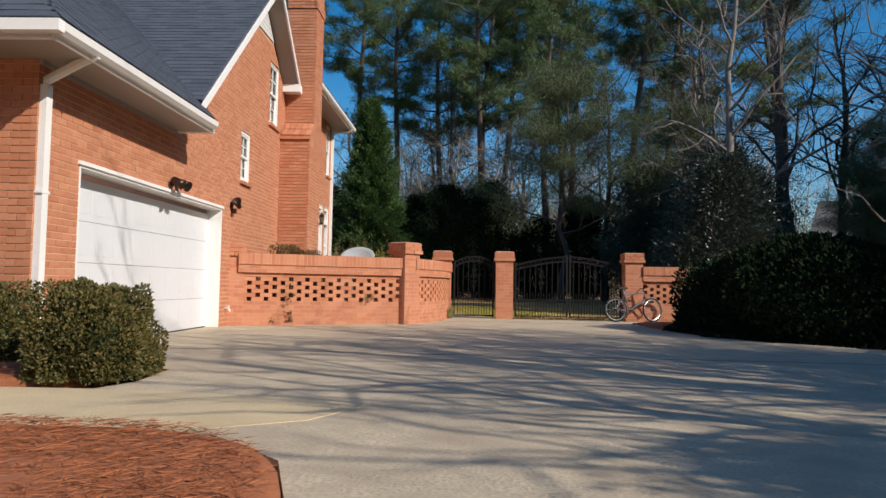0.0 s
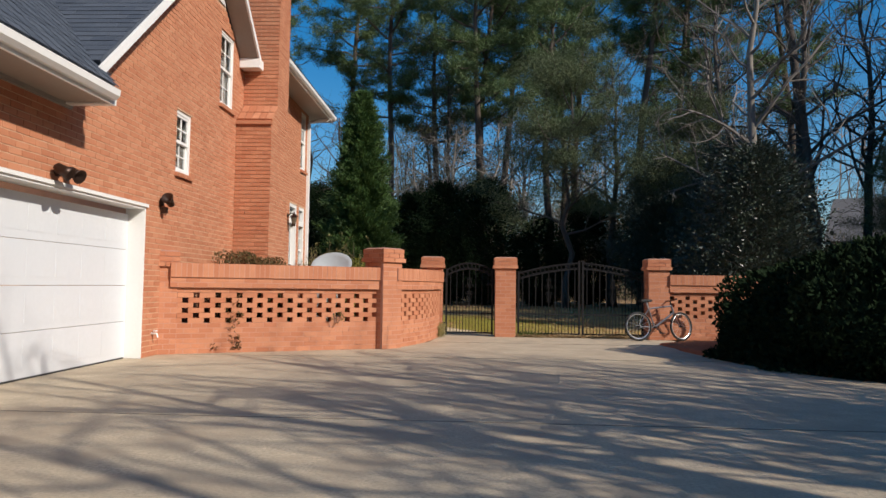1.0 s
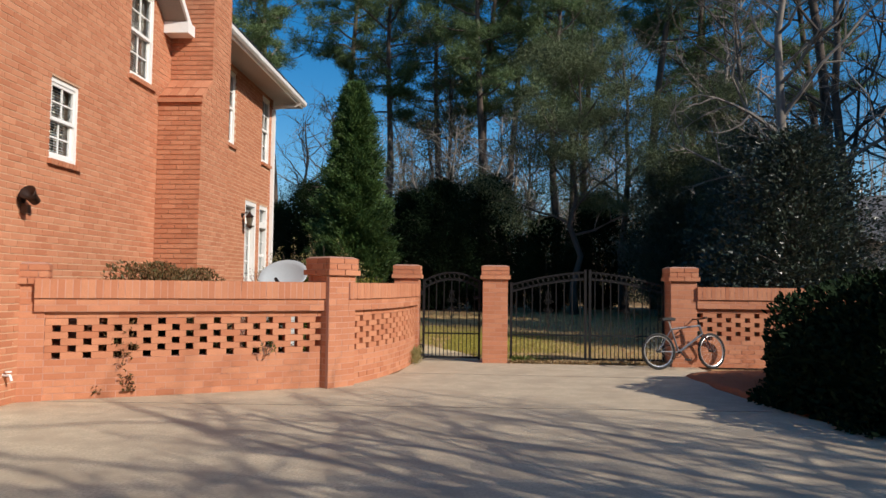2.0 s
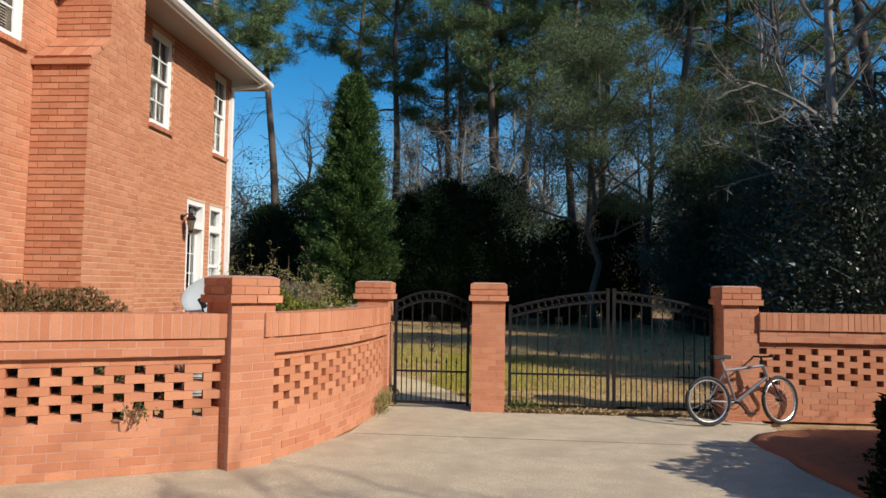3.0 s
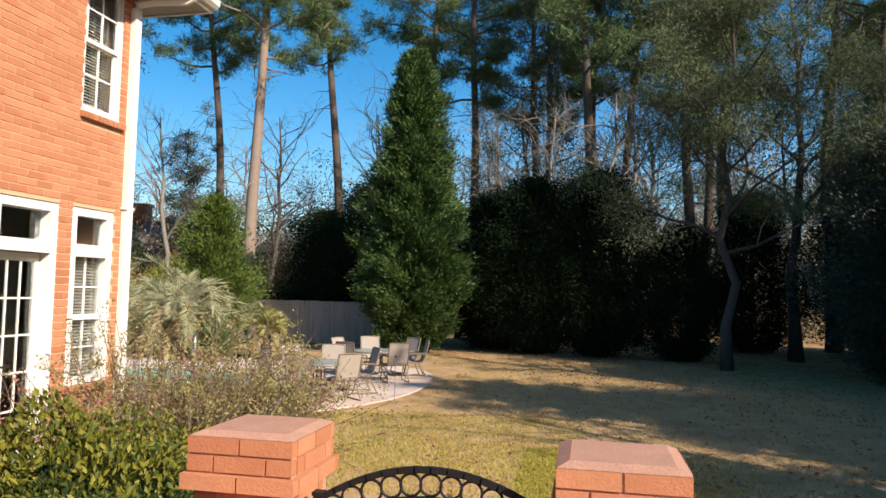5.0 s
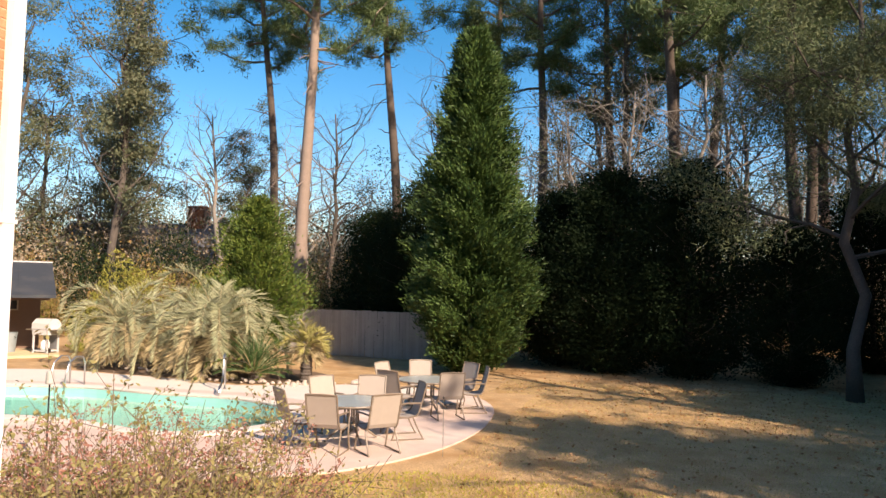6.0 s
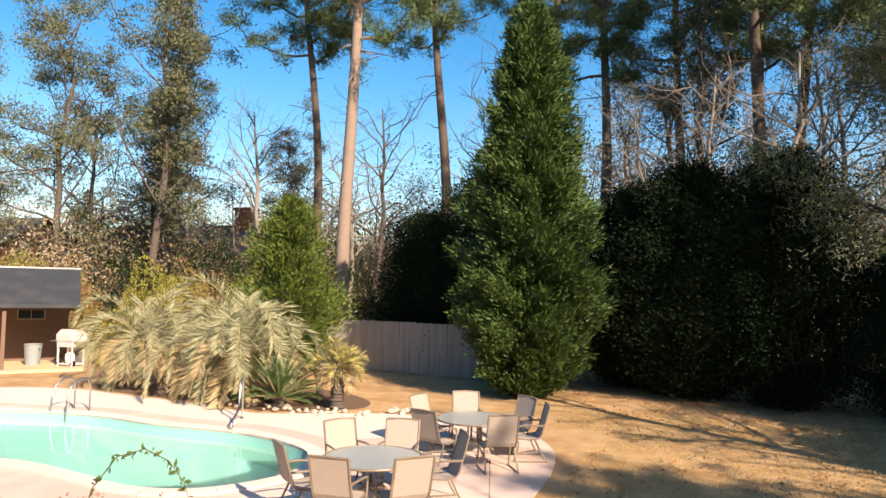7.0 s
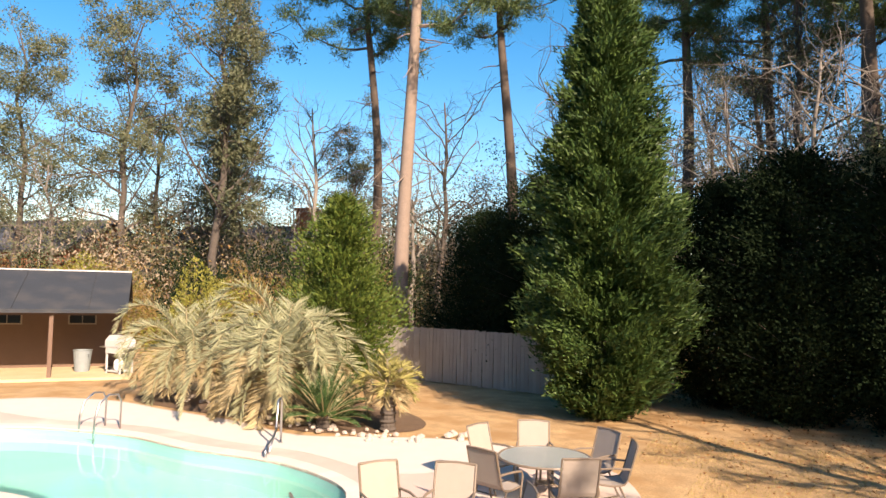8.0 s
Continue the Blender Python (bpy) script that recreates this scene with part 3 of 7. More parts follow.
downspout(WX + 0.002, 7.215, EAVE_L, [(WX + 0.2, 7.2, EAVE_L - 0.12), (EX - 0.12, 7.15, EAVE_L - 0.02), (EX + 0.04, 7.15, EAVE_L + 0.05)])
downspout(WX + 0.002, 22.18, EAVE_H, [(WX + 0.2, 22.25, EAVE_H - 0.14), (EX - 0.1, 22.5, EAVE_H - 0.05), (EX + 0.03, 22.55, EAVE_H + 0.04)])

# ---- wall lamps ----
def coach_lamp(y, z):
    t = thing("wall_lamp", (WX, y, z), "dark bronze coach lamp on the brick wall", "wall lamp")
    part("backplate", Geo().lathe([(0.001, 0), (0.055, 0.002), (0.05, 0.02), (0.001, 0.025)], (WX, y, z), 14, Matrix.Rotation(radians(90), 4, "Y")), bronze_m, t)
    part("arm", Geo().tube([(WX + 0.02, y, z), (WX + 0.09, y, z + 0.06), (WX + 0.16, y, z + 0.04), (WX + 0.17, y, z - 0.02)], 0.012), bronze_m, t)
    part("lantern", Geo().lathe([(0.03, -0.24), (0.045, -0.22), (0.045, -0.2), (0.075, -0.02), (0.08, 0.0), (0.1, 0.0), (0.03, 0.07), (0.012, 0.12)], (WX + 0.17, y, z - 0.03), 6), bronze_m, t)
    part("glass", Geo().lathe([(0.047, -0.19), (0.077, -0.03)], (WX + 0.17, y, z - 0.03), 6), mat("lamp_glass", (0.12, 0.108, 0.08), 0.2), t)


coach_lamp(20.2, 2.78)
t = thing("wall_lamp", (WX, 13.02, 2.25), "bronze dome floodlight on the brick wall", "wall lamp")
part("backplate", Geo().lathe([(0.001, 0), (0.06, 0.002), (0.055, 0.03), (0.001, 0.035)], (WX, 13.02, 2.25), 14, Matrix.Rotation(radians(90), 4, "Y")), bronze_m, t)
part("head", Geo().lathe([(0.02, -0.1), (0.05, -0.08), (0.06, 0.02), (0.09, 0.1), (0.085, 0.1), (0.03, 0.03)], (WX + 0.13, 13.02, 2.26), 14, Matrix.Rotation(radians(60), 4, "X")), bronze_m, t, smooth=True)
part("sensor", Geo().box((WX + 0.06, 13.02, 2.13), (0.08, 0.06, 0.09)), bronze_m, t)
t = thing("flood_lamp", (WX, 10.4, 2.28), "bronze twin floodlight above the garage door", "flood lamp")
part("backplate", Geo().lathe([(0.001, 0), (0.06, 0.002), (0.055, 0.03), (0.001, 0.035)], (WX, 10.4, 2.28), 14, Matrix.Rotation(radians(90), 4, "Y")), bronze_m, t)
for s in (-1, 1):
    part("head", Geo().lathe([(0.025, -0.1), (0.055, -0.07), (0.06, 0.02), (0.085, 0.09), (0.08, 0.09), (0.03, 0.03)], (WX + 0.14, 10.4 + s * 0.11, 2.27), 14, Matrix.Rotation(radians(-25 * s), 4, "X") @ Matrix.Rotation(radians(120), 4, "Y")), bronze_m, t, smooth=True)
    part("arm", Geo().tube([(WX + 0.03, 10.4, 2.28), (WX + 0.1, 10.4 + s * 0.08, 2.3), (WX + 0.12, 10.4 + s * 0.1, 2.28)], 0.012), bronze_m, t)
part("hose_bib", Geo().tube([(WX, 12.85, 0.33), (WX + 0.08, 12.85, 0.33), (WX + 0.1, 12.85, 0.27)], 0.015).lathe([(0.035, 0), (0.035, 0.012)], (WX + 0.06, 12.85, 0.36), 10), white_m, house)

# ---- garden walls, piers and gates ----
GC = 0.0765                     # garden brick course
GL = 0.203


def along(path):
    """Cumulated lengths of a plan line and a function from length to place and heading."""
    pts = [Vector((x, y, 0)) for x, y in path]
    acc = [0.0]
    for a, b in zip(pts, pts[1:]):
        acc.append(acc[-1] + (b - a).length)
    def at(s):
        s = min(max(s, 0), acc[-1] - 1e-6)
        i = max(k for k in range(len(pts) - 1) if acc[k] <= s)
        d = (pts[i + 1] - pts[i]).normalized()
        return pts[i] + d * (s - acc[i]), math.atan2(d.y, d.x)
    return acc[-1], at


def garden_wall(name, path, side, near, label):
    """A pierced brick wall along the outer face path. side: +1 if its body lies left of the path."""
    length, at = along(path)
    host = thing(name, (*path[0], 0), label, "wall", kind="structure")
    T = 0.20
    core = Geo()
    n = max(1, int(length / 0.2))
    def band(z0, z1, out, back):
        for i in range(n):
            p, h = at((i + 0.5) * length / n)
            nrm = Vector((-math.sin(h), math.cos(h), 0)) * side
            c = p + nrm * ((back - out) / 2)
            core.box((c.x, c.y, (z0 + z1) / 2), (length / n + 0.004, out + back, z1 - z0), math.degrees(h))
    band(0, 6 * GC, -0.004, T)
    band(12 * GC, 13 * GC, -0.006, T)
    band(13 * GC, 15 * GC, 0.055, T + 0.03)
    band(15 * GC, 15 * GC + 0.209, 0.079, T + 0.077)
    part("mortar_core", core, gmortar_m, host, "pink-tan mortar")
    items = []
    def lay(s0, s1, z, h, proud, depth):
        p, a = at((s0 + s1) / 2)
        nrm = Vector((-math.sin(a), math.cos(a), 0)) * side
        c = p + nrm * (depth / 2 - proud + random.uniform(-0.002, 0.002))
        items.append((Matrix.Translation((c.x, c.y, z)) @ Matrix.Rotation(a, 4, "Z"), (s1 - s0, depth, h)))
    for k in range(15):
        z = (k + 0.5) * GC
        proud = 0.058 if k >= 13 else 0.0
        if 6 <= k < 12:
            period, brick = 0.315, 0.228
            s = -0.05 - (period / 2 if k % 2 else 0)
            while s < length:
                a, b = max(s, 0), min(s + brick, length)
                if b - a > 0.03:
                    lay(a, b, z, GC - 0.003, 0.0, T)
                s += period
        else:
            s = -(GL / 2 if k % 2 else 0)
            while s < length:
                a, b = max(s, 0), min(s + GL, length)
                if b - a > 0.03:
                    lay(a, b, z, GC - 0.010, proud, 0.09)
                s += GL + 0.010
    s = 0.0
    while s < length - 0.04:
        lay(s, s + 0.066, 15 * GC + 0.108, 0.213, 0.082, T + 0.162)
        s += 0.0765
    pieces(host, "brick", items, gbrick_m, gbrick_j, near)
    return host


def pier(corner, heading, wide, courses, near, label, cap_h=3):
    """A square brick pier: corner at its front left foot, front running along heading degrees."""
    a = radians(heading)
    u = Vector((math.cos(a), math.sin(a), 0))
    v = Vector((-math.sin(a), math.cos(a), 0))
    o = Vector((*corner, 0))
    mid = o + (u + v) * wide / 2
    host = thing("brick_pier", mid, label, "pier", "brick gate piers")
    H = courses * GC
    core = Geo().box((mid.x, mid.y, (H - cap_h * GC) / 2), (wide - 0.006, wide - 0.006, H - cap_h * GC), heading)
    core.box((mid.x, mid.y, H - cap_h * GC / 2 - 0.003), (wide + 0.03, wide + 0.03, cap_h * GC), heading)
    part("mortar_core", core, gmortar_m, host)
    items = []
    for k in range(courses):
        z = (k + 0.5) * GC
        grow = 0.045 if k == courses - cap_h else 0.025 if k > courses - cap_h else 0.0
        w = wide + 2 * grow
        for side in range(4):
            r = Matrix.Rotation(a + side * math.pi / 2, 4, "Z")
            e, nn = r @ Vector((1, 0, 0)), r @ Vector((0, -1, 0))
            cuts = [0, 0.5, 1] if k % 2 else [0, 0.26, 0.75, 1]
            for c0, c1 in zip(cuts, cuts[1:]):
                l0, l1 = -w / 2 + c0 * w, -w / 2 + c1 * w
                if side % 2:
                    l0, l1 = max(l0, -w / 2 + 0.05), min(l1, w / 2 - 0.05)
                if l1 - l0 < 0.03:
                    continue
                c = mid + e * ((l0 + l1) / 2) + nn * (w / 2 - 0.025 + random.uniform(-0.0015, 0.0015))
                items.append((Matrix.Translation((c.x, c.y, z)) @ r, (l1 - l0 - 0.010, 0.05, GC - 0.010)))
    pieces(host, "brick", items, gbrick_m, gbrick_j, near, 260)
    g = Geo()
    h = wide / 2 + 0.02
    g.add([mid + u * (sx * k) + v * (sy * k) + Vector((0, 0, zz)) for zz, k in ((H - 0.003, h), (H + 0.018, h * 0.8)) for sx, sy in ((-1, -1), (1, -1), (1, 1), (-1, 1))],
          [(0, 1, 5, 4), (1, 2, 6, 5), (2, 3, 7, 6), (3, 0, 4, 7), (4, 5, 6, 7)])
    part("cap_mortar", g, mat("cap_mortar", (0.46, 0.25, 0.18), 0.95, 0.2, 8, 80, 0.4), host, "weathered sloped mortar cap")
    return host


garden_wall("wall_left", [(-4.58, 13.16), (-1.66, 14.62)], 1, (-2.2, 14.3, 0.9), "pierced red brick garden wall with a soldier-course cap")
arc = []
for i in range(15):
    t = i / 14
    arc.append(((1 - t) ** 2 * -1.40 + 2 * t * (1 - t) * -0.78 + t * t * -0.74, (1 - t) ** 2 * 14.80 + 2 * t * (1 - t) * 15.95 + t * t * 17.9))
garden_wall("wall_curved", arc, 1, (-0.8, 16.4, 1.0), "curved pierced red brick garden wall with a soldier-course cap")
garden_wall("wall_right", [(4.08, 17.70), (9.5, 17.75)], 1, (4.6, 17.7, 0.9), "pierced red brick garden wall with a soldier-course cap")
pier((-1.56, 14.52), 51, 0.45, 22, (-1.3, 14.7, 1.2), "tall red brick pier between two garden walls")
pier((-1.13, 17.92), 0, 0.44, 22, (-0.9, 17.9, 1.3), "red brick gate pier beside the single gate")
pier((0.44, 17.80), 0, 0.44, 22, (0.7, 17.8, 1.3), "red brick gate pier between the two gates")
pier((3.64, 17.66), 0, 0.44, 22, (3.8, 17.6, 1.3), "red brick gate pier beside the double gate")
pier((-4.80, 13.03), 26, 0.36, 20, (-4.5, 13.1, 1.0), "low red brick pier against the house wall")


def scroll(g, cx, cz, y, s):
    """The wrought ornament on the middle bar."""
    for sx in (-1, 1):
        for sz in (-1, 1):
            pts = []
            for i in range(22):
                t = i / 21
                ang = t * 1.9 * math.pi
                r = 0.045 * (1 - 0.75 * t)
                pts.append((cx + sx * (0.055 + r * math.cos(ang) * 0.9 - 0.01), y, cz + sz * (0.06 + r * math.sin(ang))))
            g.tube(pts, 0.006, 5)
            pts = [(cx + sx * (0.008 + 0.035 * math.sin(t / 9 * math.pi)), y, cz + sz * (0.09 + 0.14 * t / 9)) for t in range(10)]
            g.tube(pts, 0.006, 5)
            ring = [(cx + sx * (0.028 + 0.022 * math.cos(k)), y, cz + sz * (0.225 + 0.022 * math.sin(k))) for k in (i * 0.55 for i in range(9))]
            g.tube(ring, 0.005, 5)


def gate_leaf(name, x0, x1, y, z_side0, z_side1, bulge, label, bars, rings, posts=True):
    """An iron gate leaf with an arched ring-filled head, bars, a mid rail and spear pickets."""
    t = thing(name, ((x0 + x1) / 2, y, 0), label, "gate", "iron gates")
    def head(x, drop=0.0):
        k = (x - x0) / (x1 - x0)
        return z_side0 + (z_side1 - z_side0) * k + bulge * 4 * k * (1 - k) - drop
    f = Geo()
    for x, z in ((x0 + 0.02, z_side0), (x1 - 0.02, z_side1)):
        f.slab((x - 0.02, y - 0.02, 0.03), (x + 0.02, y + 0.02, z + 0.03))
        f.box((x, y, z + 0.038), (0.05, 0.05, 0.015))
    n = 14
    xs = [x0 + 0.02 + (x1 - x0 - 0.04) * i / n for i in range(n + 1)]
    for drop in (0.0, 0.125):
        for a, b in zip(xs, xs[1:]):
            p, q = Vector((a, y, head(a, drop))), Vector((b, y, head(b, drop)))
            d = q - p
            f.box((p + q) / 2, (d.length + 0.006, 0.025, 0.026), m=Matrix.Rotation(-math.atan2(d.z, d.x), 4, "Y"))
    f.slab((x0 + 0.04, y - 0.015, 0.05), (x1 - 0.04, y + 0.015, 0.085)).slab((x0 + 0.04, y - 0.014, 0.475), (x1 - 0.04, y + 0.014, 0.50))
    part("gate_frame", f, iron_m, t)
    for i in range(rings):
        x = x0 + 0.04 + (x1 - x0 - 0.08) * (i + 0.5) / rings
        zc = head(x, 0.0625)
        part("ring", Geo().tube([(x + 0.046 * math.cos(k), y, zc + 0.046 * math.sin(k)) for k in (j * math.pi / 8 for j in range(16))], 0.0065, 5, closed=True), iron_m, t)
    for i in range(bars):
        x = x0 + 0.04 + (x1 - x0 - 0.08) * (i + 0.5) / bars
        part("bar", Geo().slab((x - 0.0075, y - 0.0075, 0.08), (x + 0.0075, y + 0.0075, head(x, 0.125))), iron_m, t)
        xp = x + (x1 - x0 - 0.08) / bars / 2
        if i < bars - 1:
            part("picket", Geo().slab((xp - 0.006, y - 0.006, 0.08), (xp + 0.006, y + 0.006, 0.60)).add([(xp - 0.014, y - 0.006, 0.60), (xp + 0.014, y - 0.006, 0.60), (xp + 0.014, y + 0.006, 0.60), (xp - 0.014, y + 0.006, 0.60), (xp, y, 0.69)], [(0, 1, 4), (1, 2, 4), (2, 3, 4), (3, 0, 4), (3, 2, 1, 0)]), iron_m, t)
    q = Geo()
    scroll(q, (x0 + x1) / 2, 1.0, y - 0.012, 1)
    part("scroll", q, iron_m, t, "wrought iron scroll ornament")
    return t


t = gate_leaf("iron_gate", -0.625, 0.405, 18.05, 1.40, 1.40, 0.17, "closed black iron single gate with ring-filled arched head", 7, 11)
part("latch", Geo().box((0.33, 18.0, 1.12), (0.10, 0.05, 0.06)).tube([(0.3, 17.97, 1.12), (0.42, 17.97, 1.12)], 0.012), iron_m, t)
for z in (0.25, 1.2):
    part("hinge", Geo().box((-0.645, 18.03, z), (0.05, 0.05, 0.08)), iron_m, t)
gate_leaf("iron_gate", 0.93, 2.27, 18.02, 1.36, 1.60, 0.04, "black iron driveway gate leaf with arched head", 9, 14)
gate_leaf("iron_gate", 2.31, 3.62, 18.02, 1.60, 1.36, 0.04, "black iron driveway gate leaf with arched head", 9, 14)

# ---- plants: makers ----
rng = np.random.default_rng(7)


def unit(n):
    v = rng.normal(size=(n, 3))
    return v / np.linalg.norm(v, axis=1)[:, None]


def leaf_cards(centres, length, width, towards=None, spread=1.0):
    """Folded leaves at the centres: base, side, tip, side. towards: the way each one points, loosened by spread."""
    n = len(centres)
    d = unit(n)
    if towards is not None:
        d = towards + d * spread
        d /= np.linalg.norm(d, axis=1)[:, None]
    s = np.cross(d, unit(n))
    s /= np.linalg.norm(s, axis=1)[:, None] + 1e-9
    nrm = np.cross(d, s)
    ln = length * rng.uniform(0.65, 1.25, n)[:, None]
    wd = width * rng.uniform(0.7, 1.2, n)[:, None]
    fold = wd * 0.25 * nrm
    return np.stack([centres, centres + d * ln * 0.5 + s * wd / 2 + fold, centres + d * ln, centres + d * ln * 0.5 - s * wd / 2 + fold], axis=1)


def needle_cards(centres, length, width, towards, spread):
    """Thin three-cornered needles."""
    q = leaf_cards(centres, length, width, towards, spread)
    return np.stack([q[:, 0] + (q[:, 1] - q[:, 3]) * 0.5, q[:, 2], q[:, 0] - (q[:, 1] - q[:, 3]) * 0.5], axis=1)


def limb(g, a, d, length, r0, r1, bend, steps=4, sides=5):
    """A bent tapering limb from a along d; returns the points along it."""
    pts, p, d = [Vector(a)], Vector(a), Vector(d).normalized()
    for i in range(steps):
        d = (d + Vector(rng.normal(size=3)) * bend).normalized()
        p = p + d * (length / steps)
        pts.append(p.copy())
    g.tube(pts, [r0 + (r1 - r0) * i / steps for i in range(steps + 1)], sides)
    return pts, d


def bare_wood(h, first=0.3, spread=0.9, twigs=3, lean=(0, 0), r=None):
    """The wood of a leafless tree: trunk, limbs, branches and twigs. Returns trunk Geo, branch Geo and the twig ends."""
    trunk, wood, ends = Geo(), Geo(), []
    r = r or h * 0.014
    n = 9
    pts = [Vector((0, 0, -0.1))]
    for i in range(1, n + 1):
        k = i / n
        pts.append(Vector((lean[0] * k * k + rng.normal() * 0.01 * h, lean[1] * k * k + rng.normal() * 0.01 * h, h * 0.86 * k)))
    trunk.tube(pts, [r * (1.35 if i == 0 else 1) * (1 - 0.82 * i / n) for i in range(n + 1)], 9)
    m = int(9 + h * 0.5)
    for i in range(m):
        k = first + (0.97 - first) * i / m
        j = min(n - 1, int(k * n))
        a = pts[j].lerp(pts[j + 1], k * n - j)
        ang = i * 2.4 + rng.uniform(-0.5, 0.5)
        d = Vector((math.cos(ang) * spread, math.sin(ang) * spread, rng.uniform(0.35, 0.9)))
        ln = h * rng.uniform(0.2, 0.38) * (1.15 - 0.6 * k)
        r0 = r * 0.42 * (1.1 - 0.75 * k)
        p1, d1 = limb(wood, a, d, ln, r0, r0 * 0.35, 0.22, 5, 5)
        for q in range(5):
            s = p1[1 + q % 5]
            d2 = (d1 + Vector(rng.normal(size=3)) * 0.75 + Vector((0, 0, 0.25))).normalized()
            p2, d3 = limb(wood, s, d2, ln * rng.uniform(0.3, 0.6), r0 * 0.45, r0 * 0.12, 0.25, 4, 4)
            for w in range(twigs):
                s2 = p2[1 + w % 4]
                d4 = (d3 + Vector(rng.normal(size=3)) * 0.8 + Vector((0, 0, 0.15))).normalized()
                p3, d5 = limb(wood, s2, d4, ln * rng.uniform(0.15, 0.35), r0 * 0.16, r0 * 0.05, 0.25, 2, 3)
                ends.append(p3[-1])
                for _ in range(2):
                    d6 = (d5 + Vector(rng.normal(size=3)) * 0.7).normalized()
                    p4, _d = limb(wood, p3[1 + _], d6, ln * rng.uniform(0.08, 0.2), r0 * 0.07, r0 * 0.03, 0.2, 1, 3)
                    ends.append(p4[-1])
    return trunk, wood, ends


def make_tree(name, at, trunk, wood, wood_m, label, crown=None, crown_m=None, group=""):
    t = thing(name, (0, 0, 0), label, "tree", group)
    part("trunk", trunk, wood_m, t, smooth=True)
    if wood and wood.v:
        tagged(part("limb_work", wood, wood_m, t), kind="stuff")
    if crown is not None:
        part("crown", quads_mesh("crown", crown, crown.shape[1]), crown_m, t)
    t.location = at
    return t


def stand(first, places):
    """Copies of a tree at (x, y, turn, size)."""
    for x, y, turn, size in places:
        c = copy_thing(first, pose(x, y, -0.05, 0, 0, turn) @ Matrix.Scale(size, 4))
        c.scale = (size, size, size)


def pine(h, clear=0.5, clumps=11, needles=115, lean=(0, 0), limbs=24, sway=0.35):
    """A tall pine: a slightly crooked bare stem, dead stubs below, and flat tufted plates of needles on uneven limbs."""
    trunk, wood = Geo(), Geo()
    r = 0.0125 * h
    ph = rng.uniform(0, 6.28, 2)
    pts = [Vector((lean[0] * (i / 16) ** 1.5 + sway * math.sin(ph[0] + i * 0.42) * min(1, i / 4), lean[1] * (i / 16) + sway * math.sin(ph[1] + i * 0.36) * min(1, i / 4), -0.1 + h * i / 16)) for i in range(17)]
    trunk.tube(pts, [r * (1.15 if i == 0 else 1) * (1 - 0.75 * i / 16) for i in range(17)], 9)
    def stem_at(k):
        j = min(15, int(k * 16))
        return pts[j].lerp(pts[j + 1], k * 16 - j)
    for i in range(9):
        ang = rng.uniform(0, 6.28)
        limb(wood, stem_at(rng.uniform(clear * 0.45, clear)), (math.cos(ang), math.sin(ang), rng.uniform(-0.35, 0.2)), h * rng.uniform(0.02, 0.09), r * 0.12, r * 0.03, 0.3, 4, 4)
    cs, ds = [], []
    for i in range(limbs):
        k = clear + (0.985 - clear) * (i + rng.uniform(0, 0.9)) / limbs
        ang = i * 2.4 + rng.uniform(-0.9, 0.9)
        f = (k - clear) / (1 - clear)
        ln = h * 0.17 * (0.55 + 1.5 * f * (1 - f) + 0.25 * (1 - f)) * rng.uniform(0.5, 1.3)
        d = Vector((math.cos(ang), math.sin(ang), rng.uniform(-0.1, 0.35) + 0.5 * f))
        p1, d1 = limb(wood, stem_at(k), d, ln, r * 0.24, r * 0.05, 0.2, 6, 5)
        flat = Vector((-d.y, d.x, 0)).normalized()
        for q in range(clumps):
            a = p1[2 + q % 5]
            s = a + flat * rng.normal() * ln * 0.17 + d1 * rng.uniform(-0.1, 0.12) * ln + Vector((0, 0, rng.uniform(-0.10, 0.16) * ln))
            wood.tube([a, s], [r * 0.05, r * 0.02], 3)
            n = needles
            dirs = unit(n) + np.array([0, 0, 0.45])
            dirs /= np.linalg.norm(dirs, axis=1)[:, None]
            cs.append(np.array(s) + dirs * 0.05 + rng.normal(size=(n, 3)) * np.array([0.25, 0.25, 0.17]))
            ds.append(dirs)
    c = np.concatenate(cs)
    return trunk, wood, needle_cards(c, 0.40, 0.045, np.concatenate(ds), 0.25)


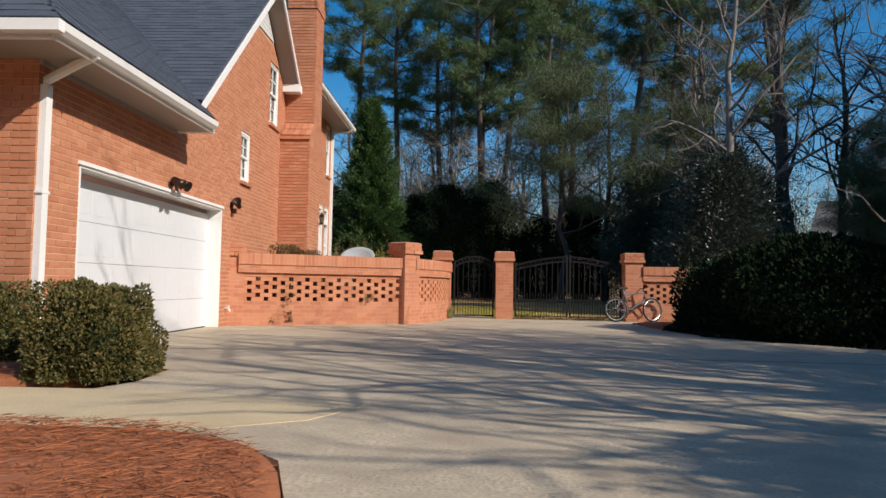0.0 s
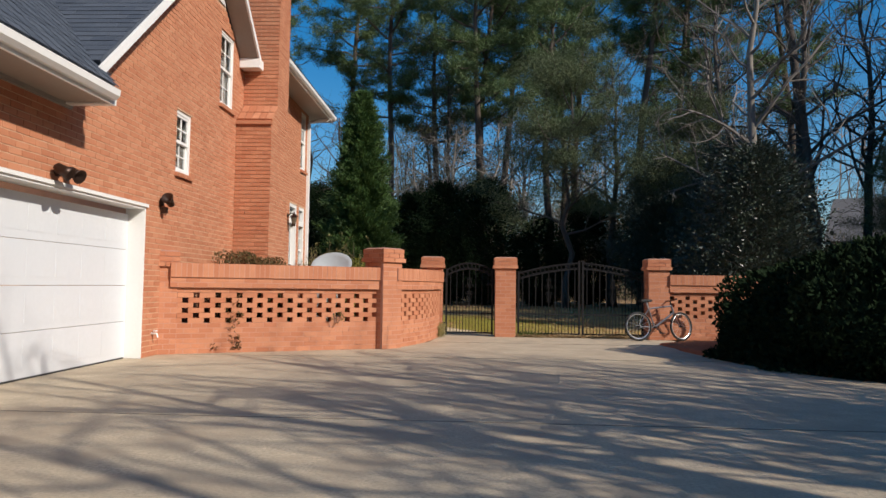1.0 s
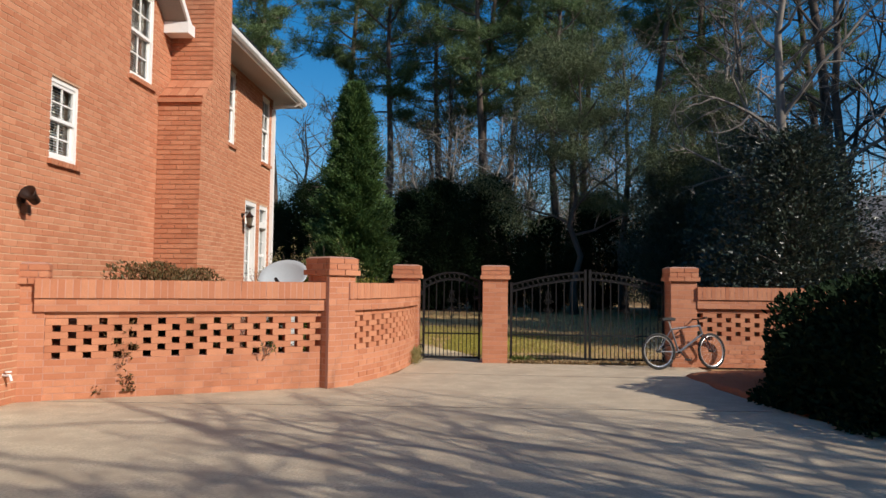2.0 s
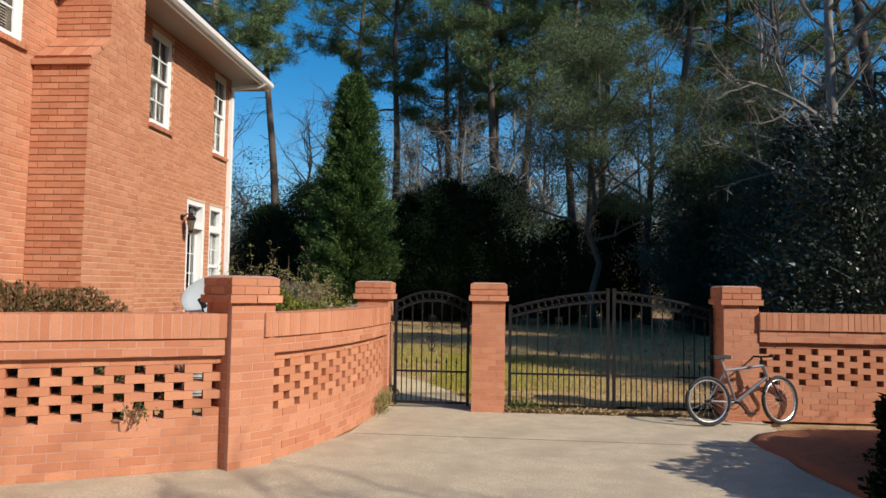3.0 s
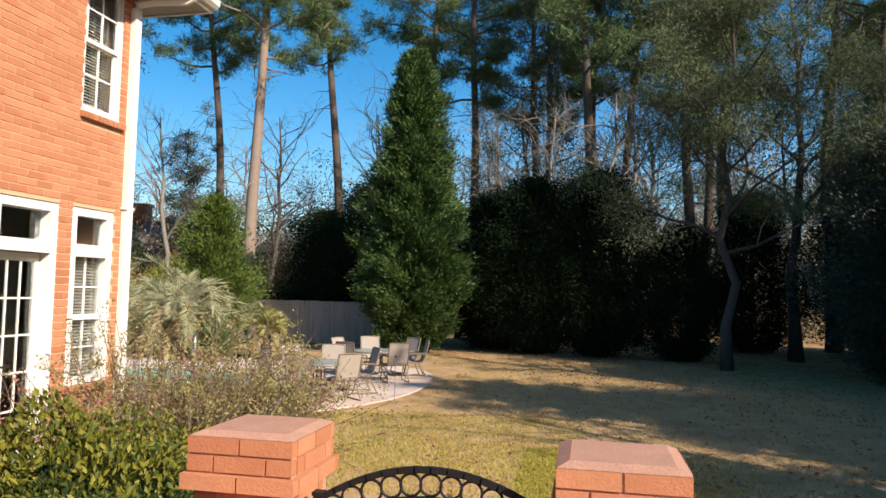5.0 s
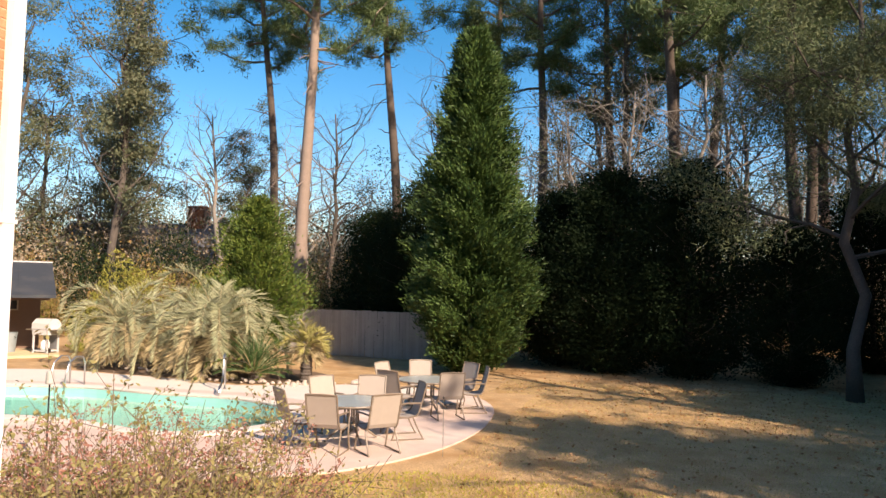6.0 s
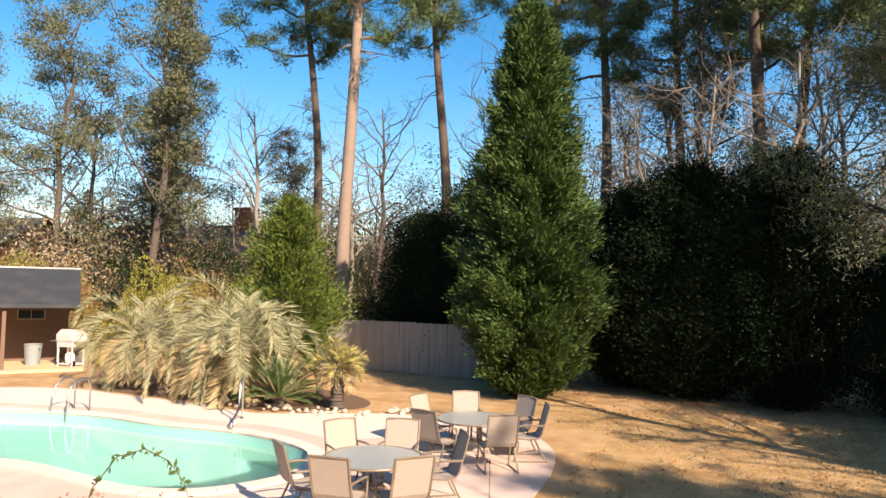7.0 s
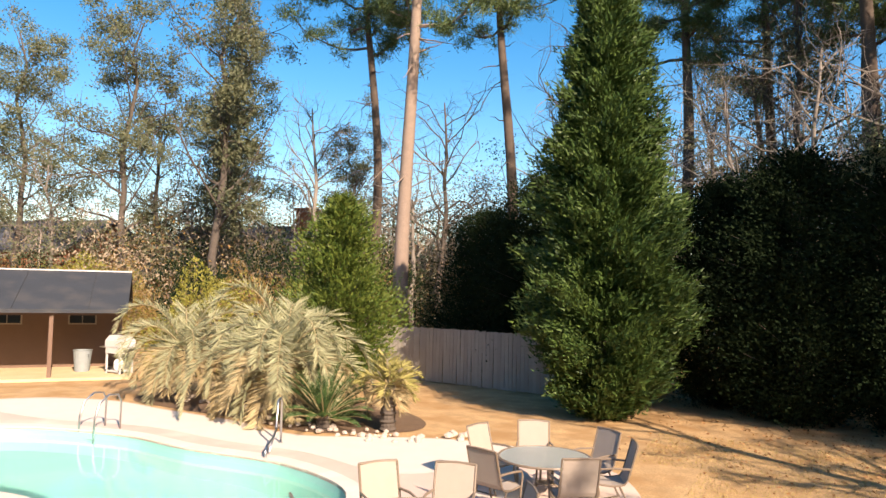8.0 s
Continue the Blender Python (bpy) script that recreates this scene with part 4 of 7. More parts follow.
def cone_tree(h, wide, leaves=9000, droop=0.15, leaf=0.22, leafw=0.10, low=0.0, power=0.8, ragged=0.22, per=45, full=1.0, climb=0.30, fluff=0.10, sag=0.0):
    """A dense evergreen with boughs to the ground: leaves along many boughs, so that the outline is uneven."""
    trunk, wood = Geo(), Geo()
    trunk.tube([(0, 0, -0.1), (0, 0, h * 0.5), (0.05, 0, h * 0.97)], [h * 0.018, h * 0.011, 0.01], 8)
    boughs = int(leaves / per)
    cs, ds = [], []
    for i in range(boughs):
        k = low + (1 - low) * (i + 0.5) / boughs
        k = k ** 1.15
        rad = wide * min(1.0, ((1 - k) / full) ** power) * (1 - 0.62 * max(0, 0.2 - k) / 0.2) * rng.uniform(1 - ragged, 1 + ragged * 0.7) + 0.12
        ang = i * 2.399 + rng.uniform(-0.3, 0.3)
        out = np.array([math.cos(ang), math.sin(ang), climb - droop * (1 - k)])
        a = np.array([0, 0, max(0.12, h * k * 0.97 - sag * rad)])
        if i % 3 == 0:
            wood.tube([Vector(a), Vector(a + out * rad * 0.9)], [0.02, 0.006], 3)
        m = int(per * (0.55 + 0.9 * rad / wide))
        t = rng.uniform(0.12, 1.0, m) ** 0.7
        c = a + out * (rad * t)[:, None] + rng.normal(size=(m, 3)) * (fluff + 0.05 * rad) * np.array([1, 1, 0.8])
        cs.append(c)
        ds.append(np.repeat((out + np.array([0, 0, 0.15]))[None], m, axis=0))
    c = np.concatenate(cs)
    return trunk, wood, needle_cards(c, leaf, leafw * 1.3, np.concatenate(ds), 0.75)


def mound(rx, ry, h, leaves, leaf, leafw, boxy=2.0, skin=0.75, low=0.05, bumps=0.12):
    """Leaves of a shrub, thickest near its skin; boxy over 2 squares the outline."""
    n = leaves
    d = unit(n)
    d[:, 2] = np.abs(d[:, 2]) * 1.15 - 0.12
    k = (np.abs(d[:, 0]) ** boxy + np.abs(d[:, 1]) ** boxy + np.abs(d[:, 2]) ** boxy) ** (-1 / boxy)
    p = d * k[:, None]
    wob = np.array([noise.noise(Vector(v) * 2.3) for v in p])
    rr = (1 - (1 - skin) * rng.uniform(0, 1, n) ** 1.6) * (1 + bumps * wob)
    p = p * rr[:, None] * np.array([rx, ry, h])
    p[:, 2] = np.maximum(p[:, 2], low * h)
    return leaf_cards(p, leaf, leafw, d * 0.8 + np.array([0, 0, 0.3]), 0.9)


def cloud_tree(h, wide, clear=0.25, clumps=70, leaves=110, leaf=0.16, leafw=0.07, lean=(0, 0), flat=0.7, tight=0.11):
    """A broad evergreen: limbs carrying clumps of small leaves with gaps between them."""
    trunk, wood, ends = bare_wood(h, clear, 0.95, 1, lean, r=h * 0.012)
    cs = []
    e = [ends[i] for i in rng.choice(len(ends), min(clumps, len(ends)), replace=False)]
    for p in e:
        q = np.array(p) * np.array([wide / (h * 0.32), wide / (h * 0.32), 1.0])
        cs.append(q + rng.normal(size=(leaves, 3)) * np.array([1, 1, flat]) * wide * tight)
    c = np.concatenate(cs)
    for v in (wood,):
        v.v = [(p[0] * wide / (h * 0.32), p[1] * wide / (h * 0.32), p[2]) for p in v.v]
    return trunk, wood, needle_cards(c, leaf, leafw * 1.3, None, 1.0)


# ---- plants: materials ----
pine_m = leaf_mat("pine_needles", (0.070, 0.125, 0.048), (0.14, 0.18, 0.065), 0.8, glow=0.25)
fir_m = leaf_mat("cypress_foliage", (0.026, 0.066, 0.018), (0.085, 0.140, 0.032), 0.85, glow=0.12)
youngfir_m = leaf_mat("young_cypress_foliage", (0.045, 0.095, 0.018), (0.16, 0.20, 0.04), 0.85, glow=0.2)
veil_m = leaf_mat("veil_foliage", (0.085, 0.105, 0.055), (0.20, 0.165, 0.095), 0.85, glow=0.2)
# Leaf green taken near black: the wood's deep shade is in the colour.
dark_m = leaf_mat("shade_toned_evergreen", (0.013, 0.025, 0.012), (0.022, 0.037, 0.016), 0.8, rough=0.8, glow=0.04, spec=0.03)
olive_m = leaf_mat("olive_foliage", (0.105, 0.135, 0.075), (0.19, 0.185, 0.105), 0.8)
grey_m = leaf_mat("grey_green_foliage", (0.10, 0.13, 0.07), (0.165, 0.185, 0.095), 0.8, glow=0.12, spec=0.05)
holly_m = leaf_mat("holly_leaves", (0.032, 0.052, 0.036), (0.070, 0.086, 0.062), 0.7, rough=0.38, glow=0.1, spec=0.5)
russet_m = leaf_mat("russet_leaves", (0.32, 0.17, 0.07), (0.20, 0.20, 0.06), 0.8)

# ---- trees ----
W = "woodland trees"


def pine_tree(at, h, clear, lean, wood_m, label, **kw):
    trunk, wood, crown = pine(h, clear, lean=lean, **kw)
    return make_tree("pine_tree", at, trunk, wood, wood_m, label, crown, pine_m, W)


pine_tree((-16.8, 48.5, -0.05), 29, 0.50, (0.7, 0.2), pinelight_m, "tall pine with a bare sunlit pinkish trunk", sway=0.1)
pine_a = pine_tree((-14.9, 56.0, -0.05), 28, 0.60, (-1.0, 0.4), pinebark_m, "tall pine with a forked crown in the wood")
pine_b = pine_tree((0.9, 53.0, -0.05), 27, 0.45, (0.3, 0.3), pinebark_m, "tall dark pine in the wood")
pine_c = pine_tree((-6.6, 56.0, -0.05), 27, 0.50, (0.8, -0.3), pinebark_m, "tall pine with heavy drooping limbs")
stand(pine_a, [(-22.5, 55, 80, 0.95), (2.8, 60, 140, 1.05), (11.5, 50, 200, 1.0), (-10.0, 62, 300, 1.1), (20, 46, 20, 1.1)])
stand(pine_b, [(-3.0, 62, 60, 1.05), (7.0, 57, 120, 1.0), (15.5, 55, 250, 1.05), (24, 56, 90, 1.1), (5.0, 48, 10, 0.85)])
stand(pine_c, [(0.3, 49, 100, 0.95), (9.5, 62, 200, 1.1), (18.5, 62, 66, 1.1), (27, 40, 310, 1.0)])


def bare_tree(at, h, label, m=bark_m, **kw):
    trunk, wood, ends = bare_wood(h, **kw)
    return make_tree("bare_tree", at, trunk, wood, m, label, group=W), ends


oak, oak_ends = bare_tree((10.6, 30.0, -0.05), 18, "large leafless oak with spreading grey limbs", palebark_m, first=0.28, spread=1.0, lean=(0.6, 0))
bare_a, _e = bare_tree((14.5, 33.0, -0.05), 19, "tall leafless tree with upright grey limbs", bark_m, first=0.35, spread=0.7)
bare_b, _e = bare_tree((-24.5, 53.0, -0.05), 15, "slender leafless tree in thin winter light", palebark_m, first=0.4, spread=0.6, lean=(-1, 0))
stand(oak, [(17.5, 26.0, 110, 0.95), (22, 34, 200, 1.1), (13, 42, 60, 1.0)])
stand(bare_a, [(12.3, 38, 70, 0.95), (19.5, 38, 140, 1.0), (8.3, 44, 200, 0.9), (-19.8, 58, 260, 0.85), (24, 28, 10, 1.0), (-3.5, 58, 120, 0.9), (-43, 58, 75, 1.0), (28, 47, 50, 1.1), (-8.8, 48.8, 160, 0.75)])
stand(bare_b, [(-21.0, 57, 60, 0.9), (-12.8, 58.5, 300, 1.1), (-46, 52, 100, 0.9), (-37, 56, 240, 0.75), (4.2, 53, 310, 1.0), (-6, 50.5, 45, 0.8), (-1.5, 47.5, 130, 0.85), (1.2, 47, 220, 0.9), (3.0, 49.5, 300, 0.95), (-3.2, 48.5, 10, 0.8)])

# thin-leaved trees behind the pool house
def leafy_tree(at, h, wide, m, label, wood_m=bark_m, name="broadleaf_tree", **kw):
    trunk, wood, crown = cloud_tree(h, wide, **kw)
    return make_tree(name, at, trunk, wood, wood_m, label, crown, m, W)


thin = leafy_tree((-31.2, 52.0, -0.05), 24, 5.2, olive_m, "half-bare tree with sparse olive leaves", clear=0.3, clumps=190, leaves=110, leaf=0.22, leafw=0.075, tight=0.075, lean=(1.2, 0))
stand(thin, [(-40.6, 53, 100, 1.0), (-51.5, 53, 300, 1.0), (-35.4, 56, 20, 0.7), (-37.5, 60, 200, 0.9), (-27.5, 60, 140, 0.62)])
veil = leafy_tree((-1.5, 54.0, -0.05), 21, 4.4, veil_m, "half-bare vine-hung tree in the wood", clear=0.2, clumps=90, leaves=70, leaf=0.24, leafw=0.07, tight=0.10)
stand(veil, [(-4.6, 50.5, 170, 0.6), (16.5, 48, 320, 0.8)])
wide_olive = leafy_tree((5.0, 39.5, -0.05), 15.0, 4.7, grey_m, "broad grey-green tree with fine drooping twigs", bark_m, clear=0.3, clumps=760, leaves=300, leaf=0.16, leafw=0.024, tight=0.10, flat=0.5)
stand(wide_olive, [(10.8, 36.5, 230, 0.75), (11.5, 44, 60, 0.85), (16.0, 27.8, 60, 0.55), (19.0, 31.5, 200, 0.6), (13.8, 25.2, 320, 0.42)])

trunk, wood, crown = cone_tree(12.2, 1.9, 130000, leaf=0.175, leafw=0.046, power=0.62, ragged=0.36, per=460, full=0.72, climb=0.58, fluff=0.085, sag=0.4)
make_tree("cypress_tree", (-6.15, 41.2, -0.05), trunk, wood, bark_m, "tall dense cone-shaped green cypress on the lawn's edge", crown, fir_m)
trunk, wood, crown = cone_tree(6.1, 1.9, 30000, leaf=0.14, leafw=0.05, power=0.7, ragged=0.5, per=120, climb=0.7)
make_tree("cypress_tree", (-14.2, 40.6, -0.05), trunk, wood, bark_m, "young cone-shaped green cypress behind the palms", crown, youngfir_m)
trunk, wood, crown = cone_tree(7.4, 2.9, 72000, leaf=0.10, leafw=0.045, power=0.5, ragged=0.45, per=300, climb=0.45, fluff=0.16)
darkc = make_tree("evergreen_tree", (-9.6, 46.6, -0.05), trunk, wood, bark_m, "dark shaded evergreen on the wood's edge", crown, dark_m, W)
# A few stand out of view, added to shade the hedge and lawn.
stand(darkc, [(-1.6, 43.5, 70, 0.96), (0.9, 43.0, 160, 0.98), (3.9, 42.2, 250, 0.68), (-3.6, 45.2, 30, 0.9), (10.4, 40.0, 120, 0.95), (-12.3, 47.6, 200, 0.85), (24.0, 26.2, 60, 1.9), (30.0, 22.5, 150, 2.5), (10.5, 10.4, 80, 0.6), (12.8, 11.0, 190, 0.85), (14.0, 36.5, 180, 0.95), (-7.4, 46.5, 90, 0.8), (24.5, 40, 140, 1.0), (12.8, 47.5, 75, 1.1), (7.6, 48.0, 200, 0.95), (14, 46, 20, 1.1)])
trunk, wood, crown = cone_tree(7.4, 2.9, 72000, leaf=0.10, leafw=0.045, power=0.5, ragged=0.45, per=300, climb=0.45, fluff=0.16)
magnolia = make_tree("magnolia_tree", (9.4, 36.5, -0.05), trunk, wood, bark_m, "broad evergreen with glossy leaves at the lawn's edge", crown, holly_m, W)
stand(magnolia, [(11.0, 31.8, 40, 1.0), (10.8, 34.4, 80, 0.8), (12.6, 37.0, 100, 1.0)])
trunk, wood, crown = cone_tree(4.9, 1.95, 26000, leaf=0.095, leafw=0.05, power=0.42, ragged=0.3)
holly = make_tree("holly_tree", (7.35, 21.3, -0.05), trunk, wood, bark_m, "large shaded holly with glossy leaves behind the wall", crown, holly_m)
stand(holly, [(15.6, 21.9, 170, 1.0)])

# tall evergreens beyond the lawn's sunny side, out of view, added for shade
stand(darkc, [(25.5, 29.5, 10, 2.3), (28, 26.5, 100, 2.5), (31.5, 25.5, 200, 2.9), (29.5, 35, 300, 2.6), (30, 32, 50, 3.0), (18.4, 21.2, 220, 1.7)])
stand(pine_b, [(18.0, 19.0, 40, 0.55), (16.4, 20.0, 170, 0.54), (17.0, 19.2, 80, 0.53), (18.9, 19.8, 250, 0.55)])
# trees beside and behind the start of the drive, whose shadows cross it
stand(oak, [(14.0, 18.0, 70, 0.8), (16.5, 19.0, 190, 0.9), (13.4, 20.4, 300, 0.7)])
stand(oak, [(11.0, -1.6, 250, 0.7), (12.5, 1.6, 60, 0.8), (10.5, 0.5, 40, 0.62), (9.9, 1.7, 150, 0.6), (11.8, -0.3, 30, 0.7), (13.0, 4.2, 120, 0.64), (11.5, 6.0, 330, 0.5), (17.0, 0.5, 300, 0.8)])
stand(bare_a, [(11.5, -1.8, 160, 0.55), (15.0, 2.6, 30, 0.62)])
sapling, _e = bare_tree((7.6, 6.2, -0.05), 8.5, "slim leafless tree beside the driveway", bark_m, first=0.3, spread=0.55, twigs=1, r=0.115)
stand(sapling, [(8.3, 5.0, 70, 1.0), (8.9, 3.4, 210, 1.1), (9.6, 5.7, 20, 1.1), (7.3, 0.6, 170, 0.9), (10.2, 2.4, 310, 1.15), (9.0, 4.3, 200, 0.8), (7.0, 5.2, 320, 0.7), (9.4, 1.2, 120, 1.5), (11.2, 0.9, 95, 1.35), (11.8, 3.0, 340, 1.3), (11.2, 0.9, 95, 1.35)])
# Unseen evergreens, added to darken the hedge and the drive's right side.
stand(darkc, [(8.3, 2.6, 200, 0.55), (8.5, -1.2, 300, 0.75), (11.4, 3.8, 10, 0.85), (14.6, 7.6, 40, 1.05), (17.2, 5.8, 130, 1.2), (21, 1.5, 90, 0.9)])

# ---- hedges and shrubs ----
boxwood_m = leaf_mat("boxwood_leaves", (0.055, 0.075, 0.020), (0.25, 0.175, 0.06), 0.8)
azalea_m = leaf_mat("shrub_leaves", (0.055, 0.105, 0.020), (0.16, 0.16, 0.03), 0.75)
twig_m = mat("twigs", (0.16, 0.115, 0.085), 0.9, 0.2, 10, 40, 0.2)


def shrub(name, at, rx, ry, h, label, m, leaves, leaf, leafw, core=0.82, boxy=2.0, group="", bumps=0.12, low=0.05):
    t = thing(name, at, label, "shrub", group)
    me = quads_mesh("foliage", mound(rx, ry, h, leaves, leaf, leafw, boxy, low=low, bumps=bumps))
    me.transform(Matrix.Translation(at))
    part("foliage", me, m, t)
    # Near-black filler added inside the leaves, standing for their shaded interior.
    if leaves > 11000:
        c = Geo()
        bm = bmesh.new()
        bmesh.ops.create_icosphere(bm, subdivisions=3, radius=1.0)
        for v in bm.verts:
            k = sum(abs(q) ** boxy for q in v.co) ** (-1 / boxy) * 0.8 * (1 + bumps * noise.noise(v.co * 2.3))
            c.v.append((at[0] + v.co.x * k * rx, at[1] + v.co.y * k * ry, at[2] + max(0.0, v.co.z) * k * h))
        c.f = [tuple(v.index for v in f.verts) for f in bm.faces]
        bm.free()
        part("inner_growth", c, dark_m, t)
    g = Geo()
    for i in range(9):
        a = i * 2.4
        g.tube([(at[0] + 0.1 * math.cos(a), at[1] + 0.1 * math.sin(a), at[2] - 0.02), (at[0] + rx * 0.4 * math.cos(a), at[1] + ry * 0.4 * math.sin(a), at[2] + h * 0.5), (at[0] + rx * 0.75 * math.cos(a), at[1] + ry * 0.75 * math.sin(a), at[2] + h * 0.8)], [0.02, 0.014, 0.005], 5)
    part("stem_tangle", g, twig_m, t)
    return t


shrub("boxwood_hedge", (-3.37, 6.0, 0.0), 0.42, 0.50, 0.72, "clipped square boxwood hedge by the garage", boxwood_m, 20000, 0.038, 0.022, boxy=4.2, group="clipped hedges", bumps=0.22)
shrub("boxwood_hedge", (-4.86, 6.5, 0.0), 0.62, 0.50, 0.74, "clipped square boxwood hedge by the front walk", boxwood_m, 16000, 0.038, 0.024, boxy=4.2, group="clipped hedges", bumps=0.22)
# The driveway hedges get their shade from the near-black leaf colour.
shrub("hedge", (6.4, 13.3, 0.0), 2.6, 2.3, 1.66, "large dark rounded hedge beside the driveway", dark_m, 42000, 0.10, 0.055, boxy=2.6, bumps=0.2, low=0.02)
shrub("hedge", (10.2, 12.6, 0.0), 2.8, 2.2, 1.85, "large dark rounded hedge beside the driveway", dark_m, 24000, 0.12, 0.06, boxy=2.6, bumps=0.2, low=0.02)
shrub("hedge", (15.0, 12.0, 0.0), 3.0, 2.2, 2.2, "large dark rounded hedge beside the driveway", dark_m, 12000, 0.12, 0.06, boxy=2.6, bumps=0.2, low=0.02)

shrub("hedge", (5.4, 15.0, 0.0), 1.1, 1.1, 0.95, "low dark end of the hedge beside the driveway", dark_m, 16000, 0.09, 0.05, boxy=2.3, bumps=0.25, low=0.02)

# pine straw beds
straw_m = mat("pine_straw", (0.46, 0.165, 0.065), 0.9, 0.3, 6, 60, 0.6, pick="island", spread=0.85, tint=(0.24, 0.075, 0.03))


def straw_bed(name, outline, bulk, strands, label):
    """A low mounded bed of loose pine needles inside an outline."""
    loop = smooth_loop(outline, 4)
    cx, cy = sum(p[0] for p in loop) / len(loop), sum(p[1] for p in loop) / len(loop)
    t = thing(name, (cx, cy, 0), label, "bed", kind="structure")
    g = Geo()
    rings = [(1.0, -0.05), (0.995, 0.02), (0.97, 0.04), (0.9, 0.055), (0.6, bulk), (0.25, bulk)]
    n = len(loop)
    for k, z in rings:
        g.v += [(cx + (x - cx) * k, cy + (y - cy) * k, z + (0.012 * noise.noise((x * 4, y * 4, k * 3)) if z > 0 else 0)) for x, y in loop]
    for r in range(len(rings) - 1):
        g.f += [(r * n + i, r * n + (i + 1) % n, (r + 1) * n + (i + 1) % n, (r + 1) * n + i) for i in range(n)]
    g.f.append(tuple((len(rings) - 1) * n + i for i in range(n)))
    part("straw_mat", g, straw_m, t, smooth=True)
    xs, ys = [p[0] for p in loop], [p[1] for p in loop]
    keep = []
    edge = np.array(loop)
    ang = np.arctan2(edge[:, 1] - cy, edge[:, 0] - cx)
    order = np.argsort(ang)
    rad = np.hypot(edge[:, 0] - cx, edge[:, 1] - cy)[order]
    th = rng.uniform(-math.pi, math.pi, strands)
    r = np.interp(th, ang[order], rad, period=2 * math.pi) * np.sqrt(rng.uniform(0, 1, strands)) * 0.965
    z = 0.045 + (bulk - 0.045) * np.clip(1 - r / r.max() * 1.1, 0, 1) + rng.uniform(0, 0.018, strands)
    c = np.stack([cx + r * np.cos(th), cy + r * np.sin(th), z], axis=1)
    d = unit(strands) * np.array([1, 1, 0.045])
    me = quads_mesh("straw", leaf_cards(c, 0.105, 0.0042, d, 0.03))
    tagged(part("straw", me, straw_m, t), kind="stuff")


straw_bed("straw_bed", [(-0.83, 0.6), (-0.87, 2.4), (-1.13, 3.4), (-1.66, 3.9), (-2.4, 3.98), (-5, 3.96), (-8.5, 3.9), (-8.5, 0.5), (-8, -3), (-0.78, -3), (-0.80, -1)], 0.10, 62000, "bed of rust-red pine straw beside the driveway")
straw_bed("straw_bed", [(-3.25, 5.6), (-3.2, 6.0), (-3.2, 6.6), (-3.6, 6.95), (-6, 6.95), (-8, 6.9), (-8.2, 6.2), (-8, 5.5), (-5, 5.45)], 0.08, 9000, "narrow bed of pine straw under the clipped hedges")
straw_bed("straw_bed", [(3.7, 16.8), (3.65, 15.2), (3.95, 13.3), (4.5, 12.1), (5.6, 11.2), (8, 10.6), (14, 10.1), (18, 11), (18, 15), (12, 17.2), (6, 17.3)], 0.10, 9000, "shaded bed of pine straw under the hedges")

# ---- pool and deck ----
deck_m = mat("deck_paving", (0.60, 0.46, 0.39), 0.85, 0.12, 2.0, 60, 0.25, stain=(0.68, 0.57, 0.49), stain_scale=0.5)
coping_m = mat("pale_coping", (0.66, 0.60, 0.53), 0.8, 0.08, 2.5, 60, 0.2)
rim_stone_m = mat("rim_stone", (0.70, 0.62, 0.56), 0.85, 0.1, 3, 60, 0.2, pick="object", spread=0.4, tint=(0.60, 0.48, 0.41))
plaster_m = mat("pool_plaster", (0.22, 0.50, 0.47), 0.5, 0.05, 1.5, 30, 0.05)
DECK = smooth_loop([(-4.7, 27.9), (-3.75, 29.6), (-3.42, 31.4), (-3.5, 33.2), (-3.85, 34.7), (-4.7, 36.0), (-6.2, 36.7), (-8.2, 36.7), (-9.9, 35.9), (-11.4, 35.2), (-13.5, 35.6), (-16, 35.7), (-18.4, 35.8), (-20.6, 34.6), (-21.6, 31.5), (-21, 27), (-17, 25.2), (-12, 24.8), (-8.6, 25.6), (-6.3, 26.8)], 5)
deck = whole("pavement", filled(DECK, [POOL], -0.1, 0.0), deck_m, "pinkish paved pool deck with pale concrete margins", "pool deck", kind="structure")
cx, cy = sum(p[0] for p in POOL) / len(POOL), sum(p[1] for p in POOL) / len(POOL)


def offset(loop, d):
    """The closed line moved outwards by d."""
    out, n = [], len(loop)
    for i in range(n):
        a, b = Vector((*loop[i - 1], 0)), Vector((*loop[(i + 1) % n], 0))
        t = (b - a).normalized()
        nrm = Vector((t.y, -t.x, 0))
        p = Vector((*loop[i], 0))
        if (p + nrm - Vector((cx, cy, 0))).length < (p - nrm - Vector((cx, cy, 0))).length:
            nrm = -nrm
        q = p + nrm * d
        out.append((q.x, q.y))
    return out


wide_rim = offset(POOL, 0.32)
n = len(POOL)
for i in range(n):
    j = (i + 1) % n
    a, b = Vector((*POOL[i], 0)), Vector((*POOL[j], 0))
    c, d = Vector((*wide_rim[i], 0)), Vector((*wide_rim[j], 0))
    g = Geo()
    k = 0.003
    q = [a.lerp(b, k / max(0.02, (b - a).length)), a.lerp(b, 1 - k / max(0.02, (b - a).length)), d.lerp(c, k / max(0.02, (c - d).length)), d.lerp(c, 1 - k / max(0.02, (c - d).length))]
    g.prism([(v.x, v.y, -0.03) for v in q], (0, 0, 0.058))
    part("coping_stone", g, rim_stone_m, deck)
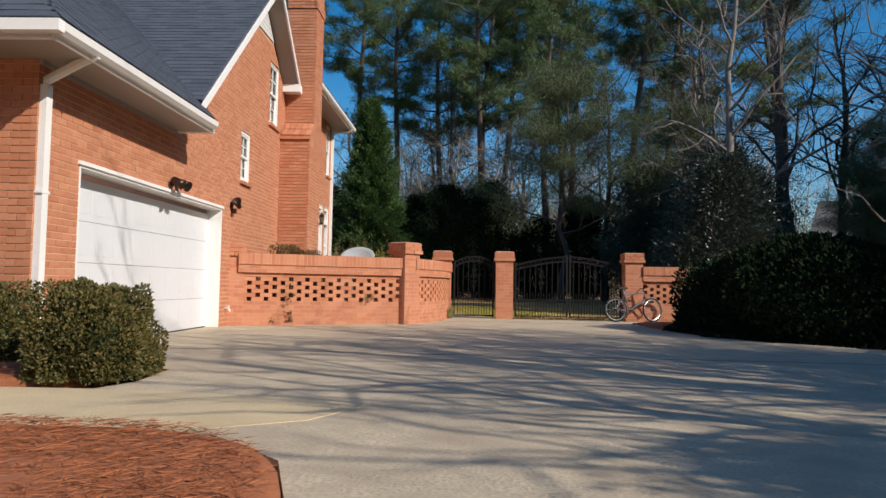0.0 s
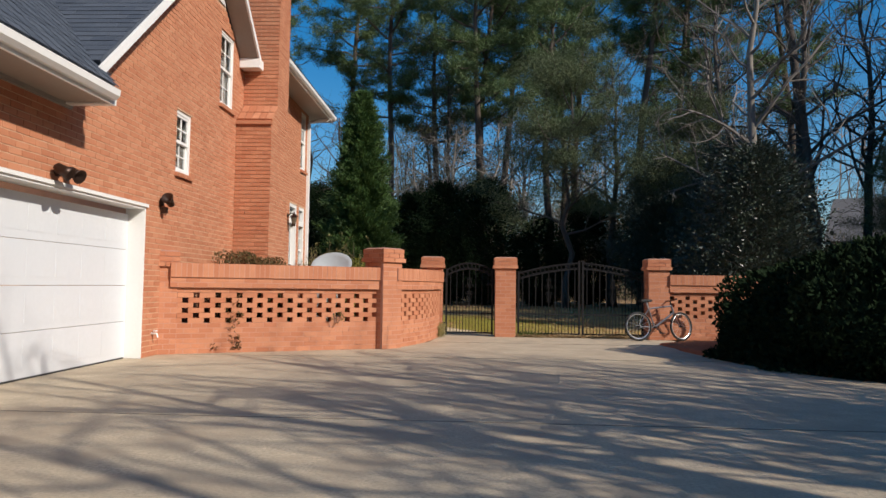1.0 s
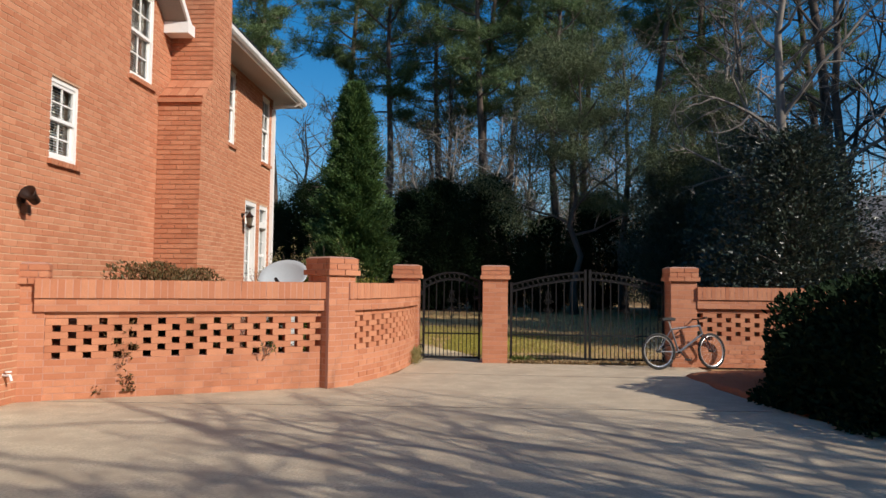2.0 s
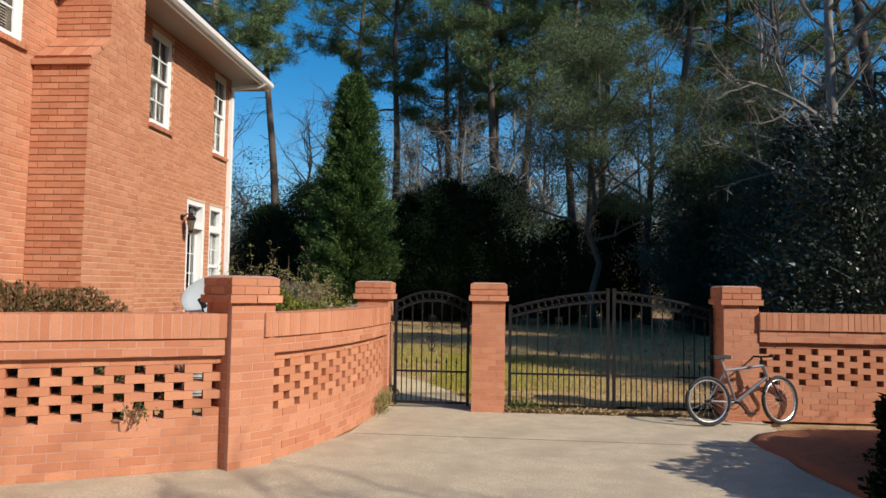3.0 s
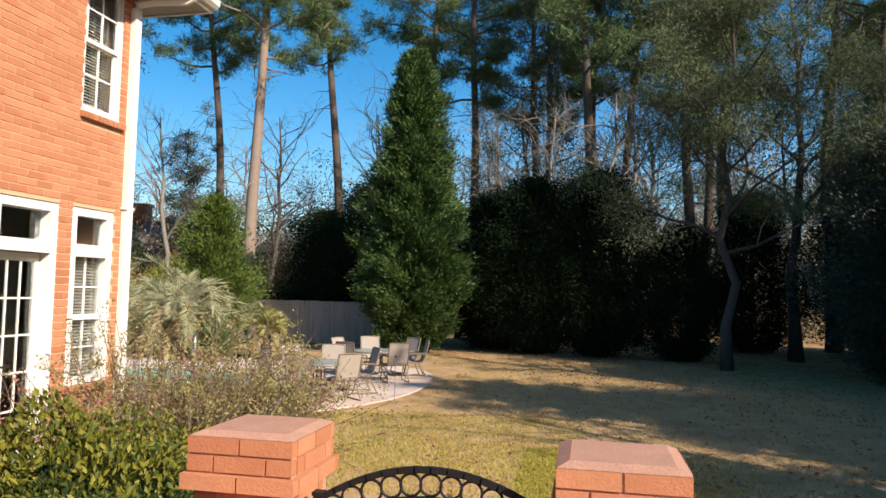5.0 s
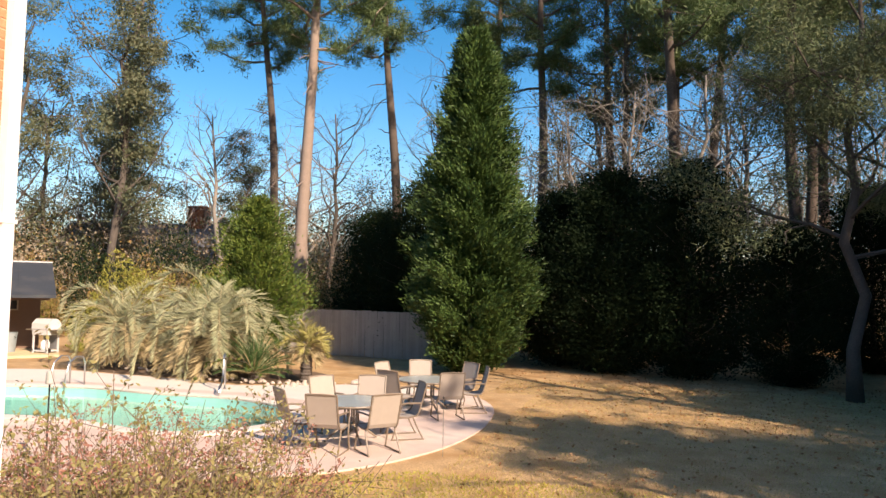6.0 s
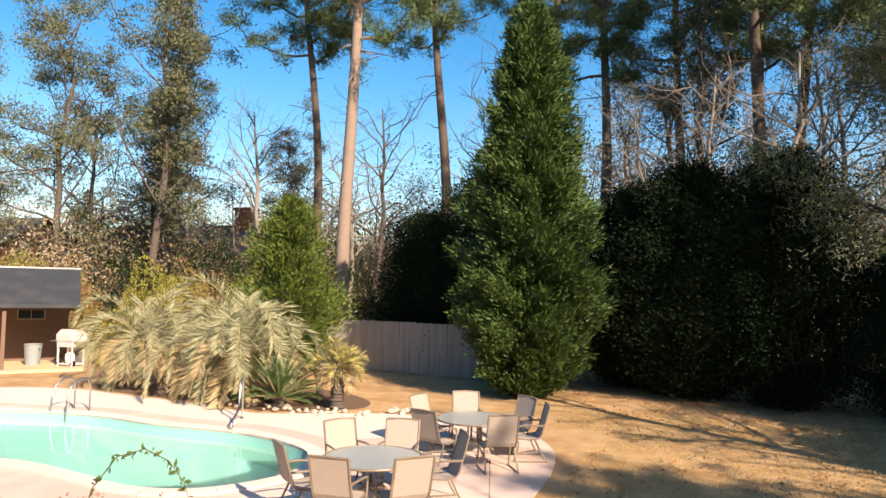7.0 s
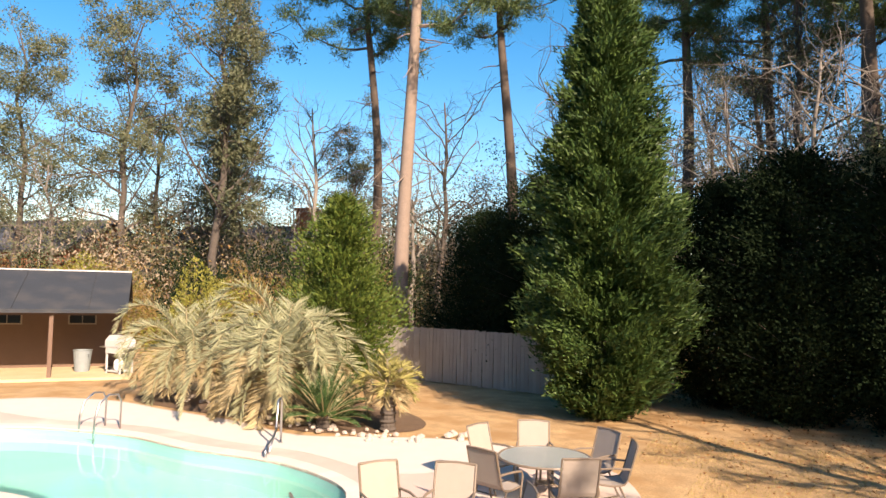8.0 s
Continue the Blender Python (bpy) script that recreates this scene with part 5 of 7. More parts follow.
# pale broad margin on the far side of the pool
far_side = [(-6.0, 36.62), (-8.2, 36.6), (-9.9, 35.8), (-11.4, 35.1), (-13.5, 35.5), (-16, 35.6), (-18.3, 35.7), (-20.4, 34.5), (-20.0, 33.4), (-17.4, 33.3), (-14.6, 34.0), (-12.3, 33.9), (-10.1, 34.0), (-8.0, 33.6), (-7.0, 34.6)]
part("pale_margin", filled(smooth_loop(far_side, 4), [], None, 0.004), coping_m, deck, "bleached concrete margin")
pool = thing("swimming_pool", (cx, cy, 0), "free-form swimming pool with pale turquoise water", "pool", kind="structure")
g = Geo()
for i in range(n):
    j = (i + 1) % n
    g.add([(*POOL[i], -0.03), (*POOL[j], -0.03), (cx + (POOL[j][0] - cx) * 0.9, cy + (POOL[j][1] - cy) * 0.9, -1.3), (cx + (POOL[i][0] - cx) * 0.9, cy + (POOL[i][1] - cy) * 0.9, -1.3)], [(0, 1, 2, 3)])
g.add([(cx + (x - cx) * 0.9, cy + (y - cy) * 0.9, -1.3) for x, y in POOL], [tuple(range(n))])
part("basin", g, plaster_m, pool)
water_m = mat("water", (0.72, 0.95, 0.90), 0.04, 0.0, 2, 9, 0.12)
wp = water_m.node_tree.nodes["Principled BSDF"]
wp.inputs["Transmission Weight"].default_value = 1.0
wp.inputs["IOR"].default_value = 1.33
surface = part("water_surface", filled(POOL, [], None, -0.14), water_m, pool, "clear rippled water")
surface.visible_shadow = False
chrome_m = mat("steel", (0.60, 0.60, 0.60), 0.3, 0.05, 8, 40, 0.0, metal=1.0)


def hoop(name, base, heading, label, drop=0.0):
    """A bent steel rail that stands on the deck and reaches over the water."""
    a = radians(heading)
    u = Vector((math.cos(a), math.sin(a), 0))
    o = Vector(base)
    return Geo().tube([o, o + Vector((0, 0, 0.62)), o + u * 0.08 + Vector((0, 0, 0.76)), o + u * 0.3 + Vector((0, 0, 0.78)), o + u * 0.52 + Vector((0, 0, 0.62)), o + u * 0.62 + Vector((0, 0, 0.3)), o + u * 0.64 + Vector((0, 0, -0.5))], 0.022, 8)


lad = thing("pool_ladder", (-15.2, 33.45, 0), "bent steel pool ladder on the far rim", "pool ladder")
for dx in (0, 0.5):
    part("rail", hoop("rail", (-15.45 + dx, 33.55, 0), -92, ""), chrome_m, lad, smooth=True)
for z in (-0.2, -0.45):
    part("tread", Geo().box((-15.2, 32.92, z), (0.5, 0.09, 0.03)), chrome_m, lad)
hr = thing("pool_handrail", (-11.1, 34.4, 0), "tall bent steel handrail at the pool steps", "handrail")
part("rail", Geo().tube([(-11.1, 34.4, 0), (-11.1, 34.4, 0.84), (-11.07, 34.34, 0.93), (-11.0, 34.22, 0.95), (-10.94, 34.1, 0.90), (-10.92, 34.06, 0.80), (-10.9, 34.02, 0.38), (-10.78, 33.8, 0.26), (-10.5, 33.3, 0.22), (-10.44, 33.2, 0.14), (-10.44, 33.2, 0.0)], 0.024, 8), chrome_m, hr, smooth=True)
part("brace", Geo().tube([(-10.9, 34.02, 0.40), (-10.62, 33.5, 0.04)], 0.018, 8), chrome_m, hr, smooth=True)
for p in ((-11.1, 34.4, 0), (-10.44, 33.2, 0.0)):
    part("base_flange", Geo().lathe([(0.05, 0.0), (0.05, 0.012), (0.03, 0.02)], p, 12), chrome_m, hr)

# ---- terrace furniture ----
frame_m = mat("brown_aluminium", (0.20, 0.155, 0.115), 0.45, 0.1, 10, 60, 0.05)
sling_m = mat("sling_fabric", (0.36, 0.31, 0.265), 0.8, 0.08, 6, 160, 0.2)
top_m = mat("frosted_glass", (0.62, 0.68, 0.65), 0.35, 0.05, 4, 60, 0.05, spec=0.5)
top_m.node_tree.nodes["Principled BSDF"].inputs["Transmission Weight"].default_value = 0.6


def sling_chair():
    """Built round the origin, facing +y."""
    t = thing("terrace_chair", (0, 0, 0), "tan sling terrace chair with a brown metal frame", "chair", "chairs round the terrace tables")
    W2 = 0.27
    g = Geo()
    prof = [(-0.36, 1.0), (-0.30, 0.78), (-0.22, 0.5), (-0.17, 0.43), (0.0, 0.40), (0.2, 0.42), (0.26, 0.44)]
    for (y0, z0), (y1, z1) in zip(prof[:4], prof[1:4]):
        g.add([(-W2 + 0.02, y0, z0), (W2 - 0.02, y0, z0), (W2 - 0.02, y1, z1), (-W2 + 0.02, y1, z1)], [(0, 1, 2, 3)])
        g.add([(-W2 + 0.02, y0 - 0.008, z0), (W2 - 0.02, y0 - 0.008, z0), (W2 - 0.02, y1 - 0.008, z1), (-W2 + 0.02, y1 - 0.008, z1)], [(3, 2, 1, 0)])
    part("backrest", g, sling_m, t)
    g = Geo()
    for (y0, z0), (y1, z1) in zip(prof[3:], prof[4:]):
        g.add([(-W2 + 0.02, y0, z0), (W2 - 0.02, y0, z0), (W2 - 0.02, y1, z1), (-W2 + 0.02, y1, z1)], [(0, 1, 2, 3)])
        g.add([(-W2 + 0.02, y0, z0 - 0.008), (W2 - 0.02, y0, z0 - 0.008), (W2 - 0.02, y1, z1 - 0.008), (-W2 + 0.02, y1, z1 - 0.008)], [(3, 2, 1, 0)])
    part("seat", g, sling_m, t)
    for s in (-1, 1):
        part("side_rail", Geo().tube([(s * W2, y, z) for y, z in prof], 0.016, 6), frame_m, t)
        part("armrest", Geo().tube([(s * W2, -0.27, 0.66), (s * (W2 + 0.03), 0.0, 0.67), (s * (W2 + 0.03), 0.2, 0.65), (s * (W2 + 0.02), 0.25, 0.58)], 0.018, 6), frame_m, t)
        part("leg", Geo().tube([(s * (W2 + 0.02), 0.25, 0.58), (s * (W2 + 0.02), 0.2, 0.3), (s * (W2 + 0.02), 0.28, 0.015)], 0.016, 6), frame_m, t)
        part("leg", Geo().tube([(s * W2, -0.1, 0.42), (s * (W2 + 0.01), -0.2, 0.2), (s * (W2 + 0.02), -0.3, 0.015)], 0.016, 6), frame_m, t)
        part("runner", Geo().tube([(s * (W2 + 0.02), -0.32, 0.014), (s * (W2 + 0.02), 0.3, 0.014)], 0.014, 6), frame_m, t)
    part("top_rail", Geo().tube([(-W2, -0.36, 1.0), (0, -0.375, 1.01), (W2, -0.36, 1.0)], 0.017, 6), frame_m, t)
    part("cross_bar", Geo().tube([(-W2, 0.26, 0.435), (W2, 0.26, 0.435)], 0.014, 6), frame_m, t)
    return t


def terrace_table(at, sides, rad):
    t = thing("terrace_table", (*at, 0), "terrace table with a frosted glass top and brown metal legs", "table", "terrace tables")
    part("tabletop", Geo().lathe([(0.0, 0.70), (rad - 0.03, 0.70), (rad - 0.03, 0.712), (0.0, 0.712)], (*at, 0), sides), top_m, t)
    part("rim", Geo().tube([(at[0] + rad * math.cos(k), at[1] + rad * math.sin(k), 0.70) for k in (i * 2 * math.pi / sides for i in range(sides))], 0.02, 6, closed=True), frame_m, t)
    for i in range(4):
        a = math.pi / 4 + i * math.pi / 2
        part("leg", Geo().tube([(at[0] + 0.12 * math.cos(a), at[1] + 0.12 * math.sin(a), 0.69), (at[0] + 0.14 * math.cos(a), at[1] + 0.14 * math.sin(a), 0.3), (at[0] + 0.5 * math.cos(a), at[1] + 0.5 * math.sin(a), 0.02)], 0.02, 6), frame_m, t)
    part("hub", Geo().lathe([(0.14, 0.3), (0.14, 0.32)], (*at, 0), 12), frame_m, t)


TABLES = [((-5.35, 29.95), 1.0, [-90, -36, 140, 97, -137, 36]), ((-5.05, 33.45), 1.0, [116, 61, -49, -112, 163, 14])]
first_chair = None
for at, r, angles in TABLES:
    terrace_table(at, 24, 0.72)
    for k, deg in enumerate(angles):
        a = radians(deg + rng.uniform(-3, 3))
        m = pose(at[0] + r * math.cos(a), at[1] + r * math.sin(a), 0.0, 0, 0, deg + 90 + rng.uniform(-8, 8))
        if first_chair is None:
            first_chair = sling_chair()
            first_chair.matrix_basis = m
        else:
            copy_thing(first_chair, m)

# ---- palms and bed behind the pool ----
palm_m = leaf_mat("palm_leaflets", (0.30, 0.33, 0.20), (0.50, 0.47, 0.29), 0.75, glow=0.2)
palmdry_m = leaf_mat("dry_palm_leaflets", (0.48, 0.39, 0.23), (0.38, 0.31, 0.16), 0.7, glow=0.2)
yellowpalm_m = leaf_mat("yellow_palm_leaflets", (0.30, 0.29, 0.09), (0.44, 0.38, 0.15), 0.8, glow=0.2)
sago_m = leaf_mat("sago_leaflets", (0.045, 0.10, 0.03), (0.07, 0.13, 0.035), 0.7, glow=0.15)


def fronds(count, length, rise, arch, leaf, leafw, pairs=46, droopy=0.15, low=-0.1, top=1.35):
    """Arching feather leaves round a crown at the origin, leaflets in two even ranks: a Geo of stalks and an array of leaflets."""
    g, cs, ds, ls = Geo(), [], [], []
    for i in range(count):
        a = i * 2.399 + rng.uniform(-0.25, 0.25)
        k = i / count
        el = low + (top - low) * k + rng.uniform(-0.15, 0.15)
        ln = length * rng.uniform(0.75, 1.15)
        d = Vector((math.cos(a) * math.cos(el), math.sin(a) * math.cos(el), math.sin(el)))
        p, pts = Vector((0, 0, rise)), []
        steps = 14
        bow = arch * rng.uniform(0.8, 1.25)
        for s in range(steps + 1):
            pts.append(p.copy())
            p = p + d * (ln / steps)
            d = (d + Vector((0, 0, -bow * (0.15 + 2.2 * (s / steps) ** 1.5) * 10 / steps))).normalized()
        g.tube(pts, [0.022 * (1 - 0.85 * s / steps) for s in range(steps + 1)], 4)
        t = np.repeat(np.linspace(0.14, 0.995, pairs), 2)
        j = np.minimum((t * steps).astype(int), steps - 1)
        P = np.array([list(v) for v in pts])
        base = P[j] + (P[j + 1] - P[j]) * (t * steps - j)[:, None]
        fwd = P[j + 1] - P[j]
        fwd /= np.linalg.norm(fwd, axis=1)[:, None]
        side = np.cross(np.array([math.cos(a), math.sin(a), 0.0]), np.array([0, 0, 1.0]))[None] * np.tile([1.0, -1.0], pairs)[:, None]
        up = np.cross(side, fwd) * np.tile([1.0, -1.0], pairs)[:, None]
        cs.append(base)
        ds.append(side * 0.62 + fwd * 0.62 + up * 0.42 + np.array([0, 0, -droopy]) + rng.normal(size=base.shape) * 0.055)
        ls.append(leaf * (0.45 + 0.62 * np.sin(np.pi * np.clip(t * 0.92 + 0.06, 0, 1)))[:, None])
    c, d = np.concatenate(cs), np.concatenate(ds)
    d /= np.linalg.norm(d, axis=1)[:, None]
    return g, leaf_cards(c, np.concatenate(ls), leafw, d, 0.02)


def palm(name, at, trunk_h, count, length, label, m, leaf=0.42, leafw=0.022, arch=0.13, pairs=60, dry=0):
    t = thing(name, at, label, "palm")
    off = Matrix.Translation(at)
    g = Geo()
    rings = int(trunk_h / 0.09) + 2
    prof = []
    for i in range(rings):
        z = -0.05 + i * 0.09
        prof += [(0.20 if i % 2 else 0.17, z), (0.16, z + 0.05)]
    g.lathe(prof, at, 12)
    part("trunk", g, bark_m, t)
    s, l = fronds(count, length, trunk_h, arch, leaf, leafw, pairs, low=0.1)
    s.v = [tuple(Vector(v) + Vector(at)) for v in s.v]
    part("stalk_fan", s, palmdry_m, t)
    me = quads_mesh("fronds", l)
    me.transform(off)
    part("frond_crown", me, m, t)
    if dry:
        s, l = fronds(dry, length * 0.72, trunk_h - 0.1, 0.30, leaf, leafw, pairs, 0.3, -0.55, 0.5)
        keep = l[l[:, 0, 2] < trunk_h + 0.3]
        me = quads_mesh("dry_skirt", np.maximum(keep, np.array([-99, -99, 0.02])))
        me.transform(off)
        part("dry_skirt", me, palmdry_m, t, "dead straw-coloured hanging leaves")


palm("pindo_palm", (-13.0, 36.7, 0), 1.3, 28, 3.1, "large grey-green feather palm with arching leaves", palm_m, leaf=0.50, leafw=0.021, arch=0.56, pairs=125, dry=24)
palm("pindo_palm", (-17.0, 37.2, 0), 1.3, 23, 2.6, "smaller grey-green feather palm with dry hanging leaves", palm_m, leaf=0.46, leafw=0.020, arch=0.56, pairs=100, dry=20)
palm("pindo_palm", (-15.0, 38.6, 0), 1.5, 20, 2.4, "grey-green feather palm behind two others", palm_m, leaf=0.48, leafw=0.021, arch=0.5, pairs=90, dry=8)
palm("sago_palm", (-11.3, 36.1, 0), 0.2, 46, 1.4, "dark green sago palm among pale stones", sago_m, leaf=0.20, leafw=0.016, arch=0.06, pairs=50)
palm("palmetto", (-9.9, 36.65, 0), 1.05, 16, 0.72, "small yellowish palm with drooping dry leaves", yellowpalm_m, leaf=0.36, leafw=0.024, arch=0.2, pairs=34, dry=9)
stone_m = mat("pale_stone", (0.52, 0.45, 0.39), 0.9, 0.15, 6, 50, 0.4, pick="object", spread=0.6, tint=(0.42, 0.34, 0.28))
rocks = thing("rock_edging", (-10.5, 36.0, 0), "row of pale rough stones round the palm bed", "stones")
for i in range(110):
    t = i / 109
    x = -8.0 - 8.8 * t ** 1.5 + rng.normal() * 0.15
    y = 36.9 - 1.2 * math.sin(t * math.pi) * 0.6 + rng.normal() * 0.16 + (0.1 if i % 2 else 0.45) - 0.55 * (0.2 < t < 0.75)
    g = Geo()
    s = rng.uniform(0.03, 0.10)
    bm = bmesh.new()
    bmesh.ops.create_icosphere(bm, subdivisions=1, radius=s)
    g.add([(x + v.co.x * (1 + 0.3 * rng.normal() * 0.5), y + v.co.y * (1 + 0.3 * rng.normal() * 0.5), max(-0.02, 0.4 * s + v.co.z * 0.7)) for v in bm.verts], [tuple(v.index for v in f.verts) for f in bm.faces])
    bm.free()
    part("stone", g, stone_m, rocks)
bed_m = mat("mulch", (0.16, 0.10, 0.06), 0.95, 0.3, 5, 50, 0.6)
whole("mulch_bed", filled(smooth_loop([(-9.4, 37.2), (-10.1, 36.3), (-11.5, 35.6), (-13.5, 35.9), (-16, 36.0), (-18, 36.3), (-18.4, 38), (-16, 39.6), (-12, 39.4), (-10, 38.4)], 4), [], None, -0.018), bed_m, "mulched palm bed behind the pool", "bed", kind="structure")

# ---- board fence ----
board_m = mat("grey_fence_board", (0.40, 0.37, 0.325), 0.9, 0.2, 2, 40, 0.4, pick="object", spread=0.6, tint=(0.27, 0.245, 0.21))
fa, fb = Vector((-18.6, 45.0, 0)), Vector((-8.0, 43.9, 0))
fd = (fb - fa).normalized()
fh = math.degrees(math.atan2(fd.y, fd.x))
fence = thing("fence", fa, "weathered grey board fence behind the lawn", "fence", kind="structure")
nb = int((fb - fa).length / 0.142)
bmesh_board = Geo().box((0, 0, 0), (0.134, 0.02, 1.85)).mesh("board")
bmesh_board.materials.append(board_m)
for i in range(nb):
    p = fa + fd * (i * 0.142 + 0.07)
    b = new("board", bmesh_board)
    b.parent = fence
    b.matrix_parent_inverse = Matrix.Translation(-fa)
    b.matrix_basis = pose(p.x + rng.normal() * 0.004, p.y + rng.normal() * 0.004, 0.92 + rng.normal() * 0.012, 0, rng.normal() * 0.4, fh)
for z in (0.4, 1.5):
    c = (fa + fb) / 2
    part("rail", Geo().box((c.x - fd.y * -0.04, c.y + fd.x * 0.04 + 0.0, z), ((fb - fa).length, 0.04, 0.09), fh), board_m, fence)
for i in range(6):
    p = fa + fd * (i * (fb - fa).length / 5)
    part("post", Geo().box((p.x - fd.y * 0.09, p.y + fd.x * 0.09, 0.9), (0.09, 0.09, 1.8), fh), board_m, fence)

# ---- pool house, grill, bin ----
ph = thing("pool_house", (-23, 38.5, 0), "low tan pool house with a dark roof and open porch", "pool house")
HOUSE_TURN = Matrix.Translation((-21.8, 39.0, 0)) @ Matrix.Rotation(radians(50), 4, "Z")


def turned(g):
    g.v = [tuple(HOUSE_TURN @ Vector(v)) for v in g.v]
    return g


# Brown wall tone taken darker; part of it is the porch's shade.
tan_m = mat("shade_dark_siding", (0.17, 0.105, 0.075), 0.8, 0.12, 3, 40, 0.15)
darkroof_m = mat("dark_metal_roof", (0.032, 0.039, 0.048), 0.8, 0.2, 1.2, 30, 0.15, stain=(0.05, 0.052, 0.055), stain_scale=1.4)
part("wall", turned(Geo().slab((-12, 3.0, 0), (-0.35, 3.2, 3.35)).slab((-12, 3.2, 0), (-11.8, 5, 2.5)).slab((-0.55, 3.2, 0), (-0.35, 5, 2.5)).slab((-12, 5, 0), (-0.35, 5.2, 2.5))), tan_m, ph)
part("roof", turned(Geo().prism([(0, -0.2, 2.28), (0, 3.1, 3.58), (0, 5.5, 2.4), (0, 5.5, 2.3), (0, 3.1, 3.46), (0, -0.2, 2.16)], (-12.5, 0, 0))), darkroof_m, ph, "dark stained roof")
part("porch_slab", turned(Geo().slab((-12, -0.3, -0.05), (0.2, 3.0, 0.06))), walk_m, ph)
part("beam", turned(Geo().slab((-12, -0.02, 2.08), (-0.2, 0.1, 2.22))), tan_m, ph)
for x in (-2.26, -5.2, -8.4):
    part("post", turned(Geo().slab((x - 0.06, -0.01, 0.06), (x + 0.06, 0.09, 2.08))), tan_m, ph)
for x in (-1.6, -4.0, -5.4):
    w = part("window", turned(Geo().slab((x - 0.42, 2.975, 1.65), (x + 0.42, 2.985, 2.0))), dark_glass_m, ph)
    part("window_frame", turned(Geo().slab((x - 0.47, 2.96, 1.6), (x - 0.42, 2.998, 2.05)).slab((x + 0.42, 2.96, 1.6), (x + 0.47, 2.998, 2.05)).slab((x - 0.42, 2.96, 2.0), (x + 0.42, 2.998, 2.05)).slab((x - 0.42, 2.96, 1.6), (x + 0.42, 2.998, 1.65)).slab((x - 0.012, 2.962, 1.65), (x + 0.012, 2.99, 2.0))), soffit_m, w)
part("ridge_cap", turned(Geo().slab((-12.5, 3.0, 3.555), (0, 3.2, 3.605))), mat("pale_ridge", (0.5, 0.5, 0.5), 0.6), ph, "pale metal ridge cap")
for x in (-1.2, -3.4, -5.6, -7.8, -10.0):
    part("roof_seam", turned(Geo().prism([(x - 0.012, -0.2, 2.285), (x - 0.012, 3.0, 3.54), (x - 0.012, 3.0, 3.565), (x - 0.012, -0.2, 2.31)], (0.024, 0, 0))), darkroof_m, ph)
silver_grey_m = mat("silver_enamel", (0.52, 0.52, 0.52), 0.45, 0.05, 4, 40, 0.05)
gr = thing("grill", (-22.55, 39.35, 0.06), "silver gas grill on a cart on the porch", "grill")
gx, gy = -22.55, 39.35
part("firebox", Geo().slab((gx - 0.31, gy - 0.23, 0.62), (gx + 0.31, gy + 0.23, 0.80)), silver_grey_m, gr)
part("back_panel", Geo().slab((gx - 0.27, gy + 0.19, 0.16), (gx + 0.27, gy + 0.21, 0.62)), mat("grill_cart", (0.16, 0.16, 0.16), 0.5), gr)
part("bottom_shelf", Geo().slab((gx - 0.29, gy - 0.21, 0.10), (gx + 0.29, gy + 0.21, 0.14)), silver_grey_m, gr)
for sx in (-1, 1):
    for sy in (-1, 1):
        part("leg", Geo().slab((gx + sx * 0.28 - 0.022, gy + sy * 0.20 - 0.022, 0.06), (gx + sx * 0.28 + 0.022, gy + sy * 0.20 + 0.022, 0.62)), silver_grey_m, gr)
part("hood", Geo().prism([(gx - 0.33, gy - 0.25, 0.8), (gx - 0.33, gy + 0.25, 0.8), (gx - 0.33, gy + 0.25, 0.98), (gx - 0.33, gy + 0.08, 1.12), (gx - 0.33, gy - 0.1, 1.12), (gx - 0.33, gy - 0.24, 0.98)], (0.66, 0, 0)), silver_grey_m, gr, "pale silver hood")
part("shelf", Geo().slab((gx - 0.62, gy - 0.2, 0.76), (gx - 0.34, gy + 0.2, 0.79)).slab((gx + 0.34, gy - 0.2, 0.76), (gx + 0.62, gy + 0.2, 0.79)), chrome_m, gr)
part("gas_bottle", Geo().lathe([(0.08, 0.14), (0.13, 0.18), (0.13, 0.38), (0.08, 0.44), (0.03, 0.46)], (gx + 0.02, gy - 0.04, 0.0), 14), white_m, gr, smooth=True)
for s in (-1, 1):
    part("wheel", Geo().lathe([(0.08, -0.02), (0.08, 0.02)], (gx + s * 0.28, gy - 0.15, 0.14), 12, Matrix.Rotation(radians(90), 4, "Y")), iron_m, gr)
gr.scale = (1.22, 1.22, 1.22)
bn = thing("bin", (-23.9, 38.9, 0.06), "grey plastic bin on the porch", "bin")
part("body", Geo().lathe([(0.24, 0), (0.30, 0.72), (0.32, 0.74), (0.29, 0.74), (0.23, 0.05)], (-23.9, 38.9, 0.06), 18), mat("grey_plastic", (0.25, 0.29, 0.30), 0.6), bn)
part("handle", Geo().tube([(-23.6, 38.9, 0.66), (-23.54, 38.9, 0.62), (-23.6, 38.9, 0.58)], 0.012), iron_m, bn)

# ---- behind the garden wall ----
g = Geo()
path_pts = smooth_loop([(-0.62, 18.32), (0.40, 18.32), (0.32, 18.8), (0.10, 19.5), (-0.45, 20.6), (-1.5, 21.8), (-3.0, 23.2), (-5.2, 25.8), (-7.2, 26.6), (-6.0, 24.8), (-4.3, 22.9), (-2.4, 21.5), (-1.15, 20.5), (-0.72, 19.4)], 5)
whole("path", filled(path_pts, [], -0.1, -0.006), walk_m, "curved concrete path from the single gate to the pool", "path", kind="structure")
yellowed_m = leaf_mat("yellowed_leaves", (0.045, 0.085, 0.022), (0.34, 0.30, 0.035), 0.75)
shrub("azalea_shrub", (-2.4, 18.95, 0.0), 1.1, 0.9, 1.34, "leafy green shrub with yellowed top leaves by the wall", yellowed_m, 27000, 0.055, 0.027, boxy=2.6, bumps=0.42)
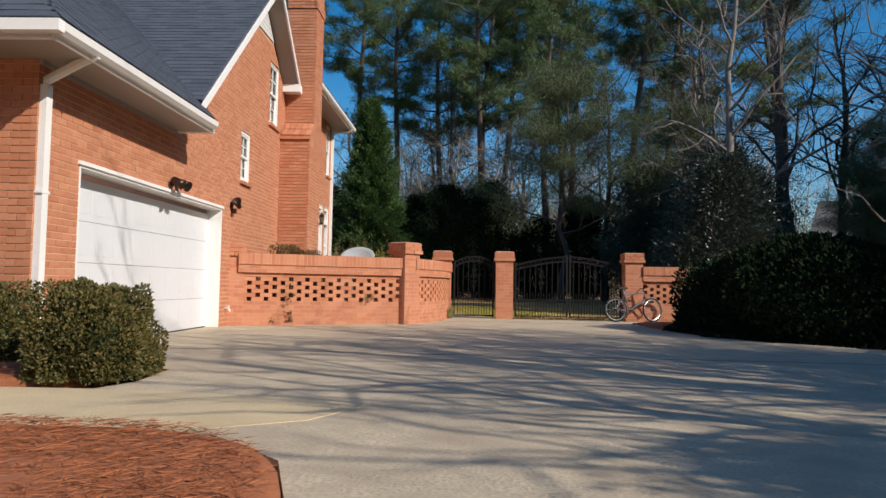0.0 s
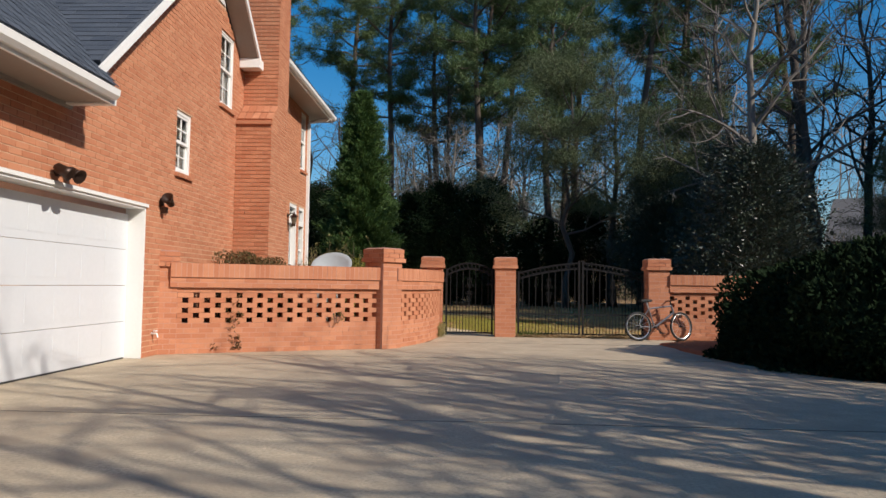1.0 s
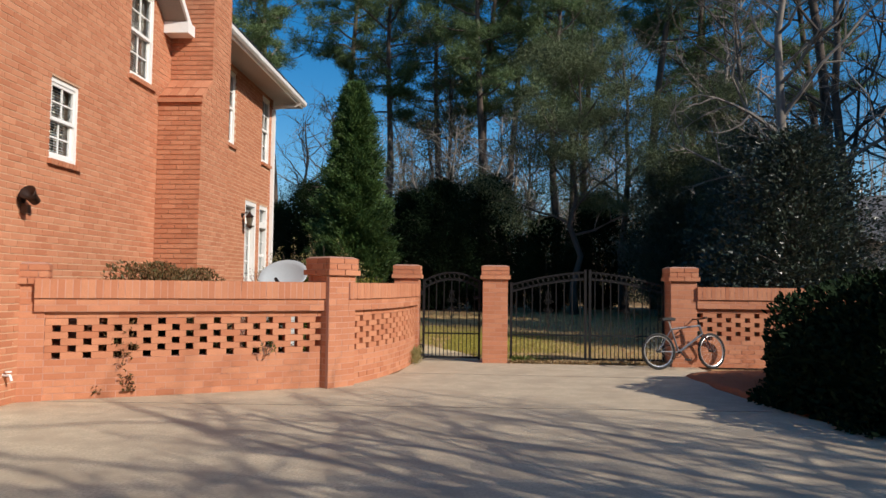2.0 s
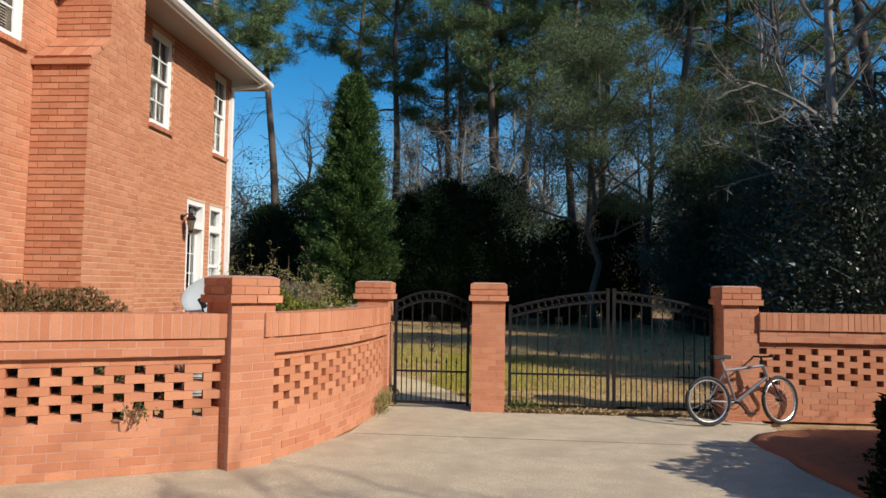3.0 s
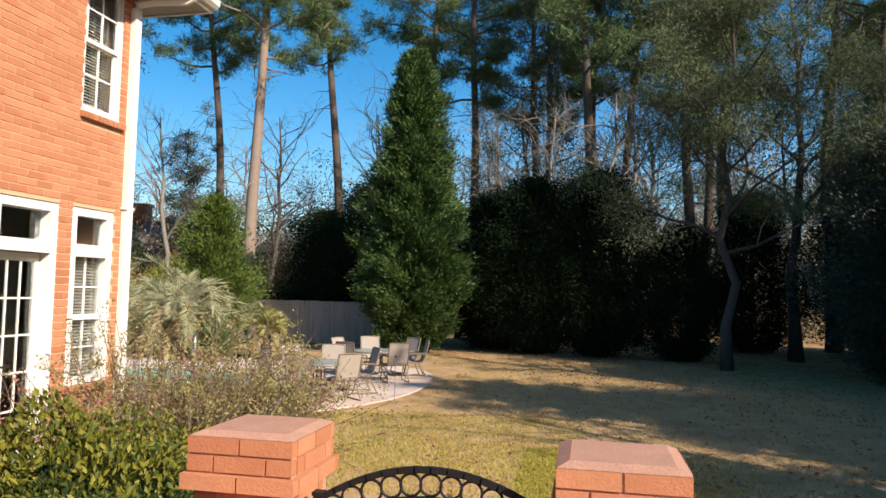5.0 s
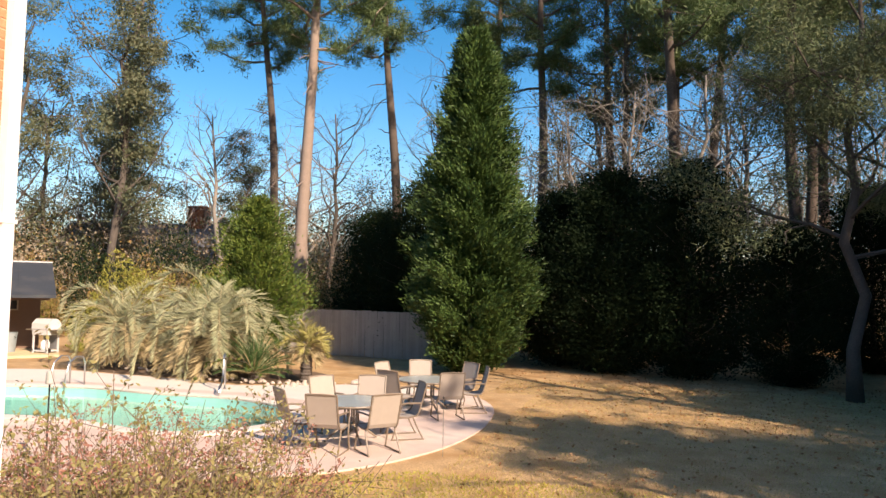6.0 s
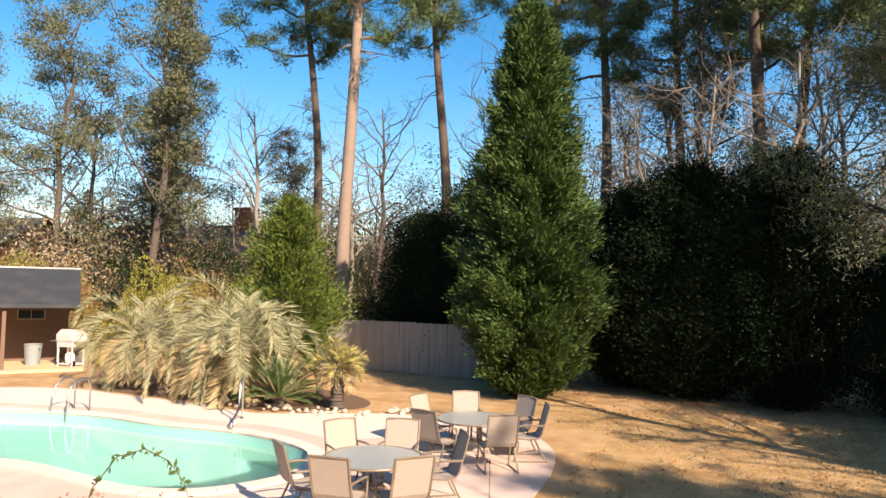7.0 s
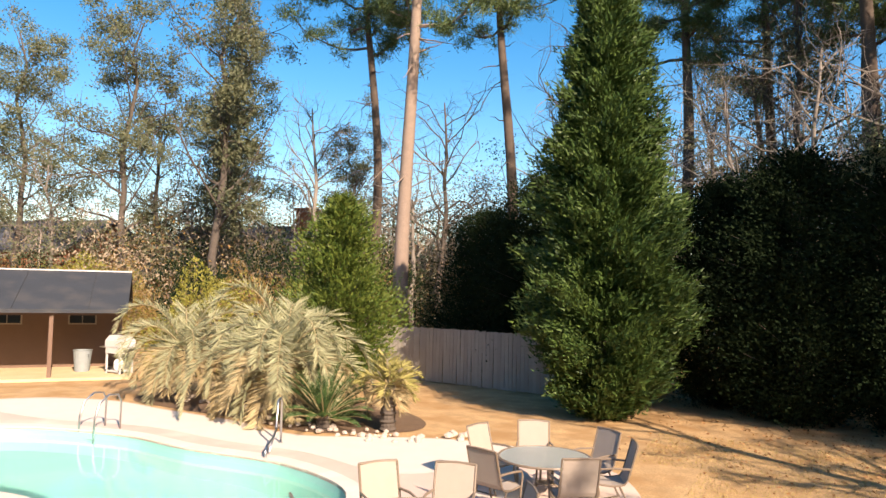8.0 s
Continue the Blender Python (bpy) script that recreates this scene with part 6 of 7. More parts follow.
shrub("foundation_hedge", (-3.95, 15.3, 0.0), 0.42, 1.75, 1.5, "brownish winter hedge along the house behind the wall", leaf_mat("bronzed_leaves", (0.085, 0.080, 0.028), (0.24, 0.115, 0.055), 0.85), 14000, 0.06, 0.03, boxy=4.5, bumps=0.12)


def twiggy(name, at, wide, h, stems, label, leaf_m=None, leaves=0, m=twig_m, leaf=0.05):
    """A bare winter shrub of many thin forked stems, with a few leaves left."""
    t = thing(name, at, label, "shrub")
    g, ends = Geo(), []
    for i in range(stems):
        a = rng.uniform(0, 2 * math.pi)
        r = math.sqrt(rng.uniform()) * 0.25 * wide
        p = (at[0] + r * math.cos(a), at[1] + r * math.sin(a), at[2])
        d = Vector((math.cos(a) * 0.55 * wide / h + rng.normal() * 0.12, math.sin(a) * 0.55 * wide / h + rng.normal() * 0.12, 1))
        p1, d1 = limb(g, p, d, h * rng.uniform(0.6, 1.05), 0.007, 0.003, 0.14, 6, 3)
        for q in range(4):
            p2, d2 = limb(g, p1[2 + q], d1 + Vector(rng.normal(size=3)) * 0.6, h * rng.uniform(0.15, 0.4), 0.0035, 0.0015, 0.2, 4, 3)
            ends += p2[1:]
    part("stem_tangle", g, m, t)
    if leaf_m:
        e = np.array([list(ends[i]) for i in rng.integers(0, len(ends), leaves)]) + rng.normal(size=(leaves, 3)) * 0.03
        part("leafage", quads_mesh("leaves", leaf_cards(e, leaf, leaf * 0.5)), leaf_m, t)


pinkleaf_m = leaf_mat("reddish_leaves", (0.38, 0.155, 0.12), (0.44, 0.24, 0.17), 0.8)
tanleaf_m = leaf_mat("olive_tan_leaves", (0.21, 0.20, 0.075), (0.36, 0.30, 0.13), 0.8)
twiggy("winter_shrub", (-3.6, 21.6, 0), 1.3, 2.15, 80, "olive-tan winter shrub with fine arching twigs", tanleaf_m, 9000, leaf=0.045)
twiggy("winter_shrub", (-3.35, 22.9, 0), 1.3, 1.9, 80, "olive-tan winter shrub with fine arching twigs", tanleaf_m, 9000, leaf=0.045)
twiggy("nandina_shrub", (-3.9, 20.3, 0), 0.8, 1.7, 26, "thin shrub with reddish leaves by the patio door", pinkleaf_m, 900)
twiggy("nandina_shrub", (-3.9, 17.3, 0), 0.9, 1.1, 24, "thin shrub with reddish leaves by the house", pinkleaf_m, 900)
twiggy("nandina_shrub", (-4.2, 23.8, 0), 2.2, 1.55, 70, "bare shrub with pinkish leaves at the house corner", pinkleaf_m, 8000)
twiggy("nandina_shrub", (-5.8, 24.6, 0), 2.2, 1.5, 60, "bare shrub with pinkish leaves at the house corner", pinkleaf_m, 5000)

low = shrub("groundcover_shrub", (-3.85, 14.4, 0.0), 0.40, 0.36, 0.9, "low dark green shrub close behind the pierced wall", azalea_m, 2600, 0.06, 0.032, bumps=0.3)
for x, y, turn, size in ((-3.2, 14.7, 70, 1.0), (-2.5, 15.05, 150, 0.95), (-1.75, 15.5, 220, 0.85)):
    copy_thing(low, pose(x, y, 0, 0, 0, turn) @ Matrix.Scale(size, 4)).scale = (size, size, size)
twiggy("climbing_sprig", (-2.28, 14.22, 0.45), 0.16, 0.2, 4, "small leafy sprig growing through the pierced wall", azalea_m, 36, leaf=0.045)

# satellite dish
dish_m = mat("dish_grey", (0.43, 0.48, 0.50), 0.5, 0.06, 3, 30, 0.05)
D0 = Vector((-3.05, 17.75, 1.43))
sd = thing("satellite_dish", (D0.x, D0.y, 0), "grey oval satellite dish on a pole", "satellite dish")
aim = Vector((-0.15, -0.80, 0.58)).normalized()
rot = aim.to_track_quat("Z", "Y").to_matrix().to_4x4()
prof = [(0.001, 0.0), (0.12, 0.006), (0.24, 0.026), (0.36, 0.058), (0.45, 0.092), (0.46, 0.088), (0.36, 0.05), (0.24, 0.018), (0.12, -0.002), (0.001, -0.008)]
g = Geo().lathe(prof, (0, 0, 0), 28)
g.v = [tuple(D0 + rot @ Vector((x * 1.0, y * 0.74, z))) for x, y, z in g.v]
part("reflector", g, dish_m, sd, smooth=True)
foot = D0 - aim * 0.08
part("pole", Geo().tube([(foot.x, foot.y, 0), (foot.x, foot.y, foot.z - 0.05), D0 - aim * 0.01], 0.026, 8), dish_m, sd)
tip = D0 + aim * 0.38 + Vector((0, 0, -0.26))
rim_low = min((rot @ Vector((0, k * 0.32, 0.06)) for k in (-1, 1)), key=lambda v: v.z)
part("feed_arm", Geo().tube([D0 + rim_low, tip], 0.015, 6), iron_m, sd)
part("feed_horn", Geo().tube([tip + aim * 0.05, tip - aim * 0.1], [0.028, 0.038], 8), iron_m, sd)

# air-conditioning unit
ac = thing("air_conditioner", (-3.2, 18.0, 0), "round-topped grey outdoor air-conditioning unit", "air conditioner")
ac_m = mat("grey_enamel", (0.42, 0.42, 0.40), 0.5, 0.06, 4, 40, 0.05)
part("casing", Geo().lathe([(0.40, 0.0), (0.40, 0.06), (0.38, 0.07), (0.38, 0.78), (0.41, 0.79), (0.41, 0.85), (0.36, 0.87), (0.30, 0.87), (0.29, 0.80), (0.001, 0.80)], (-3.2, 18.0, 0), 28), ac_m, ac)
for i in range(12):
    z = 0.12 + i * 0.052
    part("louvre", Geo().lathe([(0.382, z), (0.395, z + 0.006), (0.382, z + 0.028)], (-3.2, 18.0, 0), 28), ac_m, ac)
for k in range(5):
    r = 0.06 + 0.05 * k
    part("fan_guard", Geo().tube([(-3.2 + r * math.cos(a), 18.0 + r * math.sin(a), 0.865) for a in (i * math.pi / 10 for i in range(20))], 0.004, 4, closed=True), iron_m, ac)

# ---- bicycle against the pier ----
bk = thing("bicycle", (3.8, 17.42, 0), "silver and black mountain bike leaning on the pier", "bicycle")
tyre_m = mat("tyre", (0.02, 0.02, 0.02), 0.8, 0.1, 20, 80, 0.2)
rim_m = mat("bike_rim", (0.70, 0.70, 0.70), 0.3, 0.05, 10, 50, 0.0, metal=0.7)
silver_m = mat("silver_paint", (0.22, 0.22, 0.23), 0.35, 0.05, 10, 50, 0.0, metal=0.5)
red_m = mat("dark_paint", (0.07, 0.03, 0.03), 0.4, 0.05, 10, 50, 0.0)
RH, FH = Vector((3.33, 17.28, 0.30)), Vector((4.26, 17.50, 0.30))
fwd = (FH - RH).normalized()
lean = Vector((fwd.y * -0.10, fwd.x * 0.10, 0.995)).normalized()
across = fwd.cross(lean).normalized()


def on(p, f, u, a=0.0):
    return p + fwd * f + lean * u + across * a


def wheel(h, steer=0.0):
    ax = (across + fwd * steer).normalized()
    f2 = lean.cross(ax).normalized() * -1
    w = part("wheel", Geo().tube([h - ax * 0.05, h + ax * 0.05], 0.022, 8), iron_m, bk)
    def circ(r, k):
        return [h + (f2 * math.cos(t) + lean * math.sin(t)) * r for t in (i * 2 * math.pi / k for i in range(k))]
    part("tyre", Geo().tube(circ(0.275, 32), 0.024, 7, closed=True), tyre_m, w)
    part("rim", Geo().tube(circ(0.25, 32), 0.011, 6, closed=True), rim_m, w, "bright metal rim")
    for i in range(16):
        t = i * math.pi / 8
        part("spoke", Geo().tube([h + ax * (0.02 if i % 2 else -0.02), h + (f2 * math.cos(t) + lean * math.sin(t)) * 0.25], 0.002, 3), rim_m, w)


wheel(RH)
wheel(FH, 0.25)
BB, ST, HT, HB = on(RH, 0.36, -0.02), on(RH, 0.25, 0.36), on(RH, 0.76, 0.42), on(RH, 0.80, 0.28)
part("frame", Geo().tube([BB, ST], 0.016).tube([ST, HT], 0.018).tube([BB, HB], 0.021).tube([HT, HB], 0.022), silver_m, bk, "silver tube frame")
part("chain_stay", Geo().tube([BB, RH], 0.011).tube([ST, RH], 0.010), silver_m, bk)
for s in (-1, 1):
    part("fork_blade", Geo().tube([HB + across * 0.05 * s, FH + across * 0.05 * s], 0.013), red_m, bk)
part("stem", Geo().tube([HT, on(RH, 0.74, 0.52)], 0.014), iron_m, bk)
part("handlebar", Geo().tube([on(RH, 0.72, 0.54, -0.29), on(RH, 0.76, 0.53, -0.1), on(RH, 0.76, 0.53, 0.1), on(RH, 0.72, 0.54, 0.29)], 0.012), iron_m, bk)
for s in (-1, 1):
    part("grip", Geo().tube([on(RH, 0.72, 0.54, 0.29 * s), on(RH, 0.735, 0.537, 0.19 * s)], 0.018), tyre_m, bk)
part("seat_post", Geo().tube([ST, on(RH, 0.21, 0.50)], 0.012), rim_m, bk)
part("saddle", Geo().prism([on(RH, 0.07, 0.50, -0.07), on(RH, 0.07, 0.50, 0.07), on(RH, 0.2, 0.51, 0.05), on(RH, 0.33, 0.50, 0.018), on(RH, 0.33, 0.50, -0.018), on(RH, 0.2, 0.51, -0.05)], lean * 0.045), tyre_m, bk)
part("crank", Geo().tube([on(BB, 0, 0, -0.07), on(BB, 0, 0, 0.07)], 0.018).tube([on(BB, 0, 0, 0.07), on(BB, 0.1, -0.12, 0.07)], 0.01).tube([on(BB, 0, 0, -0.07), on(BB, -0.1, 0.12, -0.07)], 0.01), iron_m, bk)
for s in (-1, 1):
    part("pedal", Geo().box(on(BB, 0.1 * s, -0.12 * s, 0.12 * s), (0.09, 0.08, 0.02)), tyre_m, bk)
part("chainring", Geo().tube([on(BB, 0.085 * math.cos(t), 0.085 * math.sin(t), -0.05) for t in (i * math.pi / 10 for i in range(20))], 0.006, 4, closed=True), iron_m, bk)

# ---- litter and weeds along the gate ----
lit = thing("leaf_litter", (2.2, 18.0, 0), "brown leaf litter and weeds under the driveway gate", "leaves", kind="stuff")
n = 6500
c = np.stack([rng.uniform(0.92, 4.4, n), 17.86 + np.abs(rng.normal(size=n)) * 0.16 - 0.05, rng.uniform(0.0, 0.05, n)], axis=1)
part("leaf", quads_mesh("leaf", leaf_cards(c, 0.05, 0.03, unit(n) * np.array([1, 1, 0.4]), 0.1)), leaf_mat("dead_leaves", (0.34, 0.22, 0.11), (0.50, 0.38, 0.20), 0.8), lit)
n = 420
c = np.stack([0.95 + np.abs(rng.normal(size=n)) * 0.3, 17.95 + rng.normal(size=n) * 0.07, rng.uniform(0.0, 0.10, n)], axis=1)
part("weed", quads_mesh("weed", leaf_cards(c, 0.05, 0.03)), azalea_m, lit)
n = 500
c = np.stack([-0.70 + rng.normal(size=n) * 0.04, 17.6 + rng.normal(size=n) * 0.2, rng.uniform(0.0, 0.22, n)], axis=1)
part("dry_weed", quads_mesh("weed", leaf_cards(c, 0.10, 0.012, unit(n) + np.array([0, 0, 1.2]), 0.3)), tanleaf_m, lit)

# ---- lawn blades behind the gates ----
n = 150000
gx, gy = rng.uniform(-4.5, 8.5, n), 18.2 + 22 * rng.uniform(size=n) ** 1.35
green = (gy < 26.0) & (gx < 1.0 + 0.3 * np.sin(gy * 5)) & (rng.uniform(size=n) < 0.75)
inside = ~((gx < -3.2) & (gy > 24.5) & (gy < 37)) & ~((gx < 0.5) & (np.abs(gx + 0.2 + (gy - 18.3) * 0.45 - 0.15) < 0.75) & (gy < 23))
c = np.stack([gx, gy, np.full(n, -0.03)], axis=1)
greener = np.concatenate([c[inside & green], np.stack([-0.35 + np.abs(rng.normal(size=30000)) * 1.3, rng.uniform(20.0, 26.0, 30000), np.full(30000, -0.03)], axis=1)])
ex, ey = rng.uniform(-6.8, 0.5, 26000), rng.uniform(24.0, 28.5, 26000)
edge = (ey < 25.45 + (ex + 8.6) * 0.59) & (rng.uniform(size=26000) < 0.85 - 0.1 * (ex + 4))
greener = np.concatenate([greener, np.stack([ex, ey, np.full(26000, -0.03)], axis=1)[edge]])
c = c[inside & ~green]
blade_m = leaf_mat("grass_blades", (0.58, 0.42, 0.215), (0.42, 0.35, 0.11), 0.9)
grass = new("grass", quads_mesh("grass", needle_cards(c, 0.042, 0.012, np.repeat(np.array([[0, 0, 1.0]]), len(c), axis=0), 0.8), 3))
grass.data.materials.append(blade_m)
tagged(grass, "short dormant grass blades on the back lawn", "grass", kind="stuff")

fresh = new("grass", quads_mesh("grass", needle_cards(greener, 0.05, 0.016, np.repeat(np.array([[0, 0, 1.0]]), len(greener), axis=0), 0.8), 3))
fresh.data.materials.append(leaf_mat("green_blades", (0.33, 0.32, 0.045), (0.47, 0.38, 0.10), 0.8))
tagged(fresh, "greener grass beside the path behind the single gate", "grass", kind="stuff")

# fallen leaves blown over the shaded side of the lawn
n = 8000
lx, ly = rng.uniform(-5.0, 9.5, n), rng.uniform(19.5, 42.5, n)
keep = (rng.uniform(size=n) < np.clip(0.15 + 0.07 * (lx + 4) + 0.03 * (ly - 27), 0.05, 1)) & ~((lx < -3.2) & (ly > 24.5) & (ly < 37.2))
c = np.stack([lx, ly, rng.uniform(-0.02, 0.015, n)], axis=1)[keep]
fallen = new("fallen_leaves", quads_mesh("fallen_leaves", leaf_cards(c, 0.08, 0.045, unit(len(c)) * np.array([1, 1, 0.25]), 0.05)))
fallen.data.materials.append(leaf_mat("fallen_leaf", (0.34, 0.15, 0.065), (0.46, 0.27, 0.12), 0.9))
tagged(fallen, "rust-brown leaves scattered over the lawn", "leaves", kind="stuff")

# ---- arching cane, torch and stake by the pool ----
cane = thing("arching_cane", (-5.1, 24.65, 0), "long leafy cane arching out of the corner shrubs", "cane")
arc = [(-5.1, 24.65, 0.0), (-5.08, 24.65, 0.7), (-4.98, 24.66, 1.3), (-4.83, 24.66, 1.68), (-4.62, 24.67, 1.92), (-4.37, 24.67, 2.0), (-4.14, 24.65, 1.95), (-3.98, 24.62, 1.84), (-3.89, 24.6, 1.68)]
part("stem", Geo().tube(arc, [0.006 - 0.0005 * i for i in range(9)], 5), twig_m, cane)
P = np.array(arc)[2:]
k = rng.integers(0, len(P) - 1, 90)
c = P[k] + (P[k + 1] - P[k]) * rng.uniform(size=90)[:, None]
tagged(part("leafage", quads_mesh("leaves", leaf_cards(c, 0.055, 0.022)), azalea_m, cane), kind="stuff")
torch = thing("garden_torch", (-8.5, 26.3, 0), "thin garden torch on a metal pole by the pool", "torch")
part("pole", Geo().tube([(-8.5, 26.3, -0.05), (-8.5, 26.3, 1.28)], 0.012, 6), iron_m, torch)
part("canister", Geo().lathe([(0.02, 1.27), (0.055, 1.28), (0.06, 1.30), (0.055, 1.33), (0.05, 1.44), (0.04, 1.46)], (-8.5, 26.3, 0), 14), ac_m, torch, "grey metal canister")
stake = thing("stake", (-3.46, 29.5, 0), "thin metal stake in the lawn beside the deck", "stake")
part("rod", Geo().tube([(-3.46, 29.5, -0.05), (-3.46, 29.5, 0.93)], 0.006, 6), chrome_m, stake)
part("tip", Geo().lathe([(0.006, 0.92), (0.012, 0.93), (0.012, 0.96), (0.004, 0.97)], (-3.46, 29.5, 0), 8), iron_m, stake)

# ---- far woods and neighbours ----
# Tan leaves lightened: distance haze is put into their colour.
tan_m = leaf_mat("hazed_tan_thicket", (0.36, 0.28, 0.20), (0.48, 0.39, 0.28), 0.8)


# Far stems paled the same way, haze and sun being in the bark tone.
farbark_m = mat("hazed_far_bark", (0.36, 0.30, 0.25), 0.95, 0.25, 0.4, 6, 0.0)


def far_woods():
    """Undergrowth and far trees beyond the fence, all round the back: uncounted stems and leaf clumps. An unseen leaf
    ring round the front cuts low skylight.
    """
    g = Geo()
    cs = {"olive": [], "russet": [], "dark": [], "tan": [], "belt": []}
    for i in range(640):
        a = radians(rng.uniform(-78, 62))
        r = rng.uniform(62, 105)
        x, y = r * math.sin(a), 6 + r * math.cos(a)
        h = rng.uniform(5, 11) if a < -0.18 else rng.uniform(8, 18)
        p, d = limb(g, (x, y, -0.2), (rng.normal() * 0.06, rng.normal() * 0.06, 1), h, 0.16, 0.03, 0.05, 4, 4)
        tips = [p[-1]]
        for q in range(8):
            tips.append(limb(g, p[1 + q % 4], d + Vector(rng.normal(size=3)) * 0.8, h * rng.uniform(0.15, 0.34), 0.05, 0.01, 0.25, 3, 3)[0][-1])
        kind = rng.choice(["olive", "tan", "dark", "bare", "bare", "bare"])
        if kind != "bare" and abs(math.degrees(a) - 33) > 5:
            for tip in tips:
                cs[kind].append(np.array(tip) + rng.normal(size=(70, 3)) * np.array([0.8, 0.8, 0.6]))
    for i in range(1700):
        a = radians(rng.uniform(-80, 65))
        r = rng.uniform(52, 75) if not -0.9 < a < -0.75 else rng.uniform(80, 95)
        n = 60
        kind = rng.choice(["olive", "russet", "tan", "dark", "tan"])
        cs[kind].append(np.array([r * math.sin(a), 8 + r * math.cos(a), rng.uniform(0.3, 2.6) if i % 3 else rng.uniform(2.5, 6.5)]) + rng.normal(size=(n, 3)) * np.array([1.2, 1.2, 0.9]))
    for i in range(1100):
        a = radians(rng.choice([rng.uniform(-62, -52), rng.uniform(-43, -14), rng.uniform(-43, -14)]))
        r = rng.uniform(56, 74)
        kind = rng.choice(["tan", "tan", "olive", "russet"])
        cs[kind].append(np.array([r * math.sin(a), 8 + r * math.cos(a), rng.uniform(0.5, 5.5)]) + rng.normal(size=(55, 3)) * np.array([1.3, 1.3, 0.9]))
    for i in range(620):
        a = radians(rng.uniform(-80, 40))
        r = rng.uniform(88, 125)
        kind = rng.choice(["olive", "tan", "tan"])
        cs[kind].append(np.array([r * math.sin(a), 8 + r * math.cos(a), rng.uniform(1.0, 9.0)]) + rng.normal(size=(60, 3)) * np.array([2.0, 2.0, 1.5]))
    # Unseen ring of leaf clumps, added to block light from the low sky.
    for i in range(1500):
        a = radians(rng.uniform(62, 282))
        r = rng.uniform(44, 58)
        h = rng.uniform(0.5, 17.0)
        cs["belt"].append(np.array([r * math.sin(a), 8 + r * math.cos(a), h]) + rng.normal(size=(34, 3)) * np.array([1.9, 1.9, 1.4]))
    t = thing("far_woods", (0, 70, 0), "mixed winter wood of bare stems and evergreens behind the gardens, plus an unseen light-blocking leaf ring", "woods", kind="stuff")
    part("stem_tangle", g, farbark_m, t)
    for k, m in (("olive", olive_m), ("russet", russet_m), ("dark", dark_m), ("tan", tan_m), ("belt", pine_m)):
        c = np.concatenate(cs[k])
        c[:, 2] = np.maximum(c[:, 2], 0.05)
        part(k + "_leaves", quads_mesh("leaves", needle_cards(np.repeat(c, 2, axis=0) + rng.normal(size=(2 * len(c), 3)) * 0.3, 0.22 if k != "belt" else 0.9, 0.11 if k != "belt" else 0.5, None, 1.0), 3), m, t)


far_woods()
far_brick_m = mat("far_brick", (0.38, 0.15, 0.08), 0.9, 0.2, 1.5, 20, 0.2)


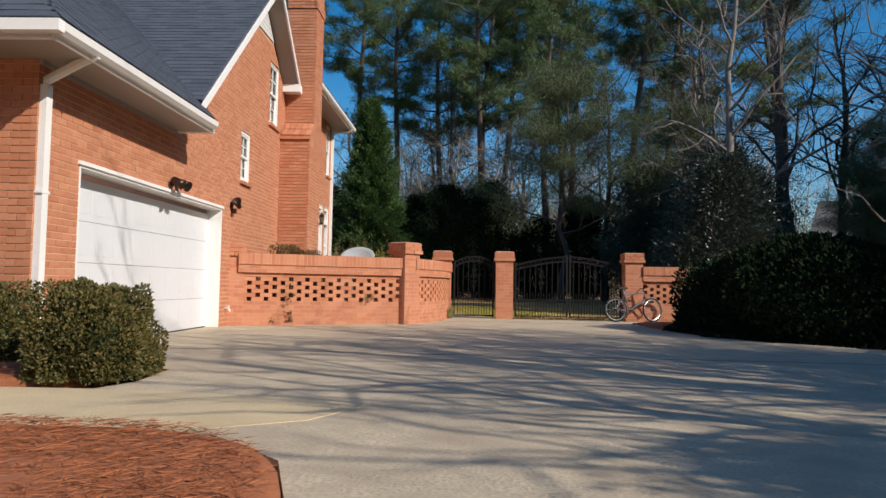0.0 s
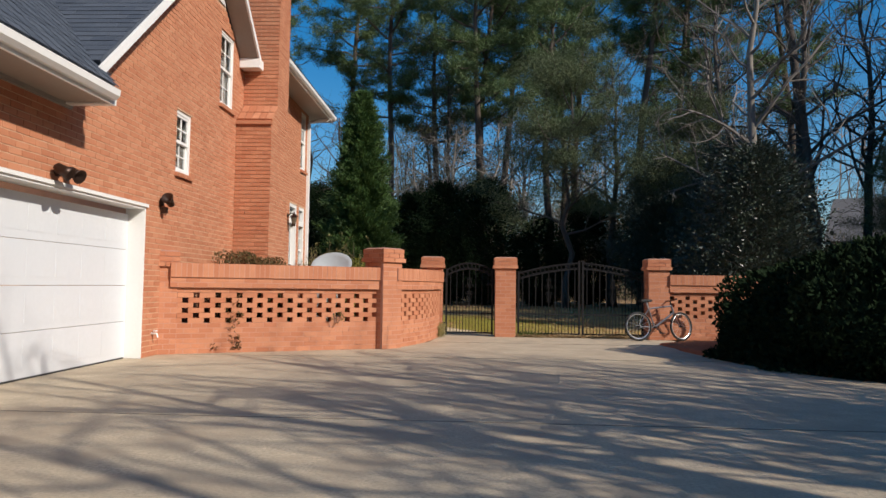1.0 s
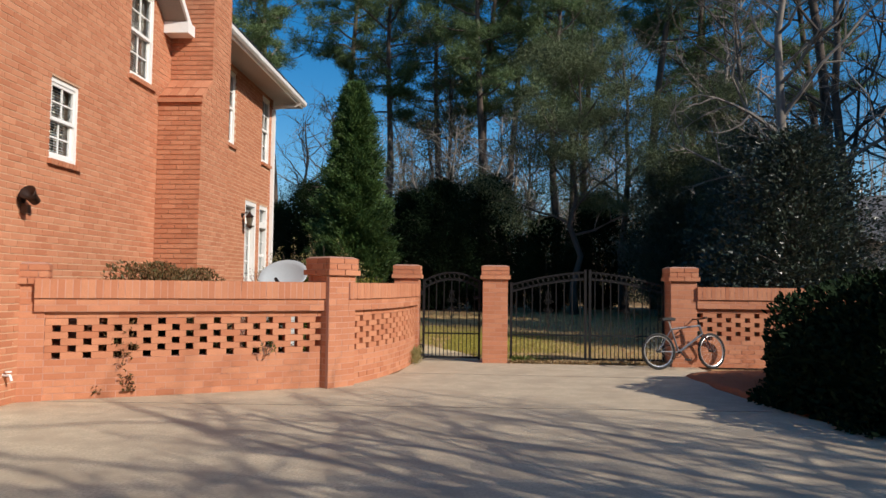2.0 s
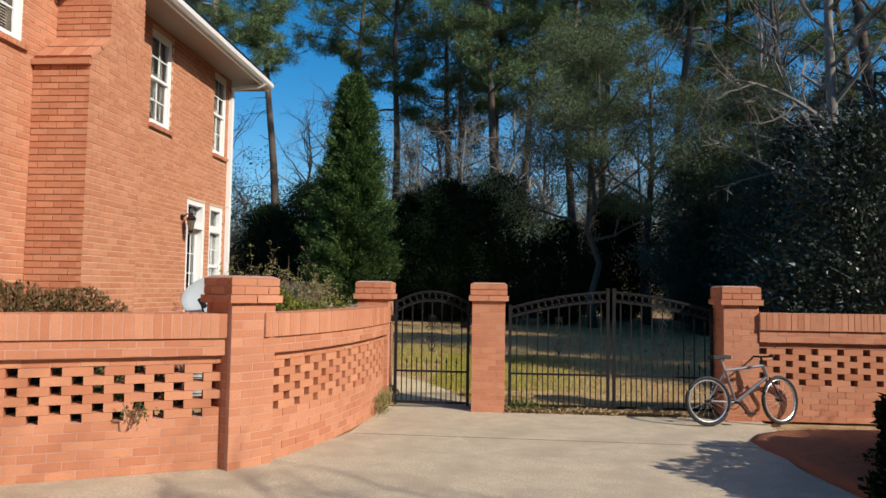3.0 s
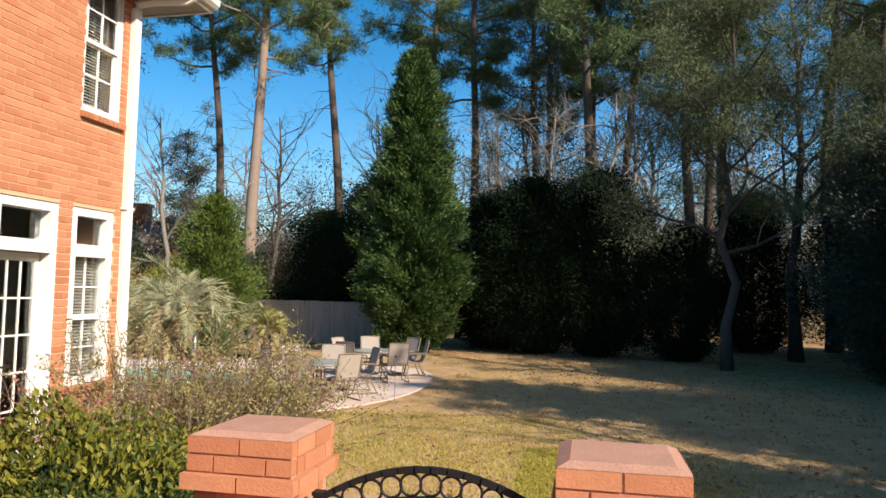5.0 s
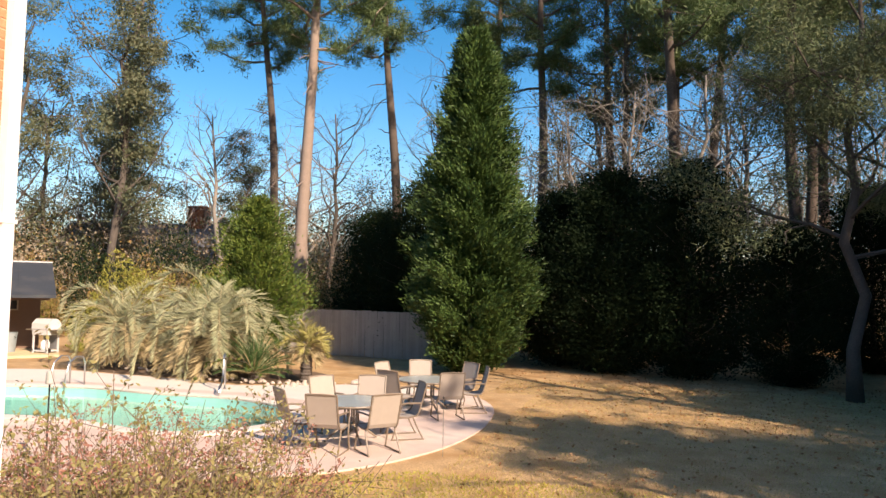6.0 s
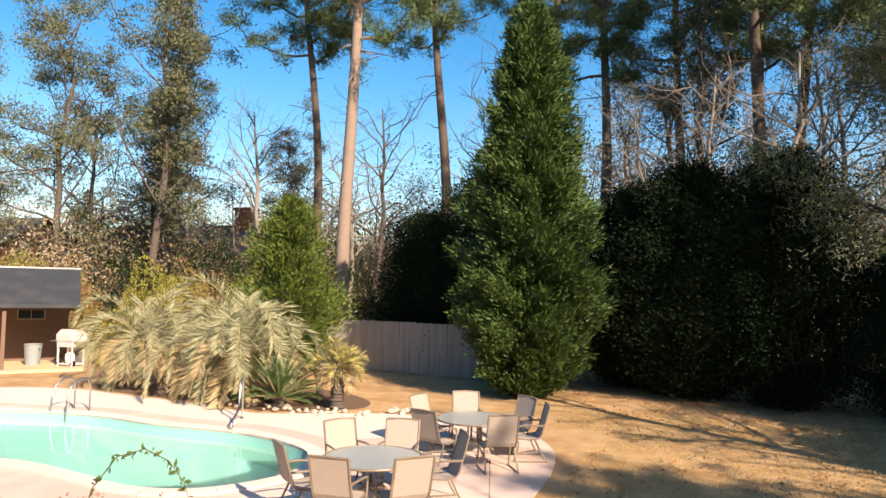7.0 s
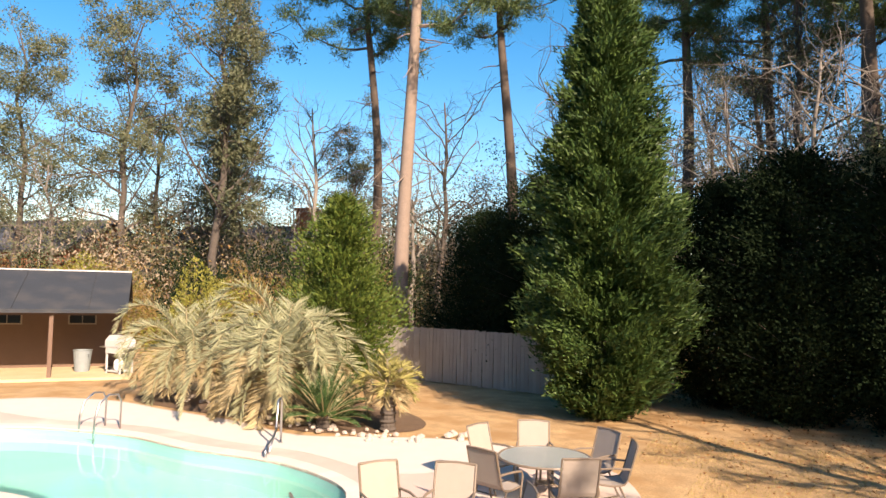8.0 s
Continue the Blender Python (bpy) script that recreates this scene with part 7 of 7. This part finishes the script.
def far_house(at, turn, size, h, rise, wall_m, roof_m, label, chimney=True):
    """A neighbour's house: walls, pitched roof, windows with frames."""
    t = thing("neighbour_house", at, label, "house")
    m = Matrix.Translation(at) @ Matrix.Rotation(radians(turn), 4, "Z")
    def put(g):
        g.v = [tuple(m @ Vector(v)) for v in g.v]
        return g
    w, d = size
    part("wall", put(Geo().slab((-w / 2, -d / 2, -0.1), (w / 2, d / 2, h)).prism([(-w / 2, -d / 2, h), (-w / 2, d / 2, h), (-w / 2, 0, h + rise)], (w, 0, 0))), wall_m, t)
    for s in (-1, 1):
        part("roof", put(Geo().prism([(-w / 2 - 0.5, s * (d / 2 + 0.5), h - 0.1), (-w / 2 - 0.5, 0, h + rise + 0.12), (-w / 2 - 0.5, 0, h + rise + 0.3), (-w / 2 - 0.5, s * (d / 2 + 0.6), h + 0.05)], (w + 1, 0, 0))), roof_m, t)
    for i in range(4):
        x = -w / 2 + w * (i + 0.5) / 4
        win = part("window", put(Geo().slab((x - 0.5, -d / 2 - 0.03, 1.0), (x + 0.5, -d / 2 - 0.01, 2.4))), dark_glass_m, t)
        part("frame", put(Geo().slab((x - 0.6, -d / 2 - 0.05, 0.9), (x - 0.5, -d / 2 - 0.001, 2.5)).slab((x + 0.5, -d / 2 - 0.05, 0.9), (x + 0.6, -d / 2 - 0.001, 2.5)).slab((x - 0.5, -d / 2 - 0.05, 2.4), (x + 0.5, -d / 2 - 0.001, 2.5)).slab((x - 0.5, -d / 2 - 0.05, 0.9), (x + 0.5, -d / 2 - 0.001, 1.0))), white_m, win)
    if chimney:
        part("chimney", put(Geo().slab((w * 0.22, -0.6, h), (w * 0.22 + 1.3, 0.6, h + rise + 1.4)).slab((w * 0.22 - 0.1, -0.7, h + rise + 1.4), (w * 0.22 + 1.4, 0.7, h + rise + 1.6))), far_brick_m, t)


far_roof_m = mat("far_shingles", (0.16, 0.16, 0.17), 0.9, 0.2, 1.5, 30, 0.3)
far_house((-37.5, 63.0, 0), 12, (13, 9), 3.6, 3.6, far_brick_m, far_roof_m, "red brick neighbour house with a tall chimney behind trees")
far_house((-57.0, 58.0, 0), 8, (15, 9), 5.2, 2.4, far_brick_m, far_roof_m, "low red brick neighbour house behind the pool house", False)
far_house((34.0, 55.0, 0), -35, (12, 9), 4.6, 3.4, mat("white_siding", (0.75, 0.75, 0.73), 0.7, 0.05, 1.5, 20, 0.1), far_roof_m, "white neighbour house glimpsed through the trees", False)

# thicket between the palms and the neighbours
thick_m = leaf_mat("thicket_leaves", (0.20, 0.21, 0.045), (0.34, 0.30, 0.06), 0.8)
a = shrub("thicket_shrub", (-20.6, 41.4, 0.0), 2.5, 1.7, 3.5, "yellow-green shrub behind the palms", thick_m, 7000, 0.12, 0.06, bumps=0.35)
b = shrub("thicket_shrub", (-24.0, 47.0, 0.0), 2.4, 1.8, 3.6, "russet winter shrub behind the pool house", russet_m, 5000, 0.12, 0.06, bumps=0.4)
c = shrub("thicket_shrub", (-29.0, 49.0, 0.0), 2.6, 2.0, 4.2, "dark green shrub behind the pool house", dark_m, 4500, 0.14, 0.07, bumps=0.35)
for first, places in ((a, [(-33, 46, 40, 1.1), (-21.5, 48.5, 130, 1.0), (-41, 50, 200, 1.2)]), (b, [(-17.5, 46.8, 60, 1.0), (-30.5, 45.5, 140, 1.0), (-36.5, 48.5, 220, 1.1), (-14.5, 48.5, 300, 0.9), (-45, 47, 20, 1.2)]), (c, [(-26.5, 51.5, 90, 1.3), (-34.5, 53, 180, 1.2), (-39, 46, 250, 1.0), (-20, 53, 330, 1.1)])):
    base = first.location.copy()
    for x, y, turn, size in places:
        k = copy_thing(first, pose(x, y, 0, 0, 0, turn) @ Matrix.Scale(size, 4))
        k.scale = (size, size, size)
